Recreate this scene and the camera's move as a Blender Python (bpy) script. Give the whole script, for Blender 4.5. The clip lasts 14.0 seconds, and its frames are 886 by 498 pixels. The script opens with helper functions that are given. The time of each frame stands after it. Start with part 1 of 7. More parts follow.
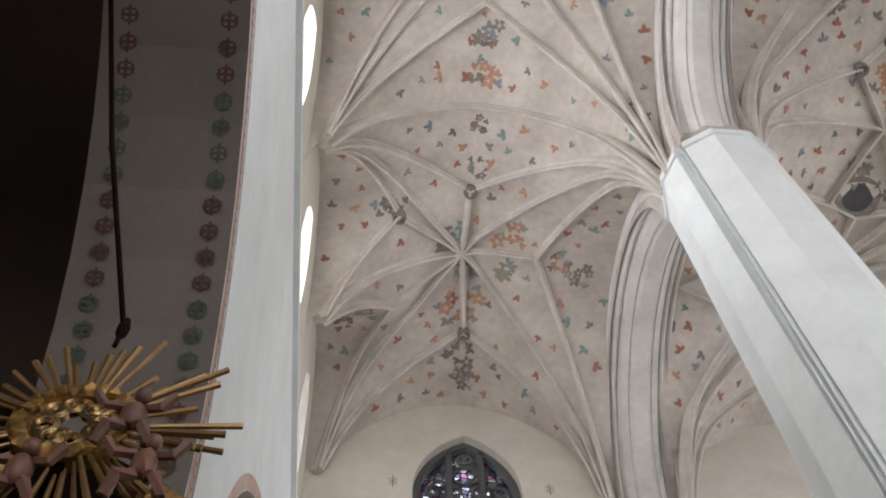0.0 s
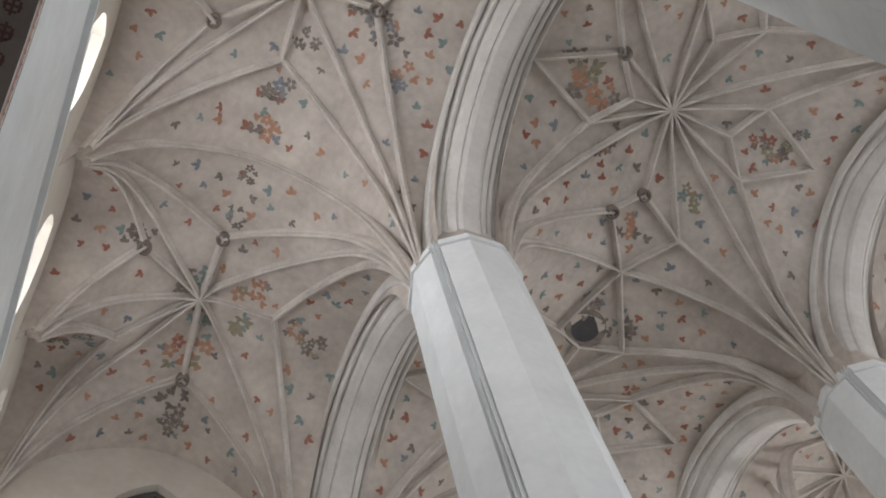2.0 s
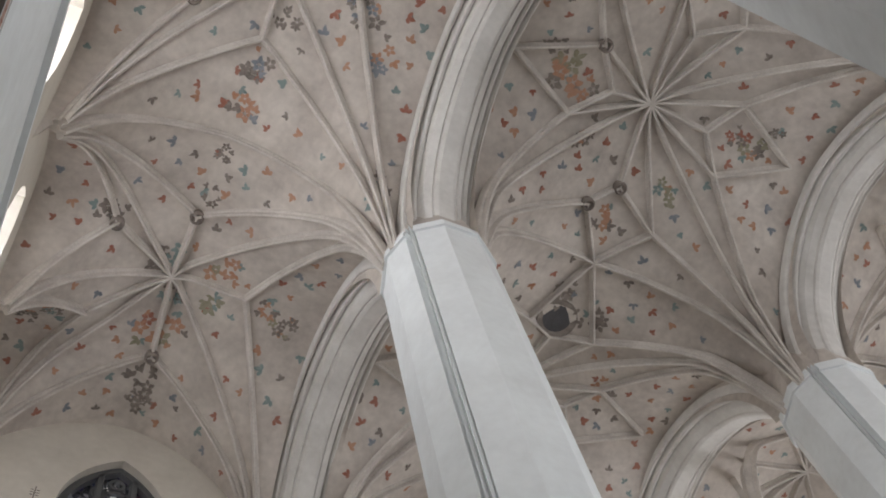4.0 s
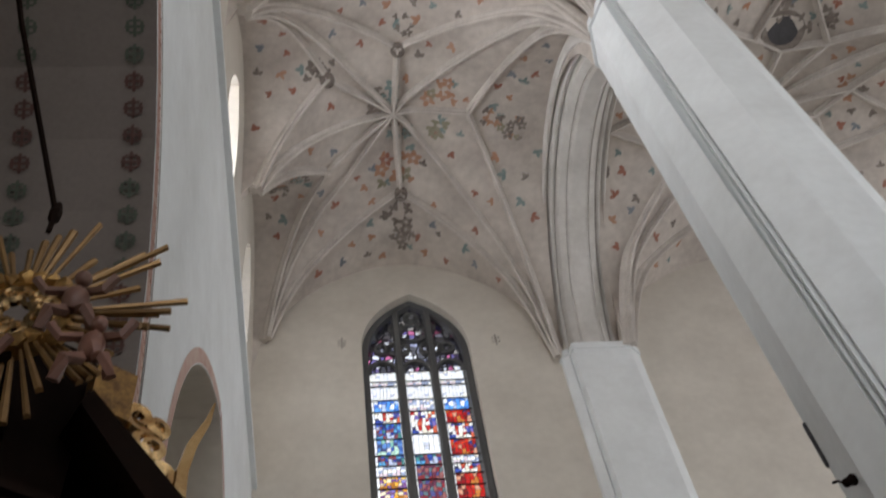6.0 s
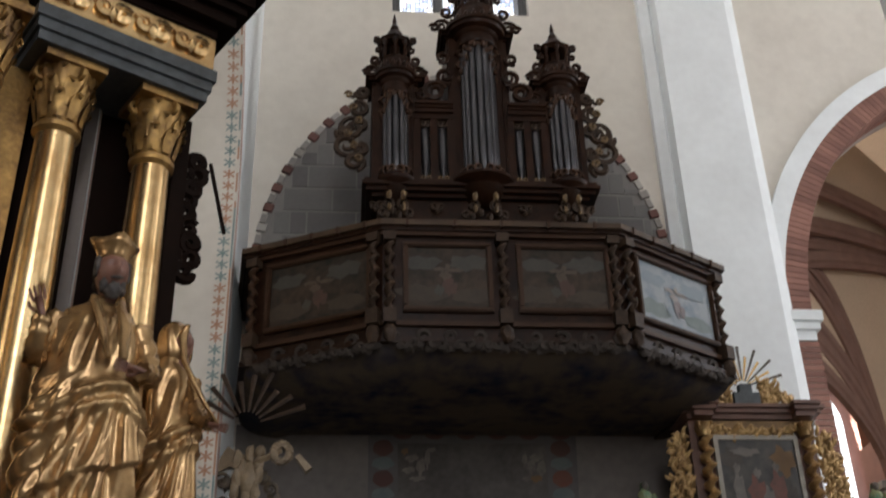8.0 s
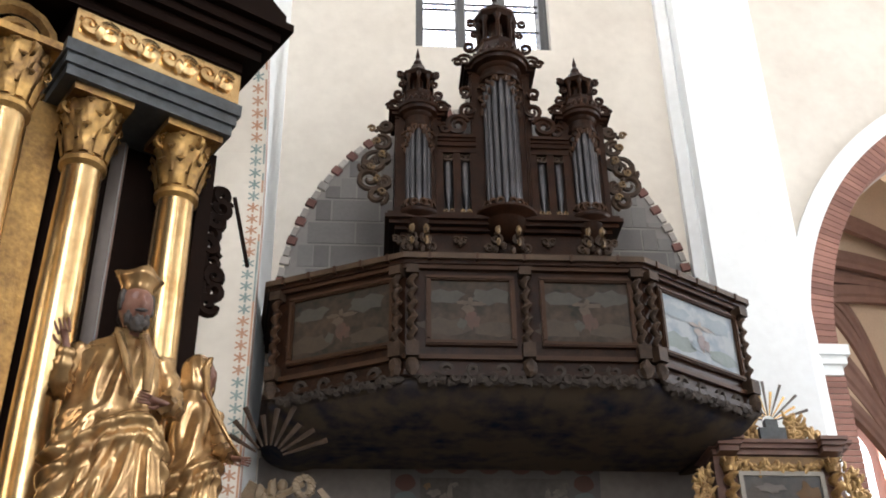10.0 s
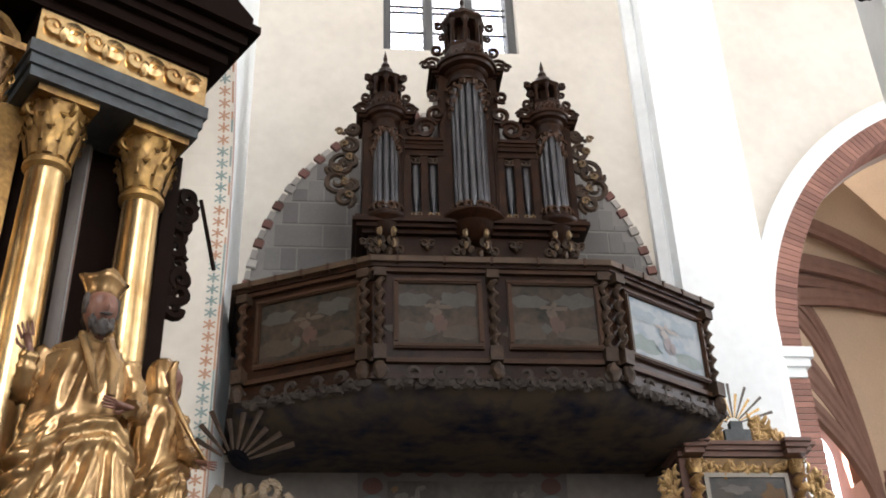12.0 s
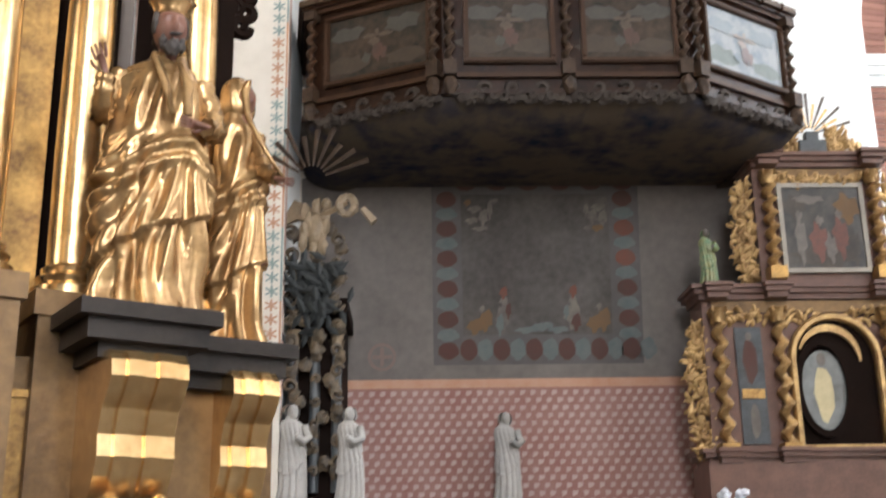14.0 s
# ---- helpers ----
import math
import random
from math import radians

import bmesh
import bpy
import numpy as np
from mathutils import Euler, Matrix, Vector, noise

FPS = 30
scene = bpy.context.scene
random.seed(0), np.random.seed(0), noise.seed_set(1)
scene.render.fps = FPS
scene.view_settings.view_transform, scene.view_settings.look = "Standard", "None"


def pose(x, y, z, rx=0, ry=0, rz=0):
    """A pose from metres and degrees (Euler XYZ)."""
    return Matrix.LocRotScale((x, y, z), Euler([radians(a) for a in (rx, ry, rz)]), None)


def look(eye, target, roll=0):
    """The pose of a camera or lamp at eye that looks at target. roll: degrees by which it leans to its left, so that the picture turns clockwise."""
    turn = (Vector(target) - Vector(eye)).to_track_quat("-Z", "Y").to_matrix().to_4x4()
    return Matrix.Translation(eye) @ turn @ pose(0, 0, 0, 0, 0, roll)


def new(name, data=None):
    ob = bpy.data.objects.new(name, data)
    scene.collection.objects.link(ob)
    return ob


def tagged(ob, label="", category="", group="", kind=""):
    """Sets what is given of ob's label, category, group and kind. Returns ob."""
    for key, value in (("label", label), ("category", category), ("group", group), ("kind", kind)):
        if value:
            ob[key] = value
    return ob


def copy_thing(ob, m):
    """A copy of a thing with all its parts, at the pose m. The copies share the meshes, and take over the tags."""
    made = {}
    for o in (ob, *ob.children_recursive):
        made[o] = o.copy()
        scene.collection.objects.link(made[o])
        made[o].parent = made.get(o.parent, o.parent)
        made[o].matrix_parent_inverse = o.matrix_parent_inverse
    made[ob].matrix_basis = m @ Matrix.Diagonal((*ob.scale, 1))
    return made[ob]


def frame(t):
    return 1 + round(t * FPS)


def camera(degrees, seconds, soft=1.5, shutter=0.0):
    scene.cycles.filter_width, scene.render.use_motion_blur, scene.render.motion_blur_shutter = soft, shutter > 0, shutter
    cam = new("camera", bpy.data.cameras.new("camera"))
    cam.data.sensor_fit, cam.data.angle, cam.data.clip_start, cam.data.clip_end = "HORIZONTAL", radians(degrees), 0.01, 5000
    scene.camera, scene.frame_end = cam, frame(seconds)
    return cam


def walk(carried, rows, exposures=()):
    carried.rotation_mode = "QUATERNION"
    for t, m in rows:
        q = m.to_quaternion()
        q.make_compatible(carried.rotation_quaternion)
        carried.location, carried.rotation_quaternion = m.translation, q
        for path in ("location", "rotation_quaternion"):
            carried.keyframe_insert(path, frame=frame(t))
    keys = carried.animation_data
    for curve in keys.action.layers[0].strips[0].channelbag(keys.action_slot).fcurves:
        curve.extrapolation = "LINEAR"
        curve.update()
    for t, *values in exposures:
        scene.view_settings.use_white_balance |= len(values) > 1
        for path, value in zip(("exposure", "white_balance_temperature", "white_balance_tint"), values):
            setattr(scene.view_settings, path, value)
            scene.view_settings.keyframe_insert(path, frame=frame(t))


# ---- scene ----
cam = camera(44.05, 14.0, soft=1.8, shutter=0.3)
EYE = (0.0, 0.0, 1.6)
# seconds, heading to the right of +y, elevation, roll (degrees)
VIEW = (
    (0, 5.85, 65.22, -2.20),
    (0.5, 13.82, 66.93, -4.66),
    (1, 34.10, 66.64, -15.77),
    (1.5, 39.21, 66.63, -20.70),
    (2, 39.21, 66.30, -19.79),
    (2.2, 40.86, 66.01, -19.96),
    (4.3, 41.26, 64.86, -19.69),
    (4.5, 40.17, 64.55, -19.94),
    (5, 31.93, 63.46, -21.85),
    (5.5, 18.38, 61.28, -18.52),
    (6, 11.02, 57.55, -10.80),
    (6.5, 7.40, 50.71, -6.71),
    (7, 7.13, 42.60, -4.50),
    (7.5, 6.98, 35.50, -2.75),
    (8, 5.48, 28.94, -1.57),
    (8.2, 4.6, 27.6, -1.5),
    (10.3, 4.23, 30.96, -0.79),
    (10.5, 4.48, 30.99, -0.69),
    (11, 5.09, 31.16, -0.86),
    (11.5, 5.53, 31.15, -1.25),
    (12, 6.13, 30.83, -1.83),
    (12.5, 6.94, 30.17, -1.69),
    (13, 7.24, 25.05, -2.47),
    (13.5, 5.23, 21.13, -1.71),
    (14, 1.72, 16.11, -0.94),
)
walk(cam, [(t, pose(*EYE, 0, 0, -az) @ pose(0, 0, 0, 90 + el) @ pose(0, 0, 0, 0, 0, roll)) for t, az, el, roll in VIEW],
     exposures=[(0, 0.2), (1.0, -0.23), (4.8, -0.26), (5.6, -0.28), (6.5, -0.3), (7.1, -0.34), (7.6, -0.4), (8.0, 0.45), (8.2, 0.85), (9.2, 1.32), (10.3, 1.48), (12.4, 1.48), (13.0, 1.55), (14.0, 1.9)])

# ---- world and light ----
world = bpy.data.worlds.new("sky")
scene.world = world
world.use_nodes = True
wn = world.node_tree
sky = wn.nodes.new("ShaderNodeTexSky")
sky.sky_type = 'NISHITA'
sky.sun_disc = False
sky.sun_elevation, sky.sun_rotation = radians(42), radians(200)
wn.nodes["Background"].inputs[1].default_value = 0.15
wn.links.new(sky.outputs[0], wn.nodes["Background"].inputs[0])
sun = new("sun", bpy.data.lights.new("sun", 'SUN'))
sun.data.energy, sun.data.angle, sun.data.color = 0.8, radians(12), (1.0, 0.96, 0.9)
sun.matrix_world = look((0, 0, 0), (0.5, 1.0, -0.9))


def window_light(name, eye, target, w, h, watts, colour=(0.945, 0.955, 1.01)):
    lamp = new(name, bpy.data.lights.new(name, 'AREA'))
    lamp.data.shape, lamp.data.size, lamp.data.size_y = 'RECTANGLE', w, h
    lamp.data.energy, lamp.data.color = watts, colour
    lamp.matrix_world = look(eye, target)
    return lamp


# daylight that enters by the tall windows behind, beside and over the arcade
for x, watts in ((1.4, 620), (8.6, 540), (15.6, 460)):
    window_light("south_daylight", (x, -13.3, 11.0), (x, 0, 9.5), 3.2, 11, watts)
for y, watts in ((-4.0, 330), (2.5, 330), (9.0, 620)):
    window_light("east_daylight", (18.9, y, 11.5), (10, y, 10), 3.0, 11, watts)
for y, watts in ((-5.7, 80), (-2.3, 90), (0.95, 130), (4.2, 190), (7.45, 150), (10.65, 40)):
    window_light("clerestory_daylight", (-2.15, y, 17.0), (4.2, y, 19.2), 1.15, 3.0, watts)
window_light("north_daylight", (1.53, 12.3, 15.0), (1.53, 5, 12), 1.8, 5.5, 30)
# added fill lamp before the closed chapel wall, to lift the dark chapel
window_light("chapel_fill", (-9.6, -1.0, 7.0), (-2, 2.5, 9), 2.0, 5.0, 120, (1.0, 0.88, 0.76))
for x, z in ((9.95, 7.4), (6.2, 8.4)):
    window_light("porch_daylight", (x, 20.25, z), (x - 1.0, 14, z + 1.2), 0.7, 3.6, 150, (1.0, 0.96, 0.9))

# ---- materials ----


def mat(name, colour, rough=0.8, metal=0.0, second=None, scale=1.5, fine=25.0, amount=0.35, bump=0.2, random_tint=0.0, spec=0.4):
    """A surface with two scales of variation between colour and second."""
    m = bpy.data.materials.new(name)
    m.use_nodes = True
    n, l = m.node_tree.nodes, m.node_tree.links
    b = n["Principled BSDF"]
    b.inputs["Roughness"].default_value, b.inputs["Metallic"].default_value = rough, metal
    b.inputs["Specular IOR Level"].default_value = spec
    second = second or tuple(c * 0.72 for c in colour)
    geo = n.new("ShaderNodeNewGeometry")
    big, small = n.new("ShaderNodeTexNoise"), n.new("ShaderNodeTexNoise")
    big.inputs["Scale"].default_value, big.inputs["Detail"].default_value = scale, 5
    small.inputs["Scale"].default_value, small.inputs["Detail"].default_value = fine, 4
    l.new(geo.outputs["Position"], big.inputs["Vector"])
    l.new(geo.outputs["Position"], small.inputs["Vector"])
    add = n.new("ShaderNodeMath")
    add.operation = 'MULTIPLY_ADD'
    l.new(big.outputs[0], add.inputs[0])
    add.inputs[1].default_value = 0.65
    half = n.new("ShaderNodeMath")
    half.operation = 'MULTIPLY'
    half.inputs[1].default_value = 0.35
    l.new(small.outputs[0], half.inputs[0])
    l.new(half.outputs[0], add.inputs[2])
    ramp = n.new("ShaderNodeMapRange")
    ramp.inputs["From Min"].default_value, ramp.inputs["From Max"].default_value = 0.35, 0.68
    ramp.inputs["To Max"].default_value = amount * 2
    l.new(add.outputs[0], ramp.inputs["Value"])
    mix = n.new("ShaderNodeMix")
    mix.data_type = 'RGBA'
    mix.inputs[6].default_value, mix.inputs[7].default_value = (*colour, 1), (*second, 1)
    l.new(ramp.outputs[0], mix.inputs[0])
    out = mix.outputs[2]
    if random_tint:
        info = n.new("ShaderNodeObjectInfo")
        hsv = n.new("ShaderNodeHueSaturation")
        r = n.new("ShaderNodeMapRange")
        r.inputs["To Min"].default_value, r.inputs["To Max"].default_value = 1 - random_tint, 1 + random_tint
        l.new(info.outputs["Random"], r.inputs["Value"])
        l.new(r.outputs[0], hsv.inputs["Value"])
        l.new(out, hsv.inputs["Color"])
        out = hsv.outputs[0]
    l.new(out, b.inputs["Base Color"])
    if bump:
        bm_ = n.new("ShaderNodeBump")
        bm_.inputs["Strength"].default_value, bm_.inputs["Distance"].default_value = bump, 0.02
        l.new(add.outputs[0], bm_.inputs["Height"])
        l.new(bm_.outputs[0], b.inputs["Normal"])
    return m


PLASTER = mat("cream_limewash", (0.72, 0.67, 0.59), 0.9, second=(0.60, 0.55, 0.48), scale=0.9, fine=7, amount=0.45, bump=0.45)
WEB = mat("vault_limewash", (0.665, 0.60, 0.535), 0.92, second=(0.40, 0.35, 0.31), scale=1.1, fine=7, amount=0.42, bump=0.35)
ARCHWASH = mat("arch_limewash", (0.78, 0.75, 0.71), 0.85, second=(0.58, 0.55, 0.51), scale=1.5, fine=9, amount=0.4, bump=0.3)
RIB = mat("rib_limewash", (0.70, 0.645, 0.585), 0.85, second=(0.45, 0.405, 0.365), scale=2, amount=0.45)
WHITE = mat("white_limewash", (0.86, 0.885, 0.885), 0.8, second=(0.72, 0.735, 0.73), scale=1.3, fine=8, amount=0.35, bump=0.3)
# the chapel's shade is put into this dark colour; the roof boards share it
DARKPLASTER = mat("shade_dark_plaster", (0.07, 0.05, 0.042), 0.95, second=(0.035, 0.026, 0.022), scale=0.5, amount=0.5)
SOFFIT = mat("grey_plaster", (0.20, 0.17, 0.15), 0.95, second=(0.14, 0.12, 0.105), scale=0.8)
BRICK = mat("red_brick", (0.30, 0.15, 0.115), 0.9, second=(0.20, 0.10, 0.08), scale=3, fine=60, bump=0.5, random_tint=0.25)
MORTAR = mat("mortar", (0.50, 0.42, 0.37), 0.95, fine=60)
RIBBRICK = mat("brown_rib_brick", (0.24, 0.14, 0.11), 0.9, second=(0.16, 0.09, 0.07), scale=4, fine=40, bump=0.4)
STONE = mat("grey_stone", (0.165, 0.155, 0.148), 0.9, second=(0.11, 0.105, 0.10), scale=1.2, fine=30, random_tint=0.18)
STONEJOINT = mat("stone_joint", (0.24, 0.225, 0.21), 0.95)
TRACERY = mat("dark_stone_tracery", (0.12, 0.12, 0.12), 0.85)
OAK = mat("dark_carved_oak", (0.032, 0.0130, 0.0065), 0.32, second=(0.010, 0.0048, 0.003), scale=5, fine=40, amount=0.5, bump=0.3, spec=0.11)
OAKLIGHT = mat("worn_brown_oak", (0.060, 0.030, 0.016), 0.45, second=(0.026, 0.013, 0.008), scale=4, fine=45, bump=0.3, spec=0.13)
TIN = mat("tarnished_tin", (0.10, 0.098, 0.105), 0.3, 0.85, second=(0.045, 0.043, 0.046), scale=3, bump=0.05)
GOLD = mat("gilded_wood", (0.74, 0.52, 0.26), 0.25, 0.9, second=(0.40, 0.225, 0.085), scale=4, fine=30, amount=0.45, bump=0.15)
OLDGOLD = mat("old_gilding", (0.52, 0.31, 0.10), 0.42, 0.7, second=(0.13, 0.07, 0.035), scale=6, fine=40, amount=0.5, bump=0.4)
BLACKWOOD = mat("black_stained_wood", (0.012, 0.006, 0.004), 0.55, second=(0.006, 0.004, 0.003), scale=4, bump=0.15, spec=0.03)
FLOOR = mat("stone_floor", (0.14, 0.12, 0.105), 0.5, second=(0.10, 0.088, 0.078), scale=1)
RED = mat("red_ochre_paint", (0.33, 0.125, 0.085), 0.9, second=(0.46, 0.28, 0.22), scale=6, fine=40, amount=0.3)
ORANGE = mat("orange_ochre_paint", (0.45, 0.23, 0.14), 0.9, second=(0.52, 0.36, 0.27), scale=6, fine=40, amount=0.3)
TEAL = mat("blue_green_paint", (0.20, 0.27, 0.26), 0.9, second=(0.40, 0.43, 0.40), scale=6, fine=40, amount=0.3)
BLUE = mat("grey_blue_paint", (0.20, 0.22, 0.25), 0.9, second=(0.38, 0.38, 0.38), scale=6, fine=40, amount=0.3)
UMBER = mat("dark_umber_paint", (0.17, 0.14, 0.12), 0.9, second=(0.38, 0.33, 0.29), scale=6, fine=40, amount=0.4)
OLIVE = mat("olive_paint", (0.25, 0.23, 0.15), 0.9, second=(0.5, 0.45, 0.36), scale=6, fine=40, amount=0.3)
PINK = mat("pink_paint", (0.52, 0.30, 0.25), 0.9, second=(0.62, 0.48, 0.4), scale=5, fine=40, amount=0.6)


# ---- helpers for meshes ----


def finish(name, bm, material, parent=None, label="", smooth=False):
    me = bpy.data.meshes.new(name)
    bm.normal_update()
    bm.to_mesh(me)
    bm.free()
    mats = material if isinstance(material, (list, tuple)) else [material]
    for m in mats:
        me.materials.append(m)
    if smooth:
        me.shade_smooth()
        me.set_sharp_from_angle(angle=radians(38))
    ob = new(name, me)
    if parent:
        ob.parent = parent
    if label:
        ob["label"] = label
    return ob


def part(name, bm, material, parent, label="", smooth=False):
    return finish(name, bm, material, parent, label, smooth)


def thing(name, label, category, group="", kind="", at=None):
    ob = new(name)
    if at is not None:
        ob.matrix_world = at
    return tagged(ob, label, category, group, kind)


def box(bm, x0, x1, y0, y1, z0, z1, m=None):
    vs = [bm.verts.new((x, y, z)) for x in (x0, x1) for y in (y0, y1) for z in (z0, z1)]
    if m:
        for v in vs:
            v.co = m @ v.co
    for f in ((0, 1, 3, 2), (4, 6, 7, 5), (0, 4, 5, 1), (2, 3, 7, 6), (0, 2, 6, 4), (1, 5, 7, 3)):
        bm.faces.new([vs[i] for i in f])
    return vs


def boxed(x0, x1, y0, y1, z0, z1, m=None):
    bm = bmesh.new()
    box(bm, x0, x1, y0, y1, z0, z1, m)
    bmesh.ops.recalc_face_normals(bm, faces=bm.faces)
    return bm


def prism(bm, pts, a, b, place):
    """A polygon (list of 2D points) drawn out from a to b; place(u, v, w) gives the point."""
    n = len(pts)
    lo = [bm.verts.new(place(u, v, a)) for u, v in pts]
    hi = [bm.verts.new(place(u, v, b)) for u, v in pts]
    for i in range(n):
        bm.faces.new((lo[i], lo[(i + 1) % n], hi[(i + 1) % n], hi[i]))
    bm.faces.new(lo[::-1])
    bm.faces.new(hi)


def lathe(bm, rings, seg=16, m=None, start=0.0, sweep=2 * math.pi):
    """rings: (radius, z) pairs turned round z."""
    closed = sweep > 6.28
    rows = []
    for r, z in rings:
        row = []
        for i in range(seg if closed else seg + 1):
            a = start + sweep * i / seg
            p = Vector((r * math.cos(a), r * math.sin(a), z))
            row.append(bm.verts.new(m @ p if m else p))
        rows.append(row)
    for a, b in zip(rows, rows[1:]):
        k = len(a)
        for i in range(k if closed else k - 1):
            bm.faces.new((a[i], a[(i + 1) % k], b[(i + 1) % k], b[i]))
    if closed:
        bm.faces.new(rows[0][::-1])
        bm.faces.new(rows[-1])
    return rows


def sweep(bm, pts, section, up=Vector((0, 0, 1)), close=True, scale=None):
    """Draw a 2D section (side, up) along a path of points."""
    rows = []
    n = len(pts)
    for i, p in enumerate(pts):
        d = (pts[min(i + 1, n - 1)] - pts[max(i - 1, 0)]).normalized()
        side = d.cross(up)
        side = side.normalized() if side.length > 1e-6 else Vector((1, 0, 0))
        top = side.cross(d)
        s = scale[i] if scale else 1.0
        rows.append([bm.verts.new(p + side * (u * s) + top * (v * s)) for u, v in section])
    k = len(section)
    for a, b in zip(rows, rows[1:]):
        for i in range(k if close else k - 1):
            bm.faces.new((a[i], a[(i + 1) % k], b[(i + 1) % k], b[i]))
    if close:
        bm.faces.new(rows[0])
        bm.faces.new(rows[-1][::-1])


def blob(bm, c, r, squash=(1, 1, 1), rough=0.25, sub=2, seed=0):
    """A lumpy carved mass."""
    d = bmesh.ops.create_icosphere(bm, subdivisions=sub, radius=1.0)
    for v in d["verts"]:
        k = 1 + rough * noise.noise(v.co * 2.1 + Vector((seed * 3.7, seed * 1.3, 0)))
        v.co = Vector((v.co.x * r * squash[0] * k, v.co.y * r * squash[1] * k, v.co.z * r * squash[2] * k)) + Vector(c)


def scroll(bm, c, r, turns=1.4, thick=0.03, ax=Vector((1, 0, 0)), up=Vector((0, 0, 1)), start=0.0, flip=1):
    """A carved spiral leaf scroll in the plane of ax and up."""
    pts, sc = [], []
    n = int(14 * turns)
    for i in range(n + 1):
        f = i / n
        a = start + flip * f * turns * 2 * math.pi
        rr = r * (1 - 0.78 * f)
        pts.append(Vector(c) + ax * (rr * math.cos(a)) + up * (rr * math.sin(a)))
        sc.append(0.5 + 0.9 * math.sin(math.pi * min(1, f * 0.9 + 0.12)))
    sec = [(thick * math.cos(q), thick * math.sin(q)) for q in (0.6, 2.0, 3.1, 4.2, 5.4)]
    sweep(bm, pts, sec, up=ax.cross(up), scale=sc)


def arch_z(u, hw, spring, rise):
    """Height of a pointed arch at u from its axis."""
    r = (hw * hw + rise * rise) / (2 * hw) if rise > hw else None
    u = min(abs(u), hw)
    if r is None:
        return spring + rise * math.sqrt(max(0, 1 - (u / hw) ** 2))
    return spring + math.sqrt(max(0, r * r - (u + r - hw) ** 2))


def wall(name, u0, u1, z0, z1, openings, thick, place, material, reveal=None, label=""):
    """A wall with thickness; openings (axis, half width, sill, spring, rise) go through it. place(u, depth, z)."""
    bm = bmesh.new()
    cuts = {u0, u1}
    for c, hw, sill, spring, rise in openings:
        for i in range(25):
            cuts.add(round(c - hw * math.cos(math.pi * i / 24), 5))
    cuts = sorted(u for u in cuts if u0 <= u <= u1)
    for a, b in zip(cuts, cuts[1:]):
        mid = (a + b) / 2
        op = next((o for o in openings if abs(mid - o[0]) < o[1]), None)
        spans = [((z0, z0), (z1, z1))]
        if op:
            c, hw, sill, spring, rise = op
            ta = arch_z(a - c, hw, spring, rise) if rise else spring
            tb = arch_z(b - c, hw, spring, rise) if rise else spring
            spans = [((ta, tb), (z1, z1))]
            if sill > z0:
                spans.append(((z0, z0), (sill, sill)))
        for (la, lb), (ha, hb) in spans:
            for d in (0, thick):
                q = [bm.verts.new(place(u, d, z)) for u, z in ((a, la), (b, lb), (b, hb), (a, ha))]
                bm.faces.new(q if d == 0 else q[::-1])
    for c, hw, sill, spring, rise in openings:
        out = [(c - hw, max(sill, z0))]
        for i in range(25):
            u = -hw * math.cos(math.pi * i / 24)
            out.append((c + u, arch_z(u, hw, spring, rise) if rise else spring))
        out.append((c + hw, max(sill, z0)))
        if sill > z0:
            out.append(out[0])
        for (ua, za), (ub, zb) in zip(out, out[1:]):
            f = bm.faces.new([bm.verts.new(place(u, d, z)) for u, d, z in ((ua, 0, za), (ub, 0, zb), (ub, thick, zb), (ua, thick, za))])
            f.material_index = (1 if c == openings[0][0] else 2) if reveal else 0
    for u in (u0, u1):
        bm.faces.new([bm.verts.new(place(u, d, z)) for d, z in ((0, z0), (0, z1), (thick, z1), (thick, z0))])
    bm.faces.new([bm.verts.new(place(u, d, z1)) for u, d in ((u0, 0), (u1, 0), (u1, thick), (u0, thick))])
    bmesh.ops.remove_doubles(bm, verts=bm.verts, dist=0.0005)
    bmesh.ops.recalc_face_normals(bm, faces=bm.faces)
    return tagged(finish(name, bm, [material, reveal, PLASTER] if reveal else material), label, "wall", "", "structure")

# ---- the large structure ----
BAYS = (-13.75, -7.25, -0.7, 5.8, 12.2)      # bay limits along y
SPRING, CROWN = 17.1, 20.7

floor = tagged(finish("floor", boxed(-12, 19.5, -14.2, 24, -0.3, 0), FLOOR), "worn grey stone church floor", "floor", "", "structure")
wall_north = wall("wall_north", -3.4, 19.4, 0, 22, [(1.53, 1.0, 12.3, 17.8, 1.7), (8.65, 3.1, 0, 7.5, 4.1)], 0.9,
                  lambda u, d, z: (u, 12.2 + d, z), PLASTER, label="cream limewashed end wall with tall pointed window")
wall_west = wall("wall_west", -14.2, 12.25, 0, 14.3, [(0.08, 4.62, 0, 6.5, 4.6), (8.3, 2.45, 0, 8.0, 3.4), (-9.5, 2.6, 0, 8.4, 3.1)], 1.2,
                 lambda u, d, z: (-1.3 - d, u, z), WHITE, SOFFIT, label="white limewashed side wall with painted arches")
CLERE = (-10.5, -5.7, -2.3, 0.95, 4.2, 7.45, 10.65)
wall_clerestory = wall("wall_clerestory", -14.2, 12.25, 14.3, 22, [(y, 0.64, 15.0, 17.4, 1.5) for y in CLERE], 0.8,
                       lambda u, d, z: (-1.45 - d, u, z), PLASTER, label="cream clerestory wall with deep window openings")
wall_south = wall("wall_south", -12, 19.4, 0, 22, [(x, 1.7, 4.5, 14.5, 2.4) for x in (1.4, 8.6, 15.6)], 0.9,
                  lambda u, d, z: (u, -13.4 - d, z), PLASTER, label="cream limewashed wall with tall windows")
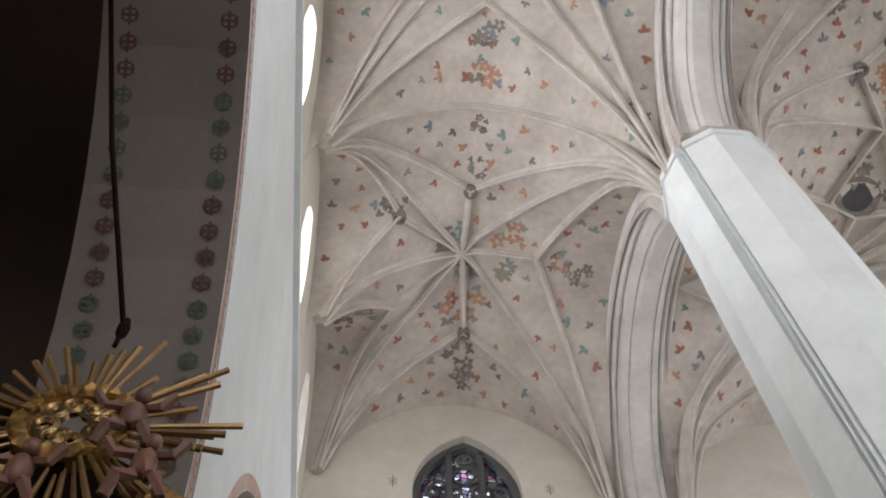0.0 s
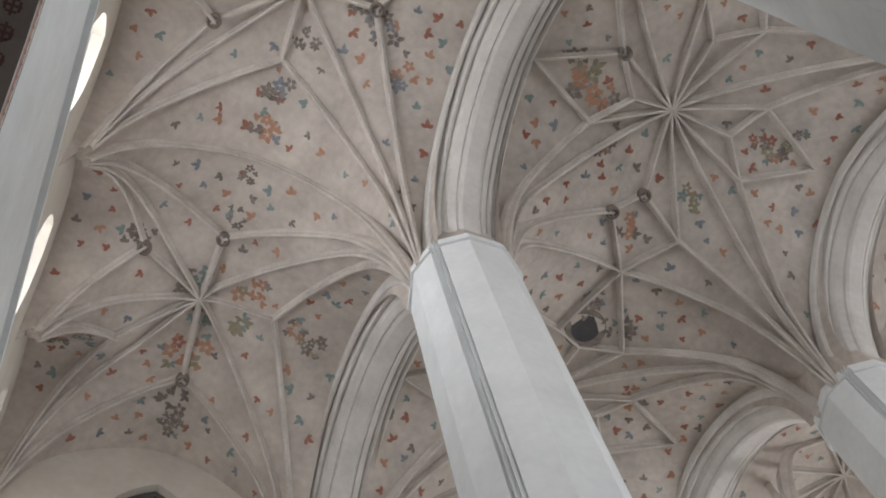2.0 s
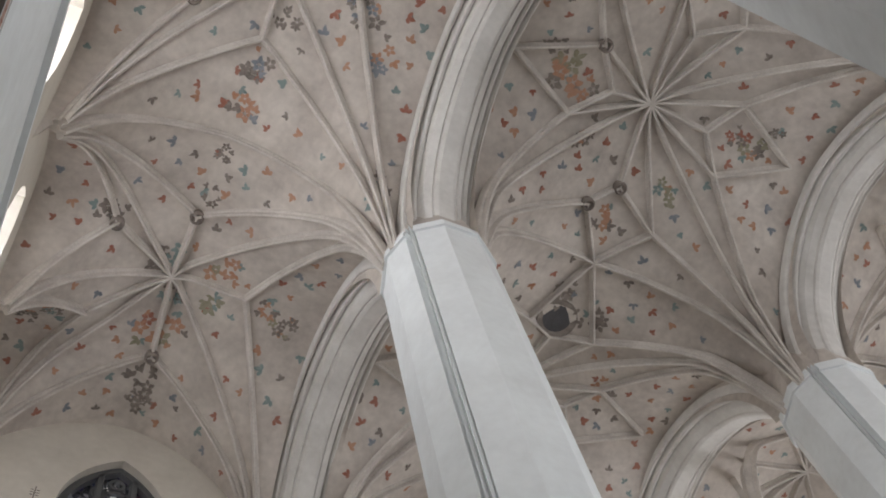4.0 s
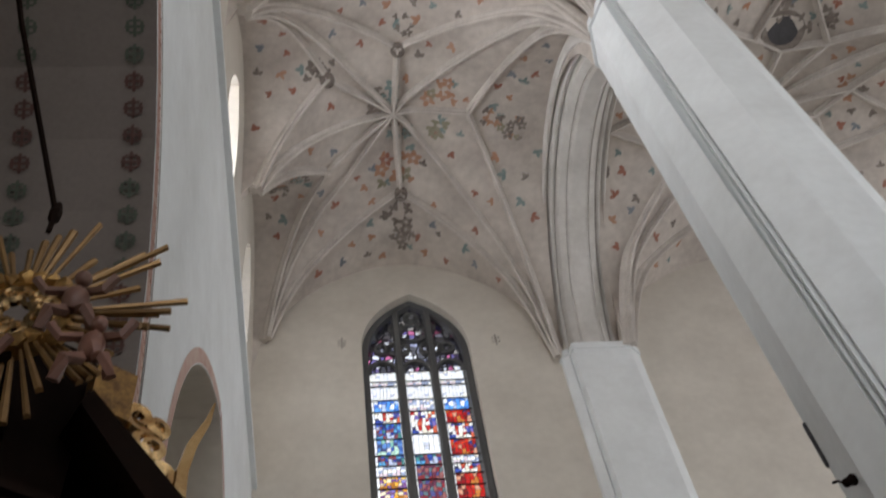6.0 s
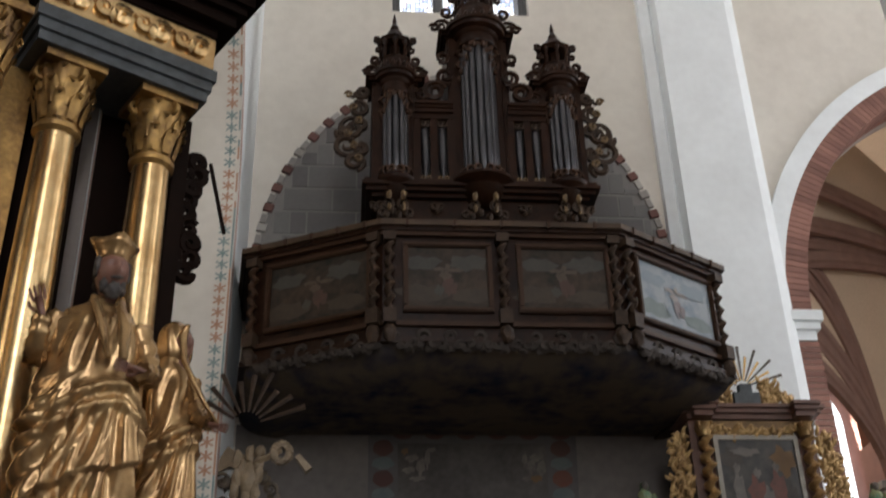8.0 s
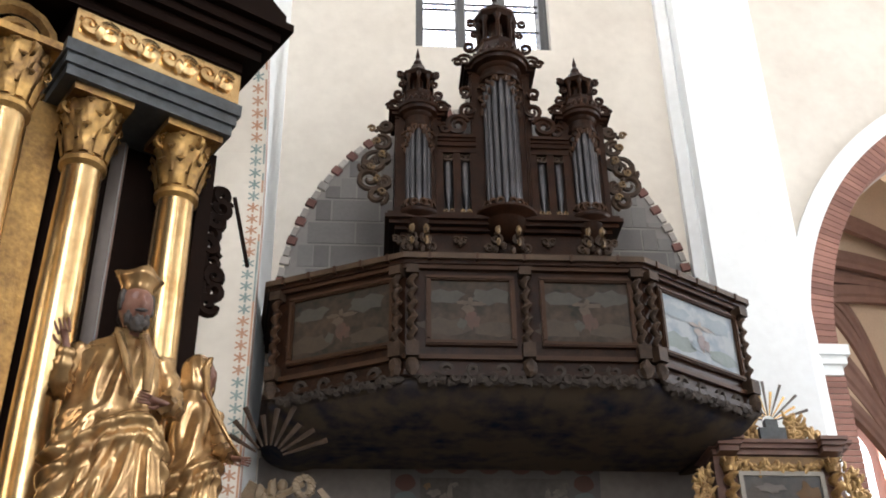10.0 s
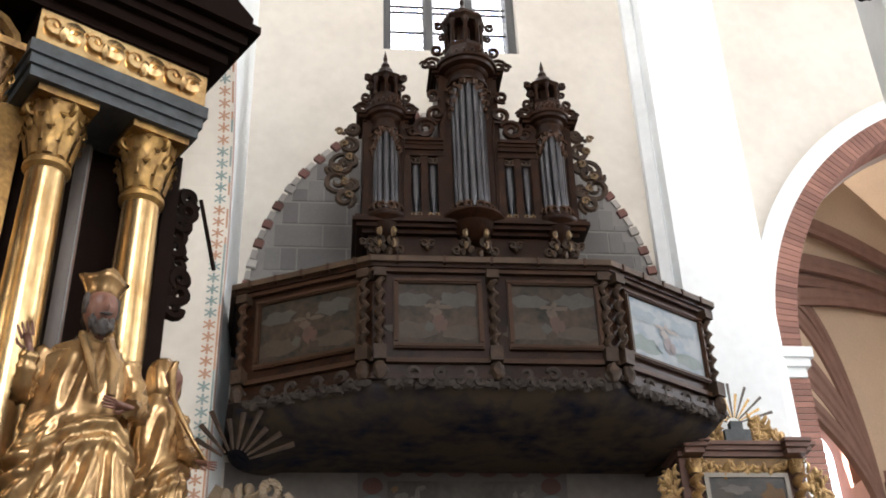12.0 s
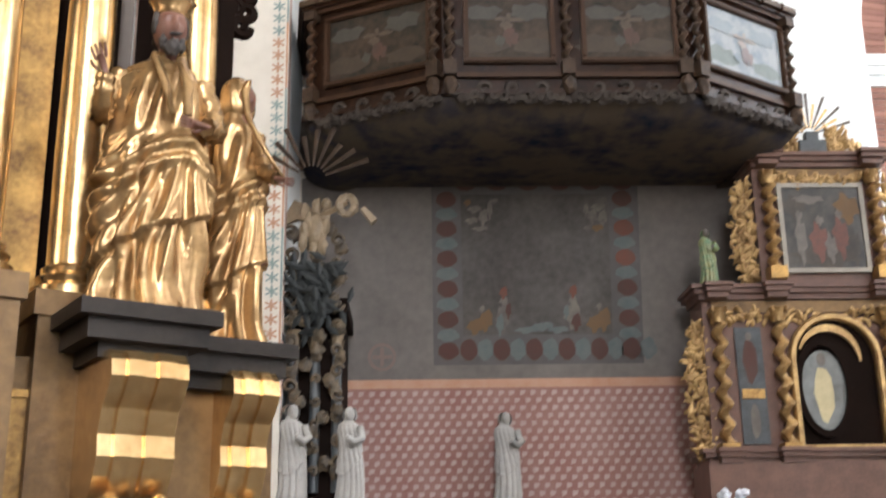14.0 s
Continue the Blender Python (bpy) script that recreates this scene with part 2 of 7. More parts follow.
wall_east = wall("wall_east", -14.2, 12.25, 0, 22, [(y, 1.6, 5, 14.5, 2.4) for y in (-10.5, -4, 2.5, 9)], 0.9,
                 lambda u, d, z: (19.0 + d, u, z), PLASTER, label="cream limewashed wall with tall windows")
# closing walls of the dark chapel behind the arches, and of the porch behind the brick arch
wall_chapel = tagged(finish("wall_chapel", boxed(-10.2, -9.9, -6.5, 6.0, 0, 16), DARKPLASTER), "chapel wall coloured dark for the shade inside", "wall", "", "structure")
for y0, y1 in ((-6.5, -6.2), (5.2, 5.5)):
    tagged(finish("wall_chapel", boxed(-9.9, -2.5, y0, y1, 0, 16), DARKPLASTER), "chapel wall coloured dark for the shade inside", "wall", "", "structure")
wall_niche = tagged(finish("wall_niche", boxed(-2.75, -2.5, 5.5, 11.2, 0, 14), PLASTER), "cream plaster back of the arched recess", "wall", "", "structure")
ledge = tagged(finish("trim", boxed(-1.45, -1.22, -13.4, 12.2, 14.24, 14.36), WHITE), "white string course below the clerestory", "trim", "", "structure")
tagged(finish("ceiling", boxed(-10.2, -2.5, -14.2, 12.2, 13.9, 14.2), DARKPLASTER), "chapel ceiling coloured dark for the shade inside", "ceiling", "", "structure")
roof = tagged(finish("ceiling", boxed(-2.3, 20, -14.3, 13.1, 22.0, 22.3), DARKPLASTER), "dark boards above the vaults", "ceiling", "", "structure")


def prof(u, p=1.7):
    u = min(1.0, abs(u))
    return math.sqrt(max(0.0, 1 - u ** p))


def vault_z(x, y, x0, x1, y0, y1, left, right, crown=CROWN):
    """Height of a groined vault: a pointed barrel along y, cut by pointed lunettes over each side."""
    xc, hw = (x0 + x1) / 2, (x1 - x0) / 2
    rise = crown - SPRING
    f = prof((x - xc) / hw)
    n = left if x < xc else right
    step = (y1 - y0) / n
    v = ((y - y0) % step) / step if y1 - 1e-6 > y > y0 else 0.0
    g = prof(2 * v - 1, 1.8) * (0.97 if n == 1 else 0.9)
    k = 14.0
    m = max(f, g)
    s = m + math.log(math.exp(k * (f - m)) + math.exp(k * (g - m))) / k - 0.035
    dome = 0.25 * math.sin(math.pi * (y - y0) / (y1 - y0)) * (1 - abs(x - xc) / hw)
    return SPRING + rise * min(s, 1.0) + dome


RIBSEC = [(-0.062, 0.10), (-0.062, -0.012), (-0.045, -0.04), (-0.024, -0.05), (-0.02, -0.085), (-0.032, -0.115), (-0.023, -0.148), (0.0, -0.16), (0.023, -0.148), (0.032, -0.115), (0.02, -0.085), (0.024, -0.05), (0.045, -0.04), (0.062, -0.012), (0.062, 0.10)]
PAINTS = (RED, ORANGE, TEAL, BLUE, UMBER, OLIVE)


def sprig(bm, c, n, a, s, index, kind=0):
    """A painted three-lobed sprig, a hair's breadth in front of the plaster."""
    t = n.orthogonal().normalized()
    b = n.cross(t)
    ca, sa = math.cos(a), math.sin(a)
    ux, uy = t * ca + b * sa, b * ca - t * sa
    lobes = (((0, -0.1), (0.2, 0.12), (0.24, 0.42), (0.1, 0.7), (0, 0.86), (-0.12, 0.7), (-0.24, 0.4), (-0.2, 0.1)),
             ((0.02, -0.1), (0.3, -0.16), (0.56, 0.02), (0.58, 0.26), (0.34, 0.34), (0.14, 0.16)),
             ((-0.02, -0.1), (-0.14, 0.16), (-0.36, 0.32), (-0.6, 0.24), (-0.54, 0.0), (-0.28, -0.16)))
    if kind:
        lobes = tuple(tuple((math.cos(k * 1.2566 + 0.3) * q[0] - math.sin(k * 1.2566 + 0.3) * q[1], math.sin(k * 1.2566 + 0.3) * q[0] + math.cos(k * 1.2566 + 0.3) * q[1])
                            for q in ((0.05, 0.1), (0.3, 0.35), (0.2, 0.72), (-0.05, 0.85), (-0.25, 0.4))) for k in range(5))
    for lobe in lobes:
        jitter = random.uniform(0.8, 1.2)
        f = bm.faces.new([bm.verts.new(c + ux * (u * s * jitter) + uy * (v * s)) for u, v in lobe])
        f.material_index = index


def vault(label, x0, x1, y0, y1, left, right, nodes, ribs, bosses, density=1.0, clusters=(), crown=CROWN):
    zf = lambda x, y: vault_z(x, y, x0, x1, y0, y1, left, right, crown)
    nx, ny = int((x1 - x0) / 0.12), int((y1 - y0) / 0.12)
    bm = bmesh.new()
    grid = [[bm.verts.new((x0 + (x1 - x0) * i / nx, y0 + (y1 - y0) * j / ny, zf(x0 + (x1 - x0) * i / nx, y0 + (y1 - y0) * j / ny))) for j in range(ny + 1)] for i in range(nx + 1)]
    for i in range(nx):
        for j in range(ny):
            bm.faces.new((grid[i][j], grid[i][j + 1], grid[i + 1][j + 1], grid[i + 1][j]))
    web = tagged(finish("ceiling", bm, WEB, smooth=True), label, "vault", "", "structure")

    def on(x, y):
        e = 0.03
        n = Vector((zf(x + e, y) - zf(x - e, y), zf(x, y + e) - zf(x, y - e), -2 * e)).normalized()
        return Vector((x, y, zf(x, y))), n
    paint = bmesh.new()
    for a, b in ribs:
        (ax, ay), (bx, by) = nodes[a], nodes[b]
        ln = math.hypot(bx - ax, by - ay)
        n = max(8, int(ln / 0.13))
        pts = []
        for i in range(n + 1):
            f = i / n
            f = f * f * (3 - 2 * f) * 0.35 + f * 0.65
            x, y = ax + (bx - ax) * f, ay + (by - ay) * f
            z = zf(x, y)
            for node, dist in ((a, f * ln), (b, (1 - f) * ln)):
                if node[0] in "SPQ" and dist < 0.9:
                    z -= max(0.0, zf(*nodes[node]) - (18.0 if node[0] == "S" else SPRING + 0.02)) * (1 - dist / 0.9) ** 2
            pts.append(Vector((x, y, z)))
        for _ in range(3):
            pts = [pts[0]] + [(p * 2 + q + r) / 4 for p, q, r in zip(pts[1:-1], pts[:-2], pts[2:])] + [pts[-1]]
        rb = bmesh.new()
        sweep(rb, pts, RIBSEC)
        part("rib", rb, RIB, web, smooth=True)
    # sprigs strewn in rough rows, red and blue-green by turns
    def clear(x, y):
        """Distance to the nearest rib in plan."""
        best = 9.0
        for a, b in ribs:
            (ax, ay), (bx, by) = nodes[a], nodes[b]
            dx, dy = bx - ax, by - ay
            f = max(0.0, min(1.0, ((x - ax) * dx + (y - ay) * dy) / (dx * dx + dy * dy)))
            best = min(best, math.hypot(x - ax - dx * f, y - ay - dy * f))
        return best
    step = 0.43 / density
    k = 0
    for j in range(int((y1 - y0) / (step * 0.87))):
        for i in range(int((x1 - x0) / step) + 1):
            k += 1
            x = x0 + (i + 0.5 * (j % 2)) * step + random.uniform(-0.10, 0.10)
            y = y0 + 0.1 + j * step * 0.87 + random.uniform(-0.10, 0.10)
            if not (x0 + 0.15 < x < x1 - 0.15 and y0 + 0.08 < y < y1 - 0.08) or clear(x, y) < 0.17 or random.random() < 0.08:
                continue
            p, nn = on(x, y)
            if nn.z < -0.18:
                sprig(paint, p + nn * 0.012, nn, random.uniform(0, 6.28), random.uniform(0.125, 0.19), random.choice((0, 1, 0, 1, 4)) if (i + 2 * j) % 3 else random.choice((2, 3, 2)))
    for (x, y), s, cols in clusters:
        for i in range(7):
            a = i * 0.9 + random.random()
            r = s * random.uniform(0.15, 0.75)
            px, py = x + r * math.cos(a), y + r * math.sin(a)
            if x0 + 0.1 < px < x1 - 0.1 and y0 < py < y1:
                p, nn = on(px, py)
                sprig(paint, p + nn * 0.014, nn, random.uniform(0, 6.28), random.uniform(0.2, 0.3) * s / 0.6, random.choice(cols), random.randint(0, 1))
    tagged(finish("painted_flowers", paint, PAINTS), "small red and blue-grey flowers painted on plaster", "wall painting", "", "stuff")
    for name in bosses:
        x, y = nodes[name]
        bb = bmesh.new()
        z = zf(x, y)
        lathe(bb, [(0.05, 0.0), (0.12, 0.0), (0.135, -0.10), (0.13, -0.18), (0.10, -0.21), (0.08, -0.15), (0.03, -0.15)], 14, Matrix.Translation((x, y, z)))
        part("boss", bb, UMBER if name != "C" else RIB, web, "round carved boss", smooth=True)
    return web


A_NODES = {"S1": (-1.23, 5.85), "S2": (-1.23, 8.98), "S3": (-1.23, 12.1), "P1": (4.12, 5.9), "P2": (4.12, 12.1), "C": (1.27, 8.86), "B1": (1.33, 7.56),
           "B3": (1.43, 10.58), "B2": (0.03, 7.93), "N5": (-0.03, 9.75), "N4": (2.69, 8.80), "T": (1.33, 5.85)}
A_RIBS = [p.split("-") for p in "S1-T P1-T S1-B1 P1-B1 S1-B2 S1-C S2-B2 S2-C S2-N5 S3-N5 S3-C S3-B3 P2-B3 P2-C P2-N4 P1-N4 P1-C C-B1 C-B3 C-N4 C-B2 C-N5".split()]
# painted figures on the webs: place, size, colours
A_CLUST = [((1.42, 10.15), 0.55, (1, 0, 5)), ((1.45, 11.1), 0.45, (4, 4)), ((1.45, 11.55), 0.3, (4, 4)), ((1.15, 8.45), 0.38, (4, 2)), ((1.45, 9.25), 0.4, (4, 2)), ((0.95, 8.75), 0.4, (4, 4)), ((1.4, 7.1), 0.28, (4,)),
           ((2.15, 8.45), 0.42, (1, 2, 5)), ((2.15, 9.2), 0.42, (5, 2)), ((3.1, 8.85), 0.36, (4, 1)), ((3.55, 9.15), 0.34, (5, 4)), ((-0.15, 7.75), 0.36, (4,)), ((1.4, 6.2), 0.22, (4,)), ((-0.5, 9.8), 0.3, (4, 2)), ((-0.9, 10.1), 0.26, (4,))]
vault("cream ribbed star vault with painted flowers", -1.45, 4.25, 5.8, 12.2, 2, 1, A_NODES, A_RIBS, ("B1", "B3", "B2"), clusters=A_CLUST)
mirror = {k: (x, 11.6 - y) for k, (x, y) in A_NODES.items()}
mirror["N4"] = (2.57, 2.64)
vault("cream ribbed star vault with painted flowers", -1.45, 4.25, -0.7, 5.8, 2, 1, mirror, [r for r in A_RIBS if r not in (["S1", "T"], ["P1", "T"])], ("B2", "B3", "N4"),
      clusters=[((1.4, 5.25), 0.42, (1, 4, 1)), ((1.42, 4.55), 0.42, (3, 4, 3)), ((2.75, 2.95), 0.4, (4, 3)), ((2.3, 2.5), 0.4, (4, 4)), ((3.3, 3.6), 0.36, (3, 4, 1)), ((3.85, 5.4), 0.34, (2, 4)), ((1.6, 3.6), 0.3, (4,))])
# the nave star: sixteen rays from the crown, with points towards each side
B_NODES = {"C": (8.45, 2.58), "P": (5.35, 5.35), "Q": (11.85, 5.6), "P0": (5.35, -0.4), "Q0": (11.95, -0.4), "w": (5.45, 2.50), "e": (11.50, 2.66), "n": (8.74, 5.80), "k": (8.65, -0.7),
           "w1": (7.62, 2.60), "e1": (9.70, 2.66), "n1": (8.59, 4.25), "k1": (8.59, 1.12), "a": (6.90, 3.25), "b": (7.00, 1.86), "f": (10.18, 3.36), "g": (10.08, 1.91), "c": (8.06, 4.72), "d": (9.54, 4.85), "h": (8.0, 0.45), "i": (9.34, 0.62)}
B_RIBS = [p.split("-") for p in ("C-P C-Q C-P0 C-Q0 C-a C-b C-f C-g C-d C-h C-i C-w1 C-e1 C-n1 C-k1 w-a w-b e-f e-g n-c n-d k-h k-i P-a P-c Q-f Q-d P0-b P0-h Q0-g Q0-i "
                                 "w1-a w1-b e1-f e1-g n1-c n1-d k1-h k1-i P-n Q-n").split()]
B_CL = [((6.5, 2.5), 0.55, (1, 4, 5)), ((7.0, 2.8), 0.4, (4, 1)), ((6.2, 2.2), 0.3, (4, 4)), ((10.75, 2.6), 0.42, (4, 1, 5)), ((10.3, 2.5), 0.3, (4, 0)), ((10.9, 2.2), 0.24, (4, 4)), ((8.6, 5.0), 0.4, (4, 1)), ((9.5, 4.0), 0.36, (2, 5)), ((7.4, 3.6), 0.36, (1, 4)), ((9.9, 6.0), 0.3, (4, 2))]
vault("cream ribbed nave vault with painted flowers", 5.25, 12.1, -0.7, 5.8, 1, 1, B_NODES, B_RIBS, ("b", "c", "n1"), clusters=B_CL)
B2 = {k: (x, 5.95 + (5.95 - y) * 0.93) for k, (x, y) in B_NODES.items()}
B2.update({"c": (8.07, 7.36), "d": (9.53, 7.40), "n1": (8.70, 7.65), "n": (8.74, 5.80), "P": (5.35, 6.3), "Q": (11.85, 6.1)})
vault("cream ribbed nave vault with painted flowers", 5.25, 12.1, 5.8, 12.2, 1, 1, B2, [r for r in B_RIBS if r not in (["P", "n"], ["Q", "n"])], (), clusters=[((8.5, 6.6), 0.4, (4, 4)), ((9.3, 6.9), 0.4, (4, 2)), ((10.2, 8.4), 0.4, (4, 1)), ((6.3, 8.9), 0.4, (1, 4))])
off = {k: (x + 14.6, y) for k, (x, y) in A_NODES.items()}
vault("cream ribbed star vault with painted flowers", 13.15, 18.95, 5.8, 12.2, 1, 1, off, A_RIBS, ("B1", "B3"))
offm = {k: (x + 14.6, y) for k, (x, y) in mirror.items()}
vault("cream ribbed star vault with painted flowers", 13.15, 18.95, -0.7, 5.8, 1, 1, offm, A_RIBS, ("B1", "B3"))
for xa, xb in ((-1.45, 4.25), (5.25, 12.1), (13.15, 18.95)):
    for ya, yb in ((-7.25, -0.7), (-13.75, -7.25)):
        vault("cream ribbed vault", xa, xb, ya, yb, 1, 1, {"a": (xa + .1, ya), "b": (xb - .1, ya), "c": (xa + .1, yb), "d": (xb - .1, yb), "C": ((xa + xb) / 2, (ya + yb) / 2)},
              [("a", "C"), ("b", "C"), ("c", "C"), ("d", "C")], ())

# round air hole high in the nave vault
hole = bmesh.new()
lathe(hole, [(0.30, 0.25), (0.30, -0.06), (0.42, -0.10), (0.46, -0.02), (0.46, 0.25)], 20, Matrix.Translation((8.67, 7.23, vault_z(8.67, 7.23, 5.25, 12.1, 5.8, 12.2, 1, 1) + 0.02)))
vault_hole = thing("vault_opening", "dark round opening with a rim in the vault", "opening", "", "structure")
part("rim", hole, UMBER, vault_hole, smooth=True)
hole = bmesh.new()
lathe(hole, [(0.02, -0.01), (0.30, -0.01), (0.30, 0.03)], 20, Matrix.Translation((8.67, 7.23, vault_z(8.67, 7.23, 5.25, 12.1, 5.8, 12.2, 1, 1) - 0.03)))
part("cover", hole, TIN, vault_hole, "grey cover plate")


def pillar(cx, cy):
    ob = thing("pillar", "white limewashed octagonal pillar with slender edge shafts", "pillar", "arcade pillars", at=pose(cx, cy, 0))
    angles = (184, 217, 252, 288, 324, 4, 37, 72, 108, 144)
    r = 0.905
    pts = []
    for a in angles:
        if a in (217, 37):
            for da, rr in ((-6.0, 1.0), (-4.6, 0.93), (-2.6, 1.03), (-0.6, 0.94), (1.6, 1.04), (3.6, 0.93), (5.2, 1.0)):
                pts.append((a + da, r * rr))
        else:
            pts.append((a, r))
    shaft = bmesh.new()
    poly = [(q * math.cos(radians(a)), q * math.sin(radians(a))) for a, q in pts]
    prism(shaft, poly, 0.75, SPRING, lambda u, v, w: (u, v, w))
    bmesh.ops.recalc_face_normals(shaft, faces=shaft.faces)
    part("shaft", shaft, WHITE, ob)
    cap = bmesh.new()
    for s, a, b in ((1.05, SPRING - 0.02, SPRING + 0.10), (1.02, SPRING + 0.10, SPRING + 0.22)):
        prism(cap, [(q * s * math.cos(radians(a_)), q * s * math.sin(radians(a_))) for a_, q in pts], a, b, lambda u, v, w: (u, v, w))
    part("capital", cap, WHITE, ob)
    top = bmesh.new()
    rows = [[top.verts.new((k * math.cos(radians(a)) * r, k * math.sin(radians(a)) * r, z)) for a in angles] for k, z in ((0.97, SPRING + 0.2), (0.93, SPRING + 0.6), (0.82, SPRING + 1.2), (0.66, SPRING + 2.0), (0.55, 21.9))]
    for ra, rb in zip(rows, rows[1:]):
        for i in range(len(ra)):
            top.faces.new((ra[i], ra[(i + 1) % len(ra)], rb[(i + 1) % len(ra)], rb[i]))
    part("impost", top, WEB, ob)
    base = bmesh.new()
    prism(base, [(1.2 * math.cos(radians(a)), 1.2 * math.sin(radians(a))) for a in angles], 0, 0.75, lambda u, v, w: (u, v, w))
    part("plinth", base, WHITE, ob)
    return ob


first = pillar(4.91, 5.85)
for cx, cy in ((12.6, 5.85), (4.85, -0.7), (12.6, -0.7), (4.85, -7.25), (12.6, -7.25)):
    copy_thing(first, pose(cx, cy, 0))


def wall_pier(cx, cy, sy):
    ob = thing("wall_pier", "white limewashed wall pier with chamfered corners", "pier", "wall piers")
    bm = bmesh.new()
    pts = [(-0.72, 0.0), (-0.72, 0.12), (-0.60, 0.2), (-0.56, 0.16), (-0.52, 0.32), (0.52, 0.32), (0.72, 0.14), (0.72, 0.0)]
    prism(bm, [(cx + u, cy - sy * v) for u, v in pts], 0, SPRING + 0.1, lambda u, v, w: (u, v, w))
    bmesh.ops.recalc_face_normals(bm, faces=bm.faces)
    part("shaft", bm, WHITE, ob)
    bm = bmesh.new()
    prism(bm, [(cx + u * 1.03, cy - sy * v * 1.12) for u, v in pts], SPRING + 0.0, SPRING + 0.16, lambda u, v, w: (u, v, w))
    part("capital", bm, WHITE, ob)


for cx in (4.85, 12.6):
    wall_pier(cx, 12.2, 1)
    wall_pier(cx, -13.4, -1)


def arcade_arch(cx, ya, yb, sx=1.0):
    """A moulded pointed arch between two pillars, with the wall above it."""
    ob = thing("arcade_arch", "cream moulded pointed arcade arch", "arch", "arcade arches", "structure")
    c, hw = (ya + yb) / 2, (yb - ya) / 2
    rise = 2.75
    n = 40
    curve = []
    for i in range(n + 1):
        u = -hw * math.cos(math.pi * i / n)
        curve.append(Vector((cx, c + u, arch_z(u, hw, SPRING + 0.1, rise))))
    half = [(-0.64, 0.50), (-0.64, 0.36), (-0.615, 0.31), (-0.565, 0.31), (-0.545, 0.34), (-0.53, 0.38), (-0.515, 0.33), (-0.495, 0.25), (-0.465, 0.22), (-0.42, 0.23), (-0.40, 0.275), (-0.38, 0.23), (-0.34, 0.13), (-0.23, 0.04), (-0.205, 0.065), (-0.185, 0.02), (-0.13, -0.01)]
    sec = half + [(-u, v) for u, v in reversed(half)]
    bm = bmesh.new()
    sweep(bm, curve, sec)
    bmesh.ops.recalc_face_normals(bm, faces=bm.faces)
    part("moulding", bm, ARCHWASH, ob)
    bm = bmesh.new()
    for dx in (-0.58, 0.58):
        ends = [Vector((cx, ya - 0.75, SPRING + 0.1))] + [p + Vector((0, 0, 0.3)) for p in curve] + [Vector((cx, yb + 0.2, SPRING + 0.1))]
        rows = [(bm.verts.new((cx + dx, p.y, p.z)), bm.verts.new((cx + dx, p.y, 21.9))) for p in ends]
        for (a, b), (c_, d) in zip(rows, rows[1:]):
            bm.faces.new((a, b, d, c_))
    part("spandrel", bm, WEB, ob)


for cx in (4.8, 12.6):
    for ya, yb in ((6.6, 12.0), (0.1, 5.1), (-6.4, -1.5), (-13.2, -8.0)):
        arcade_arch(cx, ya, yb)

# ---- the tall window over the organ ----


def glass(name, colours, seed):
    """Leaded coloured glass: one tint for each piece."""
    m = bpy.data.materials.new(name)
    m.use_nodes = True
    n, l = m.node_tree.nodes, m.node_tree.links
    n.remove(n["Principled BSDF"])
    geo = n.new("ShaderNodeNewGeometry")
    ramp = n.new("ShaderNodeValToRGB")
    ramp.color_ramp.interpolation = 'CONSTANT'
    els = ramp.color_ramp.elements
    for i, c in enumerate(colours):
        e = els[0] if i == 0 else els.new(i / len(colours))
        e.color = (*c, 1)
    els.remove(els[len(els) - 1]) if len(els) > len(colours) else None
    l.new(geo.outputs["Random Per Island"], ramp.inputs[0])
    clear = n.new("ShaderNodeBsdfTransparent")
    gloss = n.new("ShaderNodeBsdfGlossy")
    gloss.inputs["Roughness"].default_value = 0.15
    mix = n.new("ShaderNodeMixShader")
    mix.inputs[0].default_value = 0.06
    l.new(ramp.outputs[0], clear.inputs[0])
    l.new(clear.outputs[0], mix.inputs[1])
    l.new(gloss.outputs[0], mix.inputs[2])
    l.new(mix.outputs[0], n["Material Output"].inputs[0])
    return m


def glow(name, colour, strength):
    m = bpy.data.materials.new(name)
    m.use_nodes = True
    n, l = m.node_tree.nodes, m.node_tree.links
    n.remove(n["Principled BSDF"])
    e = n.new("ShaderNodeEmission")
    e.inputs[0].default_value, e.inputs[1].default_value = (*colour, 1), strength
    l.new(e.outputs[0], n["Material Output"].inputs[0])
    return m


OVERCAST = glow("bright_overcast", (0.93, 0.96, 1.0), 1.9)
G_WHITE = glass("white_quarry_glass", [(0.85, 0.86, 0.9), (0.78, 0.8, 0.85), (1, 1, 1), (0.92, 0.92, 0.95), (0.6, 0.62, 0.7), (0.95, 0.93, 0.88), (1, 1, 1), (0.95, 0.95, 1)], 1)
G_BLUE = glass("blue_stained_glass", [(0.03, 0.06, 0.3), (0.06, 0.13, 0.5), (0.12, 0.35, 0.6), (0.5, 0.55, 0.7), (0.03, 0.04, 0.13), (0.08, 0.25, 0.25), (0.25, 0.08, 0.1), (0.06, 0.1, 0.4)], 2)
G_RED = glass("red_stained_glass", [(0.5, 0.02, 0.015), (0.65, 0.06, 0.03), (0.28, 0.015, 0.02), (0.55, 0.2, 0.05), (0.15, 0.02, 0.02), (0.6, 0.3, 0.2), (0.45, 0.02, 0.02), (0.06, 0.06, 0.2)], 3)
G_GOLD = glass("amber_stained_glass", [(0.8, 0.4, 0.06), (0.85, 0.6, 0.2), (0.5, 0.2, 0.04), (0.85, 0.75, 0.55), (0.25, 0.12, 0.3), (0.3, 0.25, 0.6)], 4)
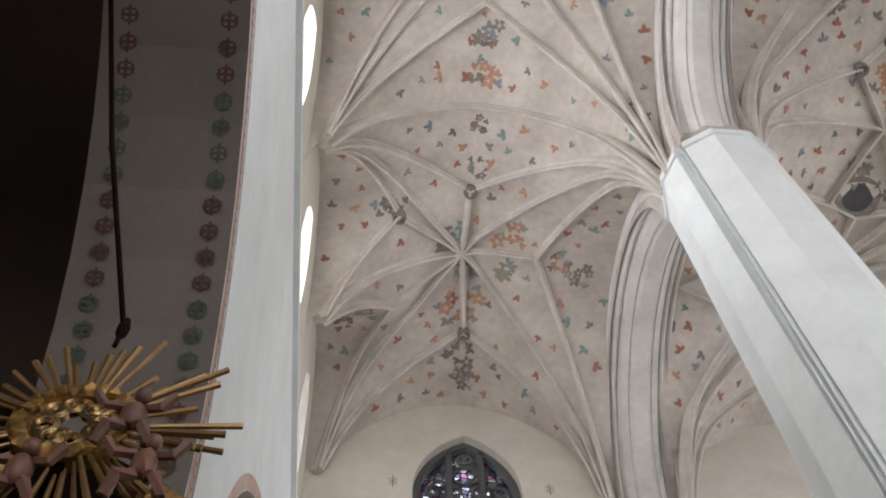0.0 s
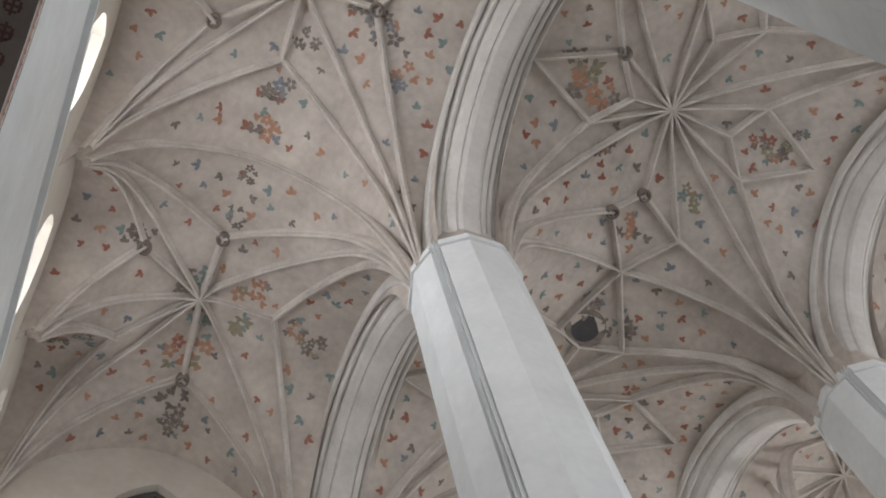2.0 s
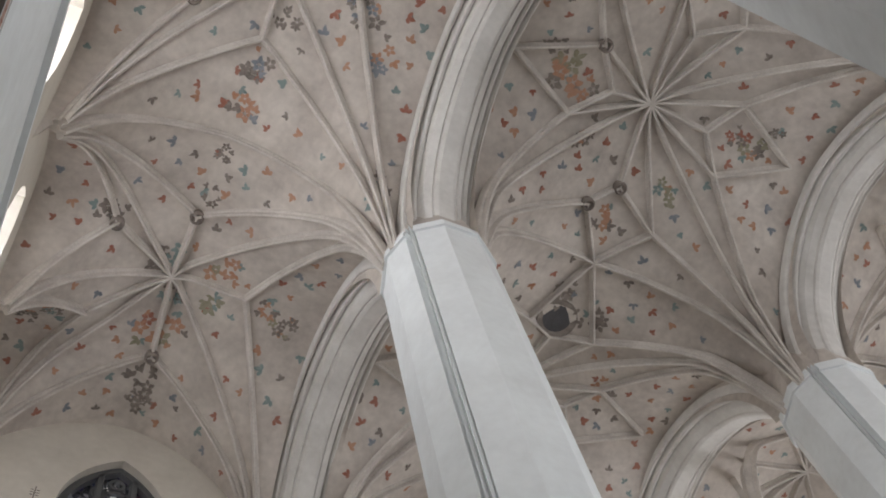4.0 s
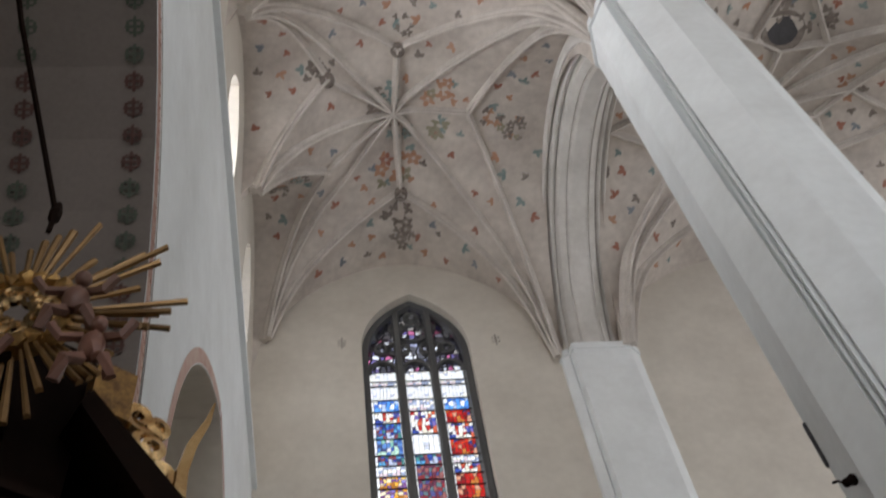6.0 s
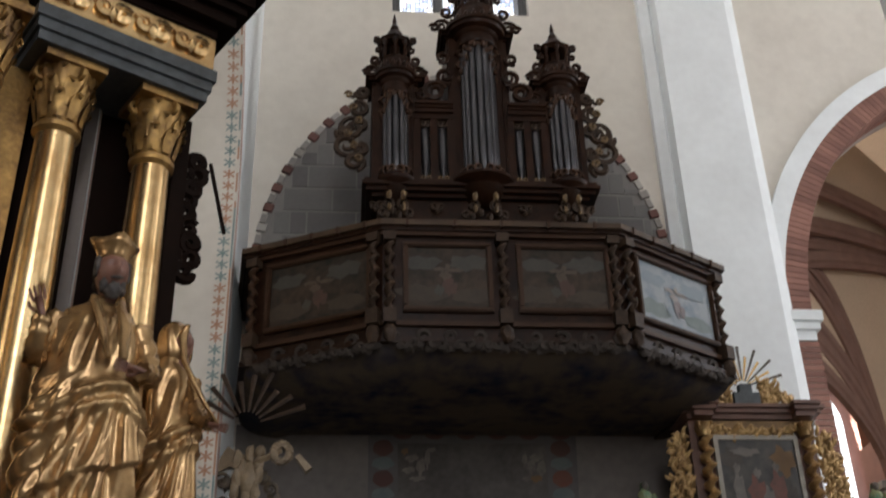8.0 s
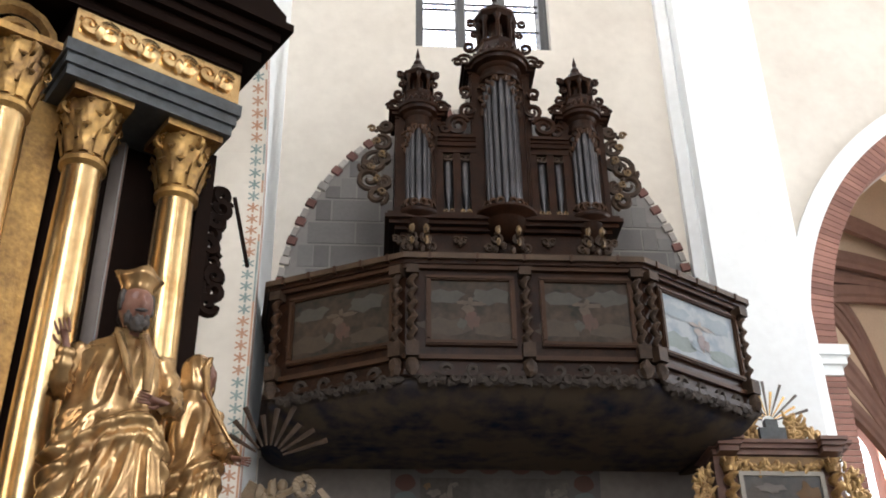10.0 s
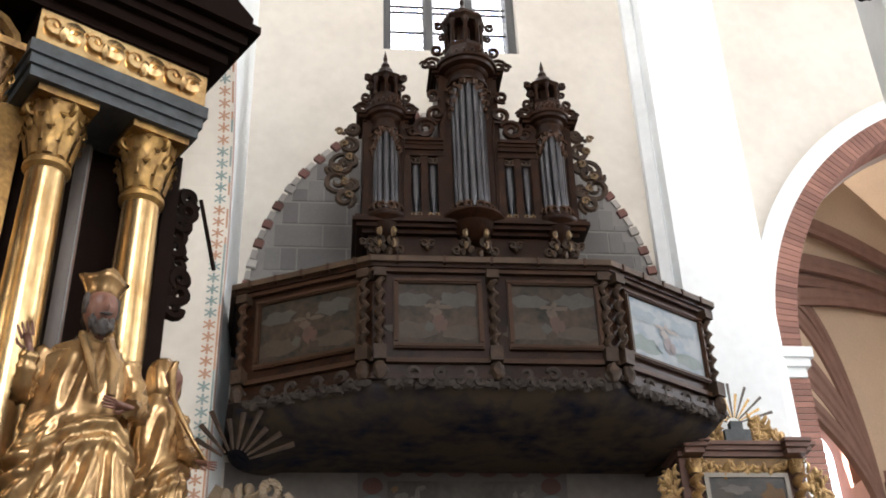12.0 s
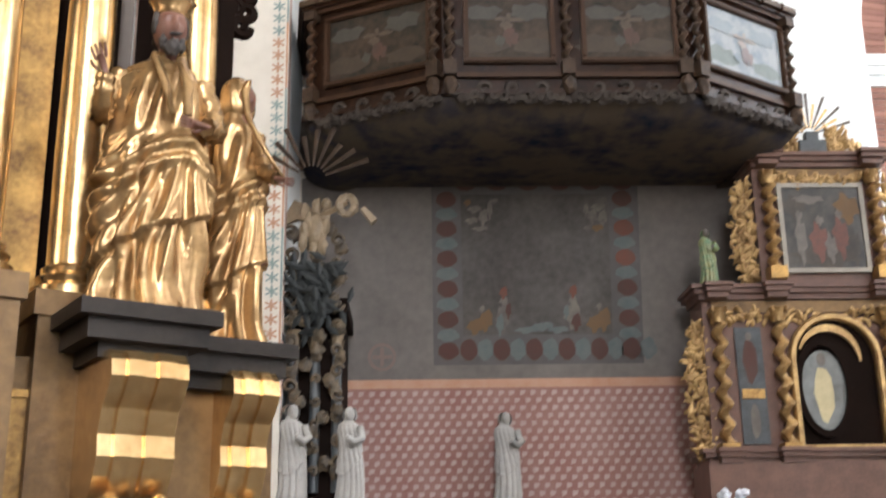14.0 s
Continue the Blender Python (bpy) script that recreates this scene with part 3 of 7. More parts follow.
G_DARK = glass("violet_stained_glass", [(0.15, 0.04, 0.08), (0.25, 0.04, 0.05), (0.08, 0.08, 0.22), (0.3, 0.12, 0.12), (0.12, 0.18, 0.2)], 5)
G_PALE = glass("pale_figured_glass", [(0.9, 0.9, 0.95), (0.55, 0.6, 0.75), (0.75, 0.65, 0.7), (0.95, 0.93, 0.9), (0.4, 0.45, 0.6), (0.85, 0.8, 0.75)], 8)
G_ROSE = glass("rose_tinted_glass", [(0.75, 0.55, 0.55), (0.6, 0.45, 0.5), (0.85, 0.7, 0.68)], 9)
G_SKY = glass("bright_blue_stained_glass", [(0.10, 0.3, 0.75), (0.16, 0.4, 0.85), (0.9, 0.92, 0.95), (0.08, 0.2, 0.6), (0.5, 0.6, 0.85)], 10)
G_TEAL = glass("blue_green_stained_glass", [(0.05, 0.12, 0.4), (0.25, 0.5, 0.45), (0.5, 0.7, 0.6), (0.06, 0.08, 0.2), (0.12, 0.25, 0.55), (0.75, 0.75, 0.8)], 11)
G_MIXED = glass("mixed_stained_glass", [(0.45, 0.03, 0.03), (0.9, 0.88, 0.85), (0.06, 0.1, 0.4), (0.85, 0.8, 0.7), (0.05, 0.05, 0.1), (0.6, 0.15, 0.08), (0.95, 0.93, 0.9), (0.2, 0.15, 0.4)], 12)
LEAD = mat("lead_cames", (0.05, 0.05, 0.055), 0.6, 0.3)

back = tagged(finish("backdrop", boxed(-0.6, 3.7, 13.6, 13.65, 11, 21), OVERCAST), "bright overcast sky outside the window", "sky", "", "structure")
back = tagged(finish("backdrop", boxed(-3.05, -3.0, -14, 12.6, 14.6, 21), OVERCAST), "bright overcast sky outside the clerestory", "sky", "", "structure")


def pieces(bm, x0, x1, z0, z1, nx, nz, y, keep, jitter=0.3, gap=0.008, lead=None):
    """Irregular glass pieces between two mullions."""
    xs = [[x0 + (x1 - x0) * i / nx for i in range(nx + 1)] for j in range(nz + 1)]
    zs = [[z0 + (z1 - z0) * j / nz for i in range(nx + 1)] for j in range(nz + 1)]
    for j in range(nz + 1):
        for i in range(nx + 1):
            if 0 < i < nx:
                xs[j][i] += random.uniform(-jitter, jitter) * (x1 - x0) / nx
            if 0 < j < nz:
                zs[j][i] += random.uniform(-jitter, jitter) * (z1 - z0) / nz
    for j in range(nz):
        for i in range(nx):
            q = [Vector((xs[b][a], y, zs[b][a])) for a, b in ((i, j), (i + 1, j), (i + 1, j + 1), (i, j + 1))]
            c = sum(q, Vector()) / 4
            if keep(c.x, c.z):
                bm.faces.new([bm.verts.new(p) for p in q])
                if lead is not None:
                    for p0, p1 in ((q[0], q[1]), (q[0], q[3])):
                        d = (p1 - p0).normalized()
                        o = Vector((-d.z, 0, d.x)) * gap
                        lead.faces.new([lead.verts.new(v + Vector((0, -0.006, 0))) for v in (p0 - o, p1 - o, p1 + o, p0 + o)])


def tall_window():
    cx, hw, sill, spring, rise, y = 1.53, 1.0, 12.3, 17.8, 1.7, 12.5
    ob = thing("window_1", "tall pointed three-light stained glass window in stone tracery", "window", "", "structure")
    bm = bmesh.new()
    n = 30
    out = [Vector((cx - hw, y, sill))] + [Vector((cx - hw * math.cos(math.pi * i / n), y, arch_z(-hw * math.cos(math.pi * i / n), hw, spring, rise))) for i in range(n + 1)] + [Vector((cx + hw, y, sill))]
    sweep(bm, out, [(-0.10, -0.09), (-0.04, -0.13), (0.04, -0.13), (0.10, -0.09), (0.10, 0.02), (-0.10, 0.02)], up=Vector((0, 1, 0)))
    sweep(bm, out, [(-0.12, -0.12), (0.0, -0.12), (0.0, 0.2), (-0.12, 0.2)], up=Vector((0, 1, 0)))
    part("window_frame", bm, TRACERY, ob)
    for x in (-0.31, 0.31):
        bm = bmesh.new()
        prism(bm, [(-0.08, 0.0), (-0.045, -0.12), (0.045, -0.12), (0.08, 0.0), (0.045, 0.08), (-0.045, 0.08)], sill, arch_z(x, hw, spring, rise), lambda u, v, w: (cx + x + u, y + v, w))
        part("mullion", bm, TRACERY, ob)
    part("window_sill", boxed(cx - hw, cx + hw, 12.22, 12.6, sill - 0.06, sill), PLASTER, ob)
    heads = bmesh.new()
    lights = ((-0.62, 0.26), (0.0, 0.26), (0.62, 0.26))
    for c, h in lights:
        pts = [Vector((cx + c - h * math.cos(math.pi * i / 12), y - 0.02, 17.35 + h * 1.25 * math.sin(math.pi * i / 12))) for i in range(13)]
        sweep(heads, pts, [(-0.035, -0.04), (0.035, -0.04), (0.035, 0.04), (-0.035, 0.04)], up=Vector((0, 1, 0)))
    for c, z, r in ((-0.31, 18.05, 0.2), (0.31, 18.05, 0.2), (0, 18.55, 0.27), (-0.6, 18.05, 0.14), (0.6, 18.05, 0.14), (-0.3, 18.7, 0.13), (0.3, 18.7, 0.13), (0, 19.05, 0.13)):
        pts = [Vector((cx + c + r * math.cos(a * math.pi / 8), y - 0.02, z + r * math.sin(a * math.pi / 8))) for a in range(17)]
        sweep(heads, pts, [(-0.028, -0.04), (0.028, -0.04), (0.028, 0.04), (-0.028, 0.04)], up=Vector((0, 1, 0)))
        for q in range(4):
            a = q * math.pi / 2 + 0.785
            p0 = Vector((cx + c + r * math.cos(a), y - 0.02, z + r * math.sin(a)))
            sweep(heads, [p0, p0.lerp(Vector((cx + c, y - 0.02, z)), 0.55)], [(-0.018, -0.03), (0.018, -0.03), (0.018, 0.03), (-0.018, 0.03)], up=Vector((0, 1, 0)))
    part("tracery", heads, TRACERY, ob)
    inside = lambda x, z: abs(x - cx) < hw - 0.04 and z < arch_z(x - cx, hw, spring, rise) - 0.05
    white = ((12.36, 12.9, G_PALE, 7, 6), (12.9, 13.3, G_WHITE, 7, 4), (13.3, 13.42, G_PALE, 8, 1), (13.42, 14.02, G_WHITE, 7, 6), (14.02, 14.14, G_ROSE, 6, 1))
    head = ((16.62, 17.0, G_WHITE, 7, 5), (17.0, 17.14, G_PALE, 8, 2), (17.14, 17.6, G_WHITE, 6, 5))
    bands = {-0.62: white + ((14.14, 14.42, G_GOLD, 6, 4), (14.42, 14.7, G_GOLD, 7, 4), (14.7, 14.95, G_PALE, 6, 3), (14.95, 15.2, G_BLUE, 7, 3), (15.2, 15.6, G_TEAL, 6, 4), (15.6, 16.0, G_BLUE, 7, 5), (16.0, 16.3, G_MIXED, 7, 4), (16.3, 16.62, G_SKY, 6, 3)) + head,
             0.0: white + ((14.14, 14.6, G_DARK, 7, 5), (14.6, 14.95, G_DARK, 7, 4), (14.95, 15.2, G_BLUE, 6, 3), (15.2, 15.7, G_WHITE, 5, 5), (15.7, 16.3, G_MIXED, 7, 6), (16.3, 16.62, G_PALE, 7, 4)) + head,
             0.62: white + ((14.14, 14.45, G_RED, 6, 3), (14.45, 14.72, G_RED, 6, 3), (14.72, 14.95, G_MIXED, 7, 3), (14.95, 15.15, G_PALE, 7, 3), (15.15, 15.55, G_RED, 7, 5), (15.55, 15.95, G_MIXED, 7, 5), (15.95, 16.3, G_RED, 7, 4), (16.3, 16.62, G_SKY, 6, 3)) + head}
    for c, h in lights:
        for z0, z1, g, nx, nz in bands[c]:
            bm = bmesh.new()
            came = bmesh.new()
            pieces(bm, cx + c - h + 0.045, cx + c + h - 0.045, z0, z1, nx, nz, y, inside, 0.14 if g in (G_WHITE, G_PALE, G_ROSE) else 0.36, 0.0045, came)
            part("lead_came", came, LEAD, ob)
            pane = part("pane", bm, g, ob)
            pane.visible_shadow = False
            bm = bmesh.new()
            for q in (z0, z1):
                box(bm, cx + c - h, cx + c + h, y - 0.012, y + 0.012, q - 0.012, q + 0.012)
            part("lead_bar", bm, LEAD, ob)
        for sx in (-h + 0.022, h - 0.022):
            bm = bmesh.new()
            came = bmesh.new()
            pieces(bm, cx + c + sx - 0.021, cx + c + sx + 0.021, 12.36, 17.5, 1, 44, y, inside, 0.1, 0.005, came)
            part("lead_came", came, LEAD, ob)
            part("pane", bm, G_WHITE, ob).visible_shadow = False
    bm = bmesh.new()
    came = bmesh.new()
    pieces(bm, cx - 0.95, cx + 0.95, 17.4, 19.45, 15, 16, y + 0.01, inside, 0.35, 0.016, came)
    part("lead_came", came, LEAD, ob)
    pane = part("pane", bm, glass("tracery_glass", [(0.8, 0.82, 0.9), (0.4, 0.42, 0.6), (0.15, 0.12, 0.3), (0.08, 0.07, 0.1), (0.5, 0.15, 0.3), (0.9, 0.9, 0.95), (0.1, 0.1, 0.12), (0.2, 0.2, 0.25)], 7), ob)
    pane.visible_shadow = False


tall_window()


def clerestory_window(y, k):
    ob = thing("window_%d" % k, "pale leaded clerestory window in a deep opening", "window", "clerestory windows", "structure")
    bm = bmesh.new()
    for i in range(9):
        u = y - 0.64 + 0.16 * i
        box(bm, -1.93, -1.89, u - 0.018, u + 0.018, 15.0, arch_z(u - y, 0.64, 17.4, 1.5) + 0.02)
    for j in range(28):
        z = 15.05 + j * 0.15
        box(bm, -1.92, -1.90, y - 0.64, y + 0.64, z - 0.014, z + 0.014)
    part("lead_bar", bm, LEAD, ob)


for k, y in enumerate(CLERE):
    clerestory_window(y, k + 2)

# ---- brick arch and porch beyond it ----
brick_arch = thing("brick_arch", "red brick pointed arch ring with white impost block", "arch", "", "structure")
R_OUT, SPR, CEN = 4.3, 7.5, 9.85
amax = math.acos(1.2 / 4.3)


def voussoir(r0, r1, y0, y1, half):
    bm = bmesh.new()
    prism(bm, [(-r0, -half), (-r1, -half * r1 / r0), (-r1, half * r1 / r0), (-r0, half)], y0, y1, lambda u, v, w: (u, w, v))
    bmesh.ops.recalc_face_normals(bm, faces=bm.faces)
    me = bpy.data.meshes.new("brick")
    bm.to_mesh(me)
    bm.free()
    me.materials.append(BRICK)
    return me


core = bmesh.new()
for mx in (0, 1):
    for r0, r1 in ((3.99, 4.31),):
        rows = []
        for i in range(41):
            a = amax * i / 40
            row = []
            for r, y in ((r1, 12.16), (r0 + 0.01, 12.16), (r0 + 0.01, 12.95), (r1, 12.95)):
                x = CEN - r * math.cos(a)
                row.append(core.verts.new((x if not mx else 17.3 - x, y, SPR + r * math.sin(a))))
            rows.append(row)
        for p, q in zip(rows, rows[1:]):
            for i in range(4):
                core.faces.new((p[i], p[(i + 1) % 4], q[(i + 1) % 4], q[i]))
for x0, x1 in ((5.54, 5.86), (11.44, 11.76)):
    box(core, x0, x1, 12.16, 12.95, 0, SPR)
bmesh.ops.recalc_face_normals(core, faces=core.faces)
part("mortar_bed", core, MORTAR, brick_arch)
n_v = 62
v_front = voussoir(3.98, 4.32, 12.145, 12.40, 0.037)
v_in = voussoir(3.985, 4.2, 12.41, 12.7, 0.037)
for i in range(n_v):
    a = amax * (i + 0.5) / n_v
    for me in (v_front, v_in):
        b = new("brick", me)
        b.matrix_world = Matrix.Translation((CEN, 0, SPR)) @ Matrix.Rotation(a, 4, 'Y')
        b.parent = brick_arch
course = bpy.data.meshes.new("brick")
bm = boxed(0, 0.28, 0, 0.26, 0, 0.068)
bm.to_mesh(course)
bm.free()
course.materials.append(BRICK)
for i in range(36):
    for dy in (0, 0.27):
        b = new("brick", course)
        b.matrix_world = Matrix.Translation((5.57 + (0.02 if (i + (dy > 0)) % 2 else 0.015), 12.145 + dy, 4.25 + i * 0.08))
        b.parent = brick_arch
imp = bmesh.new()
for z, o in ((7.12, 0.0), (7.25, 0.05), (7.36, 0.09)):
    box(imp, 5.38 - o, 5.84 + o, 12.1 - o, 12.9, z, z + 0.14 if o < 0.09 else 7.5)
part("impost", imp, WHITE, brick_arch, "white moulded impost block")
hood = bmesh.new()
pts = []
for i in range(41):
    a = amax * i / 40
    pts.append(Vector((CEN - 4.42 * math.cos(a), 12.19, SPR + 4.42 * math.sin(a))))
sweep(hood, pts, [(-0.12, -0.08), (0.0, -0.02), (0.14, -0.01), (0.14, 0.06), (-0.12, 0.06)], up=Vector((0, -1, 0)))
part("hood_mould", hood, WHITE, brick_arch)

PORCHWEB = mat("buff_limewash", (0.62, 0.47, 0.34), 0.95, second=(0.45, 0.35, 0.26), scale=0.8)


# ribs rise from a corbel in a fan to a ridge behind the arch, and run on level to the far side
CORBEL, FAR_CORBEL = Vector((8.55, 16.2, 6.6)), Vector((13.0, 18.0, 10.0))
RIDGE = [Vector(p) for p in ((6.01, 13.5, 7.78), (6.08, 13.8, 8.45), (6.29, 14.1, 8.83), (6.78, 14.6, 9.59), (7.27, 15.0, 9.82))]
CROSS = [Vector(p) for p in ((7.27, 15.0, 9.84), (7.19, 14.9, 10.16), (7.06, 14.6, 10.31), (6.96, 14.1, 10.79), (6.73, 13.3, 11.85))]


def porch_curve(lo, hi, bow, n=26):
    pts = []
    for i in range(n + 1):
        q = i / n
        p = lo.lerp(hi, q)
        if bow:
            p.z += bow * 4 * q * (1 - q)
        else:
            p.z = lo.z + (hi.z - lo.z) * math.sqrt(max(0.0, 1 - (1 - q) ** 2.2))
        pts.append(p)
    return pts


fan = [porch_curve(CORBEL, p, 0) for p in RIDGE]
cross = [porch_curve(FAR_CORBEL, p, 0.45) for p in CROSS]
bm = bmesh.new()
lofts = [(a, b) for a, b in zip(fan, fan[1:])] + [(a, b) for a, b in zip(cross, cross[1:])] + [(fan[-1], cross[0])]
for lo, hi in lofts:
    rows = []
    for p, q in zip(lo, hi):
        rows.append([bm.verts.new(p.lerp(q, j / 5) + Vector((0, 0.02, 0.09 + 0.10 * math.sin(math.pi * j / 5)))) for j in range(6)])
    for a, b in zip(rows, rows[1:]):
        for j in range(5):
            bm.faces.new((a[j], a[j + 1], b[j + 1], b[j]))
porch_vault = tagged(finish("ceiling", bm, PORCHWEB, smooth=True), "buff porch vault with dark brown brick ribs", "vault", "", "structure")
for pts in fan + cross[:-1]:
    bm = bmesh.new()
    sweep(bm, pts, [(-0.075, 0.14), (-0.085, -0.02), (-0.05, -0.06), (-0.045, -0.15), (0.045, -0.15), (0.05, -0.06), (0.085, -0.02), (0.075, 0.14)])
    part("rib", bm, RIBBRICK, porch_vault)
bm = bmesh.new()
box(bm, 8.62, 9.5, 16.3, 17.2, 0, 7.4)
box(bm, 8.75, 9.05, 16.1, 16.3, 0, 7.2)
box(bm, 9.15, 9.35, 16.18, 16.3, 0, 7.2)
tagged(finish("pier_porch", bm, BRICK), "red brick pier carrying the porch vault", "pier", "", "structure")
bm = bmesh.new()
for z, o in ((6.05, 0.06), (6.17, 0.12), (6.29, 0.2), (6.42, 0.26)):
    box(bm, 8.55 - o, 8.745, 16.28 - o, 16.28, z, z + 0.118)
part("corbel", bm, STONEJOINT, porch_vault, "pale stone corbel")
tagged(finish("wall_porch", boxed(4.15, 4.45, 12.96, 20.5, 0, 13.3), PORCHWEB), "buff porch side wall", "wall", "", "structure")
tagged(finish("wall_porch", boxed(12.85, 13.15, 12.96, 20.5, 0, 13.3), PORCHWEB), "buff porch side wall", "wall", "", "structure")
tagged(finish("roof_porch", boxed(4.15, 13.15, 12.9, 20.9, 13.31, 13.5), PORCHWEB), "plain roof slab over the porch vault", "roof", "", "structure")
wall("wall_porch", 4.15, 13.15, 0, 13.3, [(9.95, 0.30, 5.5, 9.2, 0.7), (6.2, 0.6, 6.5, 10.2, 1.0)], 0.6, lambda u, d, z: (u, 20.3 + d, z), BRICK, label="red brick porch end wall with windows")
back = tagged(finish("backdrop", boxed(5, 12, 21.6, 21.65, 2, 12), OVERCAST), "bright overcast sky outside the porch", "sky", "", "structure")

# ---- blind arch behind the organ ----
blind = thing("blind_arch", "grey stone-block blind arch edged with dark and red bricks", "arch", "", "structure")
cx, hw, spr = 1.46, 2.66, 7.9
PALEBRICK = mat("pale_mortared_brick", (0.36, 0.33, 0.30), 0.9, second=(0.24, 0.22, 0.20), scale=4, fine=40, random_tint=0.25)
DULLBRICK = mat("dull_red_brick", (0.16, 0.075, 0.062), 0.9, second=(0.10, 0.055, 0.048), scale=4, fine=50, bump=0.5, random_tint=0.3)
ring = bmesh.new()


def blind_top(u):
    return spr + 3.2 * math.sqrt(max(0.0, 1 - (u / hw) ** 2))


pts = [Vector((cx - hw, 12.2, 6.2 + (spr - 6.2) * i / 10)) for i in range(10)] + [Vector((cx - hw * math.cos(math.pi * i / 60), 12.2, blind_top(-hw * math.cos(math.pi * i / 60)))) for i in range(61)] + [Vector((cx + hw, 12.2, spr - (spr - 6.2) * i / 10)) for i in range(1, 11)]
panel = bmesh.new()
lo = [panel.verts.new((p.x, 12.192, 6.0)) for p in pts]
hi = [panel.verts.new((p.x, 12.192, p.z)) for p in pts]
for i in range(10, 70):
    panel.faces.new((lo[i], lo[i + 1], hi[i + 1], hi[i]))
part("backing", panel, STONEJOINT, blind)
z, row = 6.1, 0
while z < 11.3:
    x = cx - hw + (0.0 if row % 2 else 0.32)
    while x < cx + hw:
        x0, x1 = max(x, cx - hw), min(x + 0.62, cx + hw)
        top = min(blind_top(x0 - cx), blind_top(x1 - cx), z + 0.34) - 0.02
        if top > z + 0.2:
            pieces_ = [(x0, x1)]
        else:
            pieces_ = [(x0 + (x1 - x0) * k / 3, x0 + (x1 - x0) * (k + 1) / 3) for k in range(3)]
        for x0, x1 in pieces_:
            top = min(blind_top(x0 - cx), blind_top(x1 - cx), z + 0.34) - 0.02
            if x1 - x0 > 0.06 and top > z + 0.06:
                part("stone", boxed(x0 + 0.006, x1 - 0.006, 12.183, 12.2, z + 0.006, top), STONE, blind)
        x += 0.63
    z += 0.35
    row += 1
dist = [0.0]
for p, q in zip(pts, pts[1:]):
    dist.append(dist[-1] + (q - p).length)
for s in range(int(dist[-1] / 0.155)):
    d = (s + 0.5) * 0.155
    i = next(k for k in range(len(pts) - 1) if dist[k + 1] >= d)
    f = (d - dist[i]) / (dist[i + 1] - dist[i])
    p = pts[i].lerp(pts[i + 1], f)
    t = (pts[i + 1] - pts[i]).normalized()
    m = Matrix.Translation(p) @ Matrix(((t.x, 0, -t.z, 0), (0, 1, 0, 0), (t.z, 0, t.x, 0), (0, 0, 0, 1)))
    part("brick", boxed(-0.055 + 0.02 * (s % 2), 0.072, -0.035 - 0.02 * (s % 2), 0.0, -0.02 - 0.035 * (s % 2), 0.055 + 0.01 * (s % 2), m), DULLBRICK if s % 2 and random.random() < 0.85 else PALEBRICK, blind)

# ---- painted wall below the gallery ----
# limewash darkened in its colour to carry the shade under the gallery
DIMWALL = mat("shaded_grey_limewash", (0.19, 0.165, 0.15), 0.95, second=(0.12, 0.105, 0.095), scale=1.2, fine=10, amount=0.5)
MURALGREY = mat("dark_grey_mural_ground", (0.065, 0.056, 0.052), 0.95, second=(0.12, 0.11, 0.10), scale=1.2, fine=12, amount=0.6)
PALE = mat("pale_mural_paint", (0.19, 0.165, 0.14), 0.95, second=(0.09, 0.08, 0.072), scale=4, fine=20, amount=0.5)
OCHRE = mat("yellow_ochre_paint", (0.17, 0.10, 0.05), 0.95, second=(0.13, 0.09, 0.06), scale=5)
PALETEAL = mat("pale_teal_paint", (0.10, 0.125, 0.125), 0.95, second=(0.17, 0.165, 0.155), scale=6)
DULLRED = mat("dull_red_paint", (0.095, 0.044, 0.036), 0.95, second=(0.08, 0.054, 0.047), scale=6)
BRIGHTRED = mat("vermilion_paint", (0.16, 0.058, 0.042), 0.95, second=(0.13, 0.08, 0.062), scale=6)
tagged(finish("plaster_band", boxed(-1.28, 4.1, 12.186, 12.2, 3.58, 6.0), DIMWALL), "plaster below the gallery, coloured grey for its shade", "wall", "", "structure")


def flat(name, pts, y, material, parent, label=""):
    bm = bmesh.new()
    bm.faces.new([bm.verts.new((u, y, v)) for u, v in pts])
    return part(name, bm, material, parent, label)


def oval(cx, cz, rx, rz, n=14, wob=0.0):
    return [(cx + rx * math.cos(-i * 2 * math.pi / n) * (1 + wob * math.sin(i * 2.3)), cz + rz * math.sin(-i * 2 * math.pi / n) * (1 + wob * math.cos(i * 1.7))) for i in range(n)]


mural = thing("mural", "faded dark grey mural with red and teal medallion border", "mural")
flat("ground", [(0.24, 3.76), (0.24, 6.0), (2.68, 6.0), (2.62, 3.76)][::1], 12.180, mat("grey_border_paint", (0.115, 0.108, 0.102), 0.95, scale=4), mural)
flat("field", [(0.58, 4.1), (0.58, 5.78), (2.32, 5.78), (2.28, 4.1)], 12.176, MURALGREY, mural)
for i in range(6):
    z = 3.92 + i * 0.36
    for x in (0.41, 2.48):
        flat("medallion", oval(x, z, 0.12, 0.10, wob=0.05), 12.172, BRIGHTRED if i > 2 and x > 1 and i < 5 else DULLRED, mural)
        if i < 5:
            flat("medallion", oval(x, z + 0.18, 0.13, 0.075, wob=0.1), 12.173, PALETEAL, mural)
for i in range(6):
    x = 0.44 + i * 0.37
    flat("medallion", oval(x + 0.2, 3.93, 0.1, 0.125, wob=0.05), 12.171, DULLRED, mural)
    flat("medallion", oval(x + 0.385, 3.93, 0.1, 0.12, wob=0.12), 12.172, PALETEAL, mural)
    flat("medallion", oval(x + 0.2, 5.9, 0.12, 0.075), 12.171, DULLRED, mural)
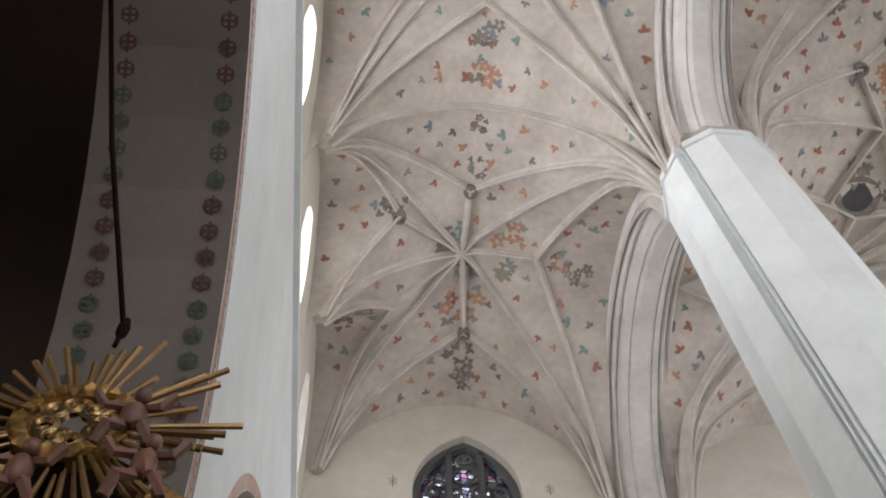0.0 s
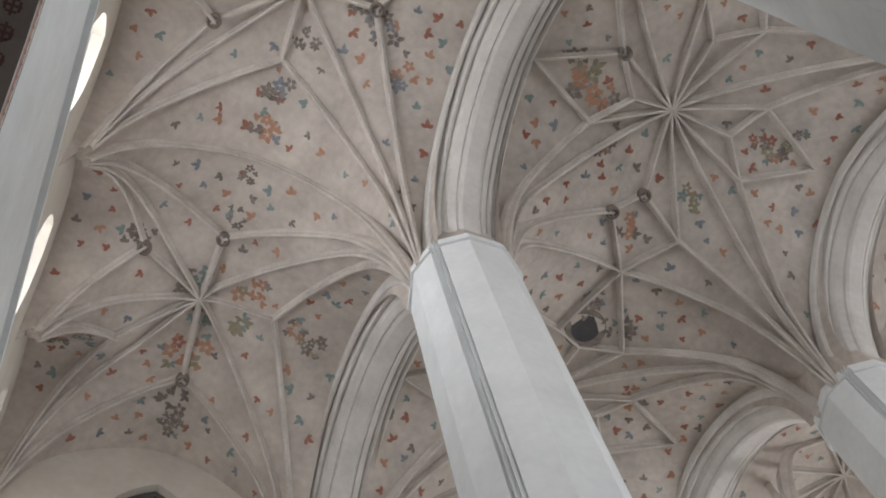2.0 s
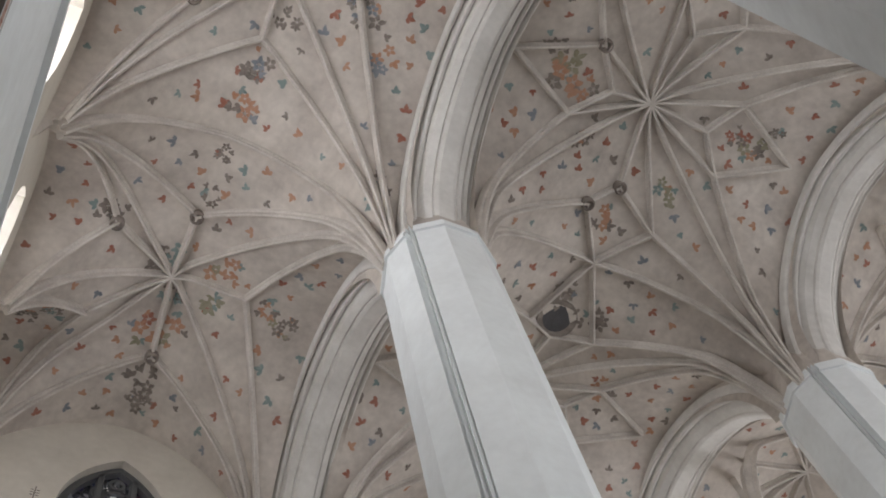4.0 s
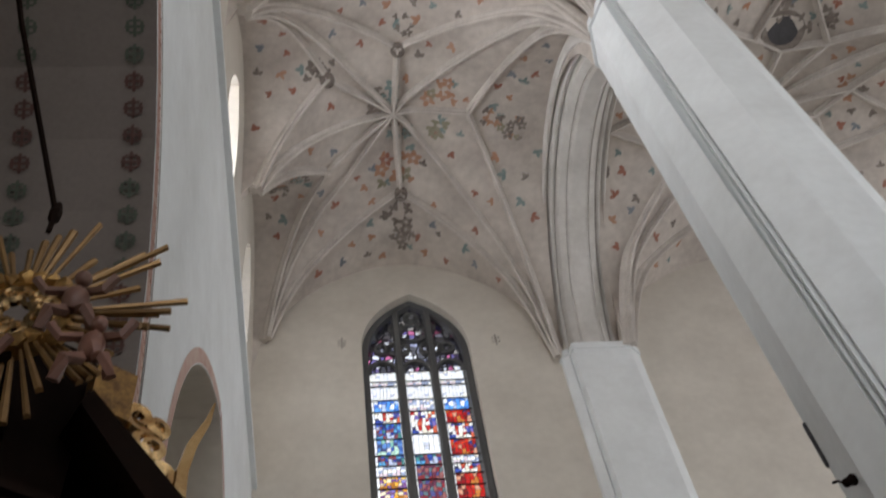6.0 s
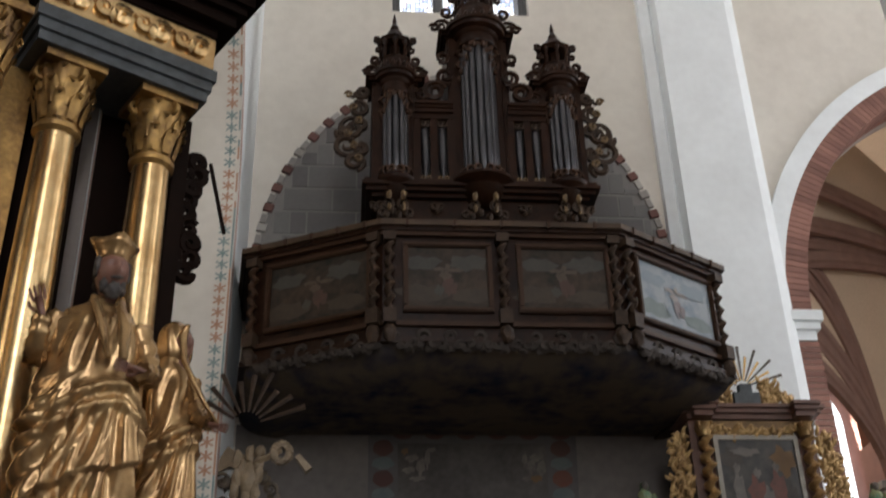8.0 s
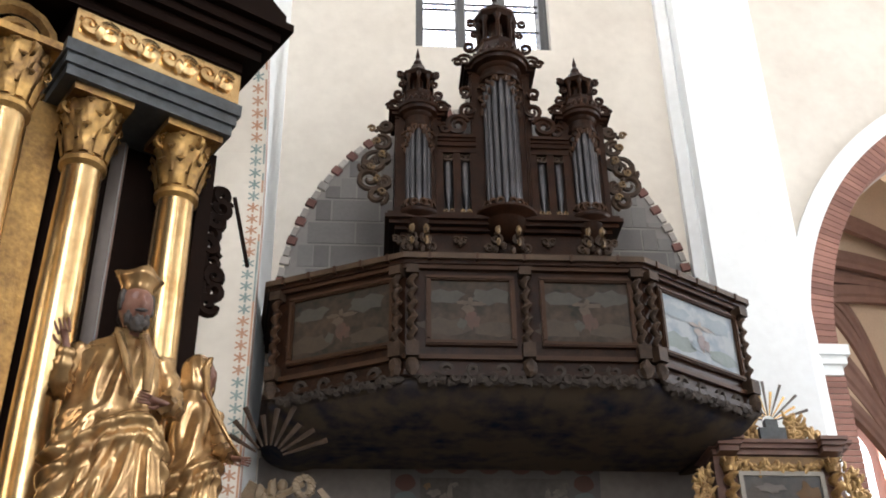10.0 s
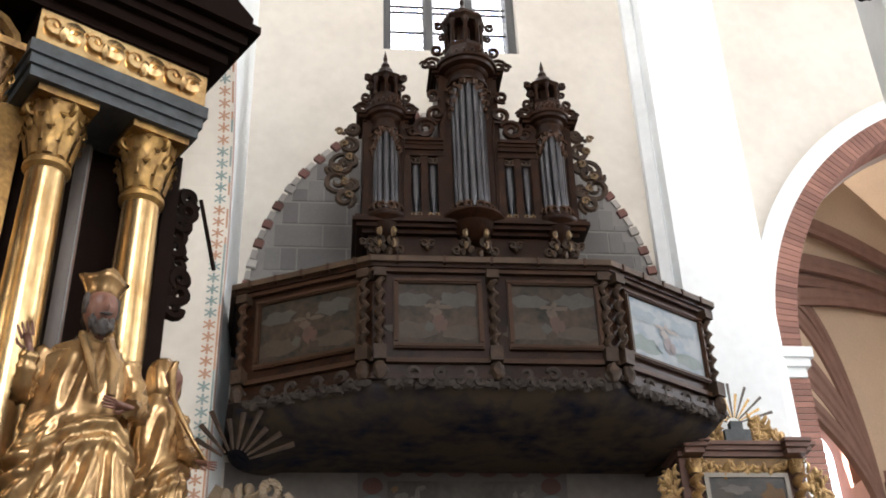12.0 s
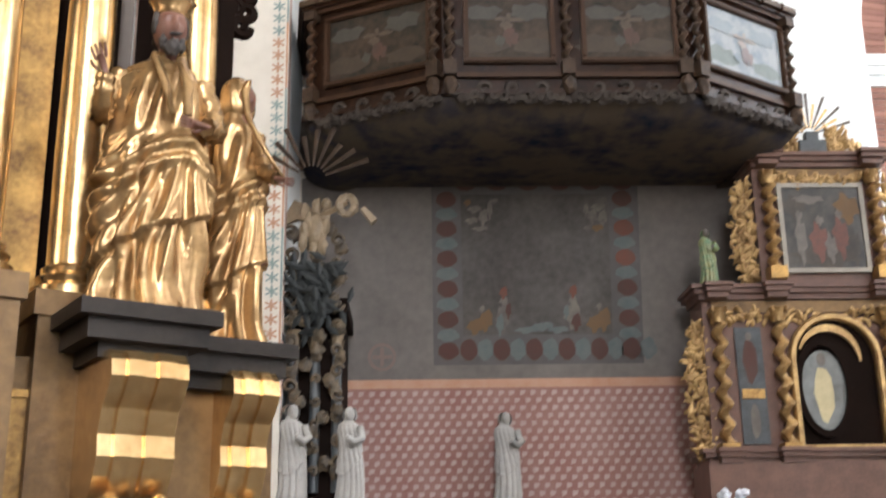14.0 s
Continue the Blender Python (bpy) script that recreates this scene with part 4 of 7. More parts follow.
# faded figures: two winged ones above, two kneeling ones below, built up of small strokes
for k, (x, z, rx, rz, m_) in enumerate(((0.74, 5.60, 0.075, 0.045, PALE), (0.84, 5.50, 0.05, 0.10, PALE), (0.92, 5.60, 0.03, 0.12, PALE), (0.70, 5.46, 0.07, 0.04, PALE), (0.80, 5.36, 0.09, 0.03, PALE), (0.66, 5.68, 0.04, 0.04, OCHRE), (0.98, 5.70, 0.04, 0.03, PALE),
                                        (2.20, 5.62, 0.08, 0.05, PALE), (2.12, 5.50, 0.05, 0.09, PALE), (2.24, 5.48, 0.05, 0.10, PALE), (2.05, 5.58, 0.03, 0.08, PALE), (2.17, 5.36, 0.07, 0.04, OCHRE), (2.06, 5.36, 0.05, 0.03, PALE), (2.26, 5.70, 0.04, 0.03, PALE),
                                        (1.04, 4.30, 0.075, 0.17, PALE), (1.0, 4.22, 0.04, 0.12, PALETEAL), (1.05, 4.49, 0.045, 0.05, PALE), (1.05, 4.59, 0.042, 0.07, BRIGHTRED), (1.10, 4.38, 0.03, 0.09, DULLRED), (0.72, 4.20, 0.09, 0.09, OCHRE), (0.84, 4.27, 0.07, 0.12, OCHRE), (0.80, 4.40, 0.03, 0.04, PALE),
                                        (1.83, 4.32, 0.085, 0.15, PALE), (1.87, 4.24, 0.05, 0.10, DULLRED), (1.84, 4.49, 0.042, 0.05, PALE), (1.85, 4.60, 0.042, 0.075, BRIGHTRED), (1.76, 4.36, 0.03, 0.08, PALETEAL), (2.08, 4.22, 0.08, 0.10, OCHRE), (2.19, 4.27, 0.07, 0.13, OCHRE), (2.14, 4.42, 0.03, 0.04, PALE),
                                        (1.30, 4.15, 0.12, 0.04, PALETEAL), (1.48, 4.19, 0.12, 0.05, PALETEAL), (1.66, 4.15, 0.11, 0.04, PALETEAL))):
    flat("painted_figure", oval(x, z, rx, rz, 13, 0.3), 12.1745 - 0.0004 * k, m_, mural)
roundel = thing("wall_roundel", "faint red consecration cross in a circle on plaster", "wall painting")
FADED = mat("faded_red_paint", (0.21, 0.145, 0.125), 0.95, second=(0.17, 0.13, 0.115), scale=8)
flat("disc", oval(-0.34, 3.86, 0.16, 0.16, 20), 12.180, FADED, roundel)
flat("field", oval(-0.34, 3.86, 0.125, 0.125, 20), 12.177, DIMWALL, roundel)
for a, b in ((0.02, 0.11), (0.11, 0.02)):
    flat("cross_arm", [(-0.34 - a, 3.86 - b), (-0.34 - a, 3.86 + b), (-0.34 + a, 3.86 + b), (-0.34 + a, 3.86 - b)], 12.174 if a > b else 12.172, FADED, roundel)
DADO = mat("brick_red_dado_paint", (0.27, 0.13, 0.11), 0.95, second=(0.36, 0.22, 0.19), scale=2, fine=20)
DADOLIGHT = mat("pale_pink_dado_paint", (0.48, 0.36, 0.32), 0.95, second=(0.36, 0.25, 0.22), scale=3, fine=30)
dado = thing("painted_dado", "painted dado of pale leaf lozenges on dull red", "wall painting")
flat("ground", [(-1.28, 0), (-1.28, 3.52), (4.1, 3.52), (4.1, 0)], 12.186, DADO, dado)
flat("border_line", [(-1.28, 3.5), (-1.28, 3.6), (4.1, 3.6), (4.1, 3.5)], 12.181, ORANGE, dado)
bm = bmesh.new()
for j in range(22):
    for i in range(44):
        x, z = -1.2 + i * 0.12 + (0.06 if j % 2 else 0), 3.44 - j * 0.085
        for k in (-1, 1):
            q = [(0, -0.035), (0.03 * k + 0.025, -0.012), (0.03 * k + 0.03, 0.028), (0.012, 0.03)]
            bm.faces.new([bm.verts.new((x + u + random.uniform(-.005, .005), 12.181, z + v)) for u, v in (q if k > 0 else q[::-1])])
lz = part("lozenge_pattern", bm, DADOLIGHT, dado)
lz["kind"] = "stuff"

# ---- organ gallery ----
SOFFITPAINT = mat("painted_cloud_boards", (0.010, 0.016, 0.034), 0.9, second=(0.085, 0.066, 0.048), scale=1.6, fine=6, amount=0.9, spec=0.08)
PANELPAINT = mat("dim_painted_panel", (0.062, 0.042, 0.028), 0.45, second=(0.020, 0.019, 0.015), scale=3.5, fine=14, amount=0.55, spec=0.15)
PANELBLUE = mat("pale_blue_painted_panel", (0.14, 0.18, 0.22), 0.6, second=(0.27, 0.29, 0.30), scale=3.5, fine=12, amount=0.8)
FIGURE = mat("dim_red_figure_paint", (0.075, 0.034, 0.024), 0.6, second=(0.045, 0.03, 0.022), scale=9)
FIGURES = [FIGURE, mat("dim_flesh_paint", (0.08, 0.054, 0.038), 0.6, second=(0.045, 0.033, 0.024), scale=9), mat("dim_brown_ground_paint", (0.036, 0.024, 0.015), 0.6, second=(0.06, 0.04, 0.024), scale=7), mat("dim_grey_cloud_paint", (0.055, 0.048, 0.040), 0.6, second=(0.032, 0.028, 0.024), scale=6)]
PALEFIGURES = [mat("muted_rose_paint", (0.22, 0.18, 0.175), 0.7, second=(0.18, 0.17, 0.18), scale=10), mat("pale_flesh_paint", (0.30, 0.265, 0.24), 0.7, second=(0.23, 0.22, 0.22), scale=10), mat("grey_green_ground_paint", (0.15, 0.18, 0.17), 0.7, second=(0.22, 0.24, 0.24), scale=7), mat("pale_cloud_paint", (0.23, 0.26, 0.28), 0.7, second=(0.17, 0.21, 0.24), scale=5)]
FRINGE = mat("dark_worn_carving", (0.024, 0.018, 0.015), 0.65, second=(0.07, 0.056, 0.045), scale=7, fine=30, amount=0.35, spec=0.15)
GILTWORN = mat("worn_gilt_traces", (0.22, 0.14, 0.06), 0.5, 0.4, second=(0.06, 0.04, 0.028), scale=18, fine=60, amount=0.6)
CARVED = mat("brown_worn_carving", (0.066, 0.040, 0.025), 0.5, second=(0.020, 0.013, 0.009), scale=8, fine=40, amount=0.5, spec=0.15)


def twist_column(bm, x, y, z0, z1, r, turns=5, m=None):
    rows = []
    n = 36
    for j in range(n + 1):
        f = j / n
        ang = f * turns * 2 * math.pi
        row = []
        for i in range(8):
            a = i * math.pi / 4
            rr = r * (0.78 + 0.22 * math.cos(a * 1 - ang))
            p = Vector((x + rr * math.cos(a) + 0.25 * r * math.cos(ang), y + rr * math.sin(a) + 0.25 * r * math.sin(ang), z0 + (z1 - z0) * f))
            row.append(bm.verts.new(m @ p if m else p))
        rows.append(row)
    for a, b in zip(rows, rows[1:]):
        for i in range(8):
            bm.faces.new((a[i], a[(i + 1) % 8], b[(i + 1) % 8], b[i]))


gallery = thing("organ_gallery", "dark wooden organ gallery with painted parapet panels and cloud-painted soffit", "gallery")
OUT = [(-1.26, 12.19), (-1.08, 10.75), (0.33, 10.06), (2.84, 10.06), (4.17, 10.92), (4.05, 12.19)]
ZR, ZB = 7.47, 6.12


def run(z0, z1, out, name, material, label="", inner=0.12):
    """A band that follows the gallery's front."""
    bm = bmesh.new()
    c = Vector((1.5, 12.2))
    o = [Vector(p) for p in OUT]

    def off(d):
        res = []
        for i, p in enumerate(o):
            a = (o[i] - o[max(i - 1, 0)])
            b = (o[min(i + 1, 5)] - o[i])
            na = Vector((a.y, -a.x)).normalized() if a.length else None
            nb = Vector((b.y, -b.x)).normalized() if b.length else None
            n_ = (na or nb) + (nb or na)
            n_ = n_ / (1 + (na or nb).dot(nb or na)) if na and nb else (na or nb)
            res.append(p + n_ * d)
        return res
    fo, fi = off(out), off(out - inner)
    for i in range(5):
        q = [fo[i], fo[i + 1], fi[i + 1], fi[i]]
        lo = [bm.verts.new((p.x, min(p.y, 12.19), z0)) for p in q]
        hi = [bm.verts.new((p.x, min(p.y, 12.19), z1)) for p in q]
        for a, b in ((0, 1), (1, 2), (2, 3), (3, 0)):
            bm.faces.new((lo[a], lo[b], hi[b], hi[a]))
        bm.faces.new(lo[::-1])
        bm.faces.new(hi)
    bmesh.ops.remove_doubles(bm, verts=bm.verts, dist=0.001)
    bmesh.ops.recalc_face_normals(bm, faces=bm.faces)
    return part(name, bm, material, gallery, label)


RAILWOOD = mat("worn_brown_rail", (0.090, 0.056, 0.034), 0.45, second=(0.045, 0.028, 0.018), scale=5, fine=50, amount=0.5, bump=0.3, spec=0.18)
run(ZB, ZR - 0.1, 0.0, "parapet", OAK)
run(ZR - 0.055, ZR + 0.01, 0.12, "handrail", RAILWOOD, "worn brown handrail", 0.3)
run(ZR - 0.10, ZR - 0.055, 0.08, "rail_moulding", OAK, "", 0.2)
run(ZR - 0.145, ZR - 0.10, 0.05, "rail_moulding", OAKLIGHT, "", 0.2)
run(ZB + 0.16, ZB + 0.21, 0.05, "base_moulding", OAKLIGHT, "", 0.15)
run(ZB - 0.03, ZB + 0.03, 0.07, "base_moulding", OAK, "", 0.15)
# the sloping painted underside
bm = bmesh.new()
rows = []
for k in range(13):
    q = math.pi / 2 * k / 12
    g = 1 - 0.42 * (1 - math.cos(q))
    rows.append([bm.verts.new((1.5 + (x - 1.5) * (0.6 + 0.4 * g), min(12.185, 12.185 + (y - 12.185) * g), ZB - 0.03 - (ZB - 0.03 - 5.84) * math.sin(q))) for x, y in OUT])
rows.append([bm.verts.new((v.co.x, 12.185, 5.88)) for v in rows[-1]])
for a, b in zip(rows, rows[1:]):
    for i in range(5):
        bm.faces.new((a[i], a[i + 1], b[i + 1], b[i]))
bmesh.ops.remove_doubles(bm, verts=bm.verts, dist=0.0005)
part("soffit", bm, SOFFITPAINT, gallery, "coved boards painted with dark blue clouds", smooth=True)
# floor of the gallery
bm = bmesh.new()
prism(bm, [(x, y + (0.1 if y < 12 else 0)) for x, y in OUT], 6.55, 6.6, lambda u, v, w: (u, v, w))
part("deck", bm, OAK, gallery)


def side_frame(i):
    a, b = Vector(OUT[i]), Vector(OUT[i + 1])
    d = (b - a)
    n = Vector((d.y, -d.x)).normalized()
    ln = d.length
    d = d.normalized()
    return Matrix(((d.x, -n.x, 0, a.x), (d.y, -n.y, 0, a.y), (0, 0, 1, 0), (0, 0, 0, 1))), ln


def parapet_panel(m, u0, u1, material, label):
    z0, z1 = ZB + 0.32, ZR - 0.22
    p = part("panel", boxed(u0 + 0.05, u1 - 0.05, -0.012, 0.01, z0 + 0.05, z1 - 0.05, m), material, gallery, label)
    fr = bmesh.new()
    w = 0.055
    for x0, x1, q0, q1 in ((u0, u1, z1 - w, z1), (u0, u1, z0, z0 + w), (u0, u0 + w, z0 + w, z1 - w), (u1 - w, u1, z0 + w, z1 - w)):
        box(fr, x0, x1, -0.045, 0.0, q0, q1, m)
        box(fr, x0 + 0.012, x1 - 0.012, -0.06, -0.045, q0 + 0.015, q1 - 0.015, m)
    part("panel_frame", fr, OAKLIGHT, p)
    c, h = (u0 + u1) / 2, (z0 + z1) / 2
    pale = material is PANELBLUE
    k = 0
    for du, dz, rx, rz, tint in ((-0.30, -0.19, 0.26, 0.10, 2), (0.26, -0.21, 0.24, 0.08, 2), (0.24, 0.17, 0.22, 0.09, 3), (-0.28, 0.16, 0.20, 0.08, 3), (0.0, -0.09, 0.055, 0.12, 0), (-0.03, 0.02, 0.06, 0.05, 1), (0.07, 0.08, 0.09, 0.026, 1),
                                 (-0.08, 0.09, 0.08, 0.024, 1), (0.0, 0.12, 0.028, 0.036, 1), (0.06, -0.13, 0.04, 0.07, 0), (-0.10, -0.16, 0.05, 0.06, 3)):
        fg = bmesh.new()
        k += 1
        fg.faces.new([fg.verts.new(m @ Vector((c + du * (u1 - u0) + rx * math.cos(a * 0.449) * (1 + 0.22 * math.sin(a * 1.9 + k + u0 * 7)), -0.014 - 0.0012 * k, h + dz + rz * math.sin(a * 0.449) * (1 + 0.25 * math.sin(a * 2.6 + k * 2 + u0 * 5))))) for a in range(14)])
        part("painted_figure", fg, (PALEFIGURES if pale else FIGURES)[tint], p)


for i, cols in ((1, 1), (2, 2), (3, 1)):
    m, ln = side_frame(i)
    for k in range(cols):
        a, b = 0.12 + (ln - 0.12) * k / cols, ln * (k + 1) / cols - 0.02
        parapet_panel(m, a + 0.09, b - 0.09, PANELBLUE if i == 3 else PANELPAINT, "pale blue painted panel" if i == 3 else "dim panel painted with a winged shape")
    us = [0.07 + (ln - 0.14) * k / cols for k in range(cols + 1)]
    for u in us:
        bm = bmesh.new()
        twist_column(bm, u, -0.06, ZB + 0.32, ZR - 0.24, 0.05, 5, m)
        part("twisted_colonnette", bm, CARVED if u > 0.2 or i > 1 else OAKLIGHT, gallery, smooth=True)
        bm = bmesh.new()
        box(bm, u - 0.065, u + 0.065, -0.13, 0.0, ZB + 0.16, ZB + 0.32, m)
        part("bracket", bm, CARVED, gallery)
        part("bracket", boxed(u - 0.065, u + 0.065, -0.13, 0.0, ZR - 0.24, ZR - 0.14, m), CARVED, gallery)
        bm = bmesh.new()
        blob(bm, m @ Vector((u, -0.08, ZB + 0.06)), 0.085, (0.8, 0.6, 1.3), 0.4, 2, u)
        part("pendant", bm, CARVED, gallery)
    # carved leaf fringe under the parapet
    bm = bmesh.new()
    k = 0
    u = 0.12
    while u < ln - 0.05:
        r = 0.05 if k % 3 else 0.075
        scroll(bm, m @ Vector((u, -0.05, ZB - 0.02 + (0.05 if k % 3 == 0 else -0.03))), r, 1.2, 0.024, (m.to_3x3() @ Vector((1, 0, 0))), Vector((0, 0, 1)), k * 1.9, 1 if k % 2 else -1)
        blob(bm, m @ Vector((u + 0.06, -0.04, ZB - 0.06 - 0.03 * (k % 2))), 0.05, (1.2, 0.6, 1.0), 0.7, 2, k)
        u += 0.095
        k += 1
    part("carved_fringe", bm, FRINGE, gallery, "dark carved leaf fringe", smooth=True)
    for k in range(5):
        u = ln * (k + 0.5) / 5
        part("rail_strap", boxed(u - 0.015, u + 0.015, -0.135, 0.02, ZR - 0.075, ZR + 0.012, m), OAKLIGHT, gallery)

# ---- pipe organ ----
RECESS = mat("recess_shade_black", (0.012, 0.009, 0.008), 0.7)
organ = thing("pipe_organ", "small dark carved baroque pipe organ with three towers on the gallery", "organ")
YO = 10.92
part("plinth", boxed(0.22, 2.82, YO + 0.06, 11.9, 6.6, 8.06), OAK, organ)
bm = bmesh.new()
for z0, z1, o in ((8.02, 8.06, -0.06), (8.06, 8.38, -0.10), (8.38, 8.43, -0.03), (8.43, 8.48, 0.04), (8.48, 8.53, 0.09), (8.53, 8.58, 0.06)):
    box(bm, 0.2 - o, 2.85 + o, YO - o, 11.8, z0, z1)
part("case_base", bm, OAK, organ)
bm = bmesh.new()
box(bm, 0.22, 2.86, YO + 0.16, 11.7, 8.58, 9.66)
for x0, x1 in ((0.22, 0.80), (2.28, 2.86)):
    box(bm, x0, x1, YO + 0.10, 11.6, 8.58, 10.06)
    box(bm, x0 + 0.02, x0 + 0.08, YO + 0.07, YO + 0.10, 8.62, 10.0)
    box(bm, x1 - 0.08, x1 - 0.02, YO + 0.07, YO + 0.10, 8.62, 10.0)
box(bm, 1.17, 1.95, YO + 0.10, 11.6, 8.58, 10.85)
for x0 in (1.19, 1.86):
    box(bm, x0, x0 + 0.07, YO + 0.07, YO + 0.10, 8.62, 10.75)
part("case_body", bm, OAK, organ)
for x0, x1 in ((0.74, 1.22), (1.90, 2.38)):
    bm = bmesh.new()
    for z0, z1, o in ((9.52, 9.60, 0.0), (9.60, 9.66, 0.03), (9.66, 9.70, 0.05), (9.70, 9.745, 0.08)):
        box(bm, x0, x1, YO + 0.04 - o, YO + 0.16, z0, z1)
    part("flat_cornice", bm, OAK, organ)
    xm = (x0 + x1) / 2
    for x in (x0 + 0.03, xm, x1 - 0.03):
        part("flat_stile", boxed(x - 0.045, x + 0.045, YO + 0.05, YO + 0.16, 8.58, 9.52), OAK, organ)
    for c in ((x0 + 0.03 + xm) / 2, (x1 - 0.03 + xm) / 2):
        # thin black sheet gives the shaded hollow behind the pipe by colour
        part("flat_recess", boxed(c - 0.065, c + 0.065, YO + 0.150, YO + 0.158, 8.60, 9.5), RECESS, organ)
        pp = bmesh.new()
        lathe(pp, [(0.015, 8.62), (0.052, 9.0), (0.052, 9.36), (0.045, 9.40)], 12, Matrix.Translation((c, YO + 0.115, 0)))
        part("organ_pipe", pp, TIN, organ, "tarnished tin pipe", smooth=True)
        for s in (-1, 1):
            for zc, rr, a0 in ((9.44, 0.045, 1.0), (8.66, 0.035, 4.0)):
                cv = bmesh.new()
                scroll(cv, (c + s * 0.032, YO + 0.055, zc), rr, 1.2, 0.013, Vector((s, 0, 0)), Vector((0, 0, 1)), a0)
                part("pipe_shade", cv, GILTWORN if zc < 9 else CARVED, organ, "gilded pipe shade", smooth=True)


def tower(cx, r, z0, z1, tip, npipes):
    t = Matrix.Translation((cx, YO + 0.1, 0))
    half = dict(seg=18, start=math.pi, sweep=math.pi)
    bm = bmesh.new()
    lathe(bm, [(0.0, z0 - 0.36), (r * 0.30, z0 - 0.355), (r * 0.62, z0 - 0.30), (r * 1.0, z0 - 0.20), (r * 1.16, z0 - 0.135), (r * 1.2, z0 - 0.12), (r * 1.5, z0 - 0.09), (r * 1.62, z0 - 0.06), (r * 1.62, z0 - 0.03), (r * 1.35, z0), (r * 1.2, z0 + 0.03), (0, z0 + 0.05)], m=t, **half)
    part("tower_base", bm, OAK, organ, smooth=True)
    bm = bmesh.new()
    zt = z1
    lathe(bm, [(0, zt), (r * 1.08, zt), (r * 1.12, zt + 0.03), (r * 1.0, zt + 0.04), (r * 1.0, zt + 0.15), (r * 1.12, zt + 0.17), (r * 1.2, zt + 0.20), (r * 1.5, zt + 0.22), (r * 1.55, zt + 0.26), (r * 1.68, zt + 0.27), (r * 1.68, zt + 0.315), (r * 1.3, zt + 0.33), (r * 0.2, zt + 0.36)], m=t, **half)
    for e, w in ((0.0, 0.12), (0.05, 0.09), (0.09, 0.05)):
        q = r * 1.45 + 0.05 + e * 0.9
        box(bm, cx - q, cx + q, YO + 0.08 - e, YO + 0.5, zt + 0.31 - w, zt + 0.31 - w + 0.045)
    box(bm, cx - r * 1.45, cx + r * 1.45, YO + 0.08, YO + 0.5, zt - 0.05, zt + 0.19)
    part("tower_cornice", bm, OAK, organ, smooth=True)
    for i in range(npipes):
        a = math.pi + math.pi * (i + 0.5) / npipes
        pr = r * 0.76
        big = 1 - abs(i - (npipes - 1) / 2) / npipes * 0.35
        pp = bmesh.new()
        pw = pr * math.sin(math.pi / npipes / 2) * 0.97
        lathe(pp, [(pw * 0.35, z0 + 0.06), (pw * 0.95, z0 + 0.06 + 0.26 * (1.3 - big)), (pw, z0 + 0.35), (pw, zt - 0.02)], 10,
              Matrix.Translation((cx + pr * math.cos(a), YO + 0.1 + pr * math.sin(a), 0)))
        part("organ_pipe", pp, TIN, organ, "tarnished tin pipe", smooth=True)
    for s in (-1, 1):
        for k, (u, z) in enumerate(((1.2, zt - 0.10), (0.75, zt - 0.04), (0.3, zt - 0.01), (1.35, zt - 0.24), (0.3, z0 + 0.1), (0.7, z0 + 0.1), (1.1, z0 + 0.1))):
            a = math.pi * 1.5 + s * u
            cv = bmesh.new()
            scroll(cv, (cx + r * 0.92 * math.cos(a), YO + 0.1 + r * 0.92 * math.sin(a), z), 0.065, 1.2, 0.017, Vector((s, 0, 0)), Vector((0, 0, 1)), k)
            part("pipe_shade", cv, OAKLIGHT, organ, "carved pipe shade", smooth=True)
    for s in (-1, 1):
        for k in range(6):
            a = math.pi * 1.5 + s * (0.25 + 0.22 * k)
            cv = bmesh.new()
            blob(cv, (cx + r * 0.98 * math.cos(a), YO + 0.1 + r * 0.98 * math.sin(a), zt - 0.03 - 0.045 * k * (zt - z0)), 0.034, (1.0, 0.8, 1.5), 0.6, 1, k)
            part("pipe_shade", cv, OAKLIGHT, organ, "carved pipe shade", smooth=True)
    # corbel figures and drops under the tower
    cv = bmesh.new()
    for s in (-1, 1):
        scroll(cv, (cx + s * r * 0.55, YO - 0.02, z0 - 0.38), 0.075, 1.3, 0.022, Vector((s, 0, 0)), Vector((0, 0, 1)), 1.2)
        scroll(cv, (cx + s * r * 0.9, YO, z0 - 0.48), 0.055, 1.3, 0.018, Vector((s, 0, 0)), Vector((0, 0, 1)), 4.2)
    for k in range(4):
        blob(cv, (cx + (k - 1.5) * r * 0.42, YO - 0.03, z0 - 0.52 + 0.05 * (k % 2)), 0.045, (1, 0.8, 1.3), 0.3, 1, k)
    for s in (-1, 1):
        gl = bmesh.new()
        blob(gl, (cx + s * r * 0.5, YO - 0.10, z0 - 0.30), 0.042, (0.8, 0.8, 1.5), 0.4, 2, s)
        blob(gl, (cx + s * r * 0.5, YO - 0.10, z0 - 0.46), 0.034, (0.8, 0.8, 1.6), 0.5, 2, s + 4)
        part("corbel_figure", gl, GILTWORN, organ, "gilt corbel carving", smooth=True)
    part("corbel_carving", cv, CARVED, organ, "carved corbel with traces of gilding", smooth=True)
    # lantern and spire
    zl = zt + 0.32
    k = 1.0 if npipes < 7 else 1.3
    yc = YO + 0.16
    tt = Matrix.Translation((cx, yc, 0))
    lan = bmesh.new()
    h = (tip - zl)
    z2, z3 = (0.24, 0.48) if npipes < 7 else (0.26, 0.55)
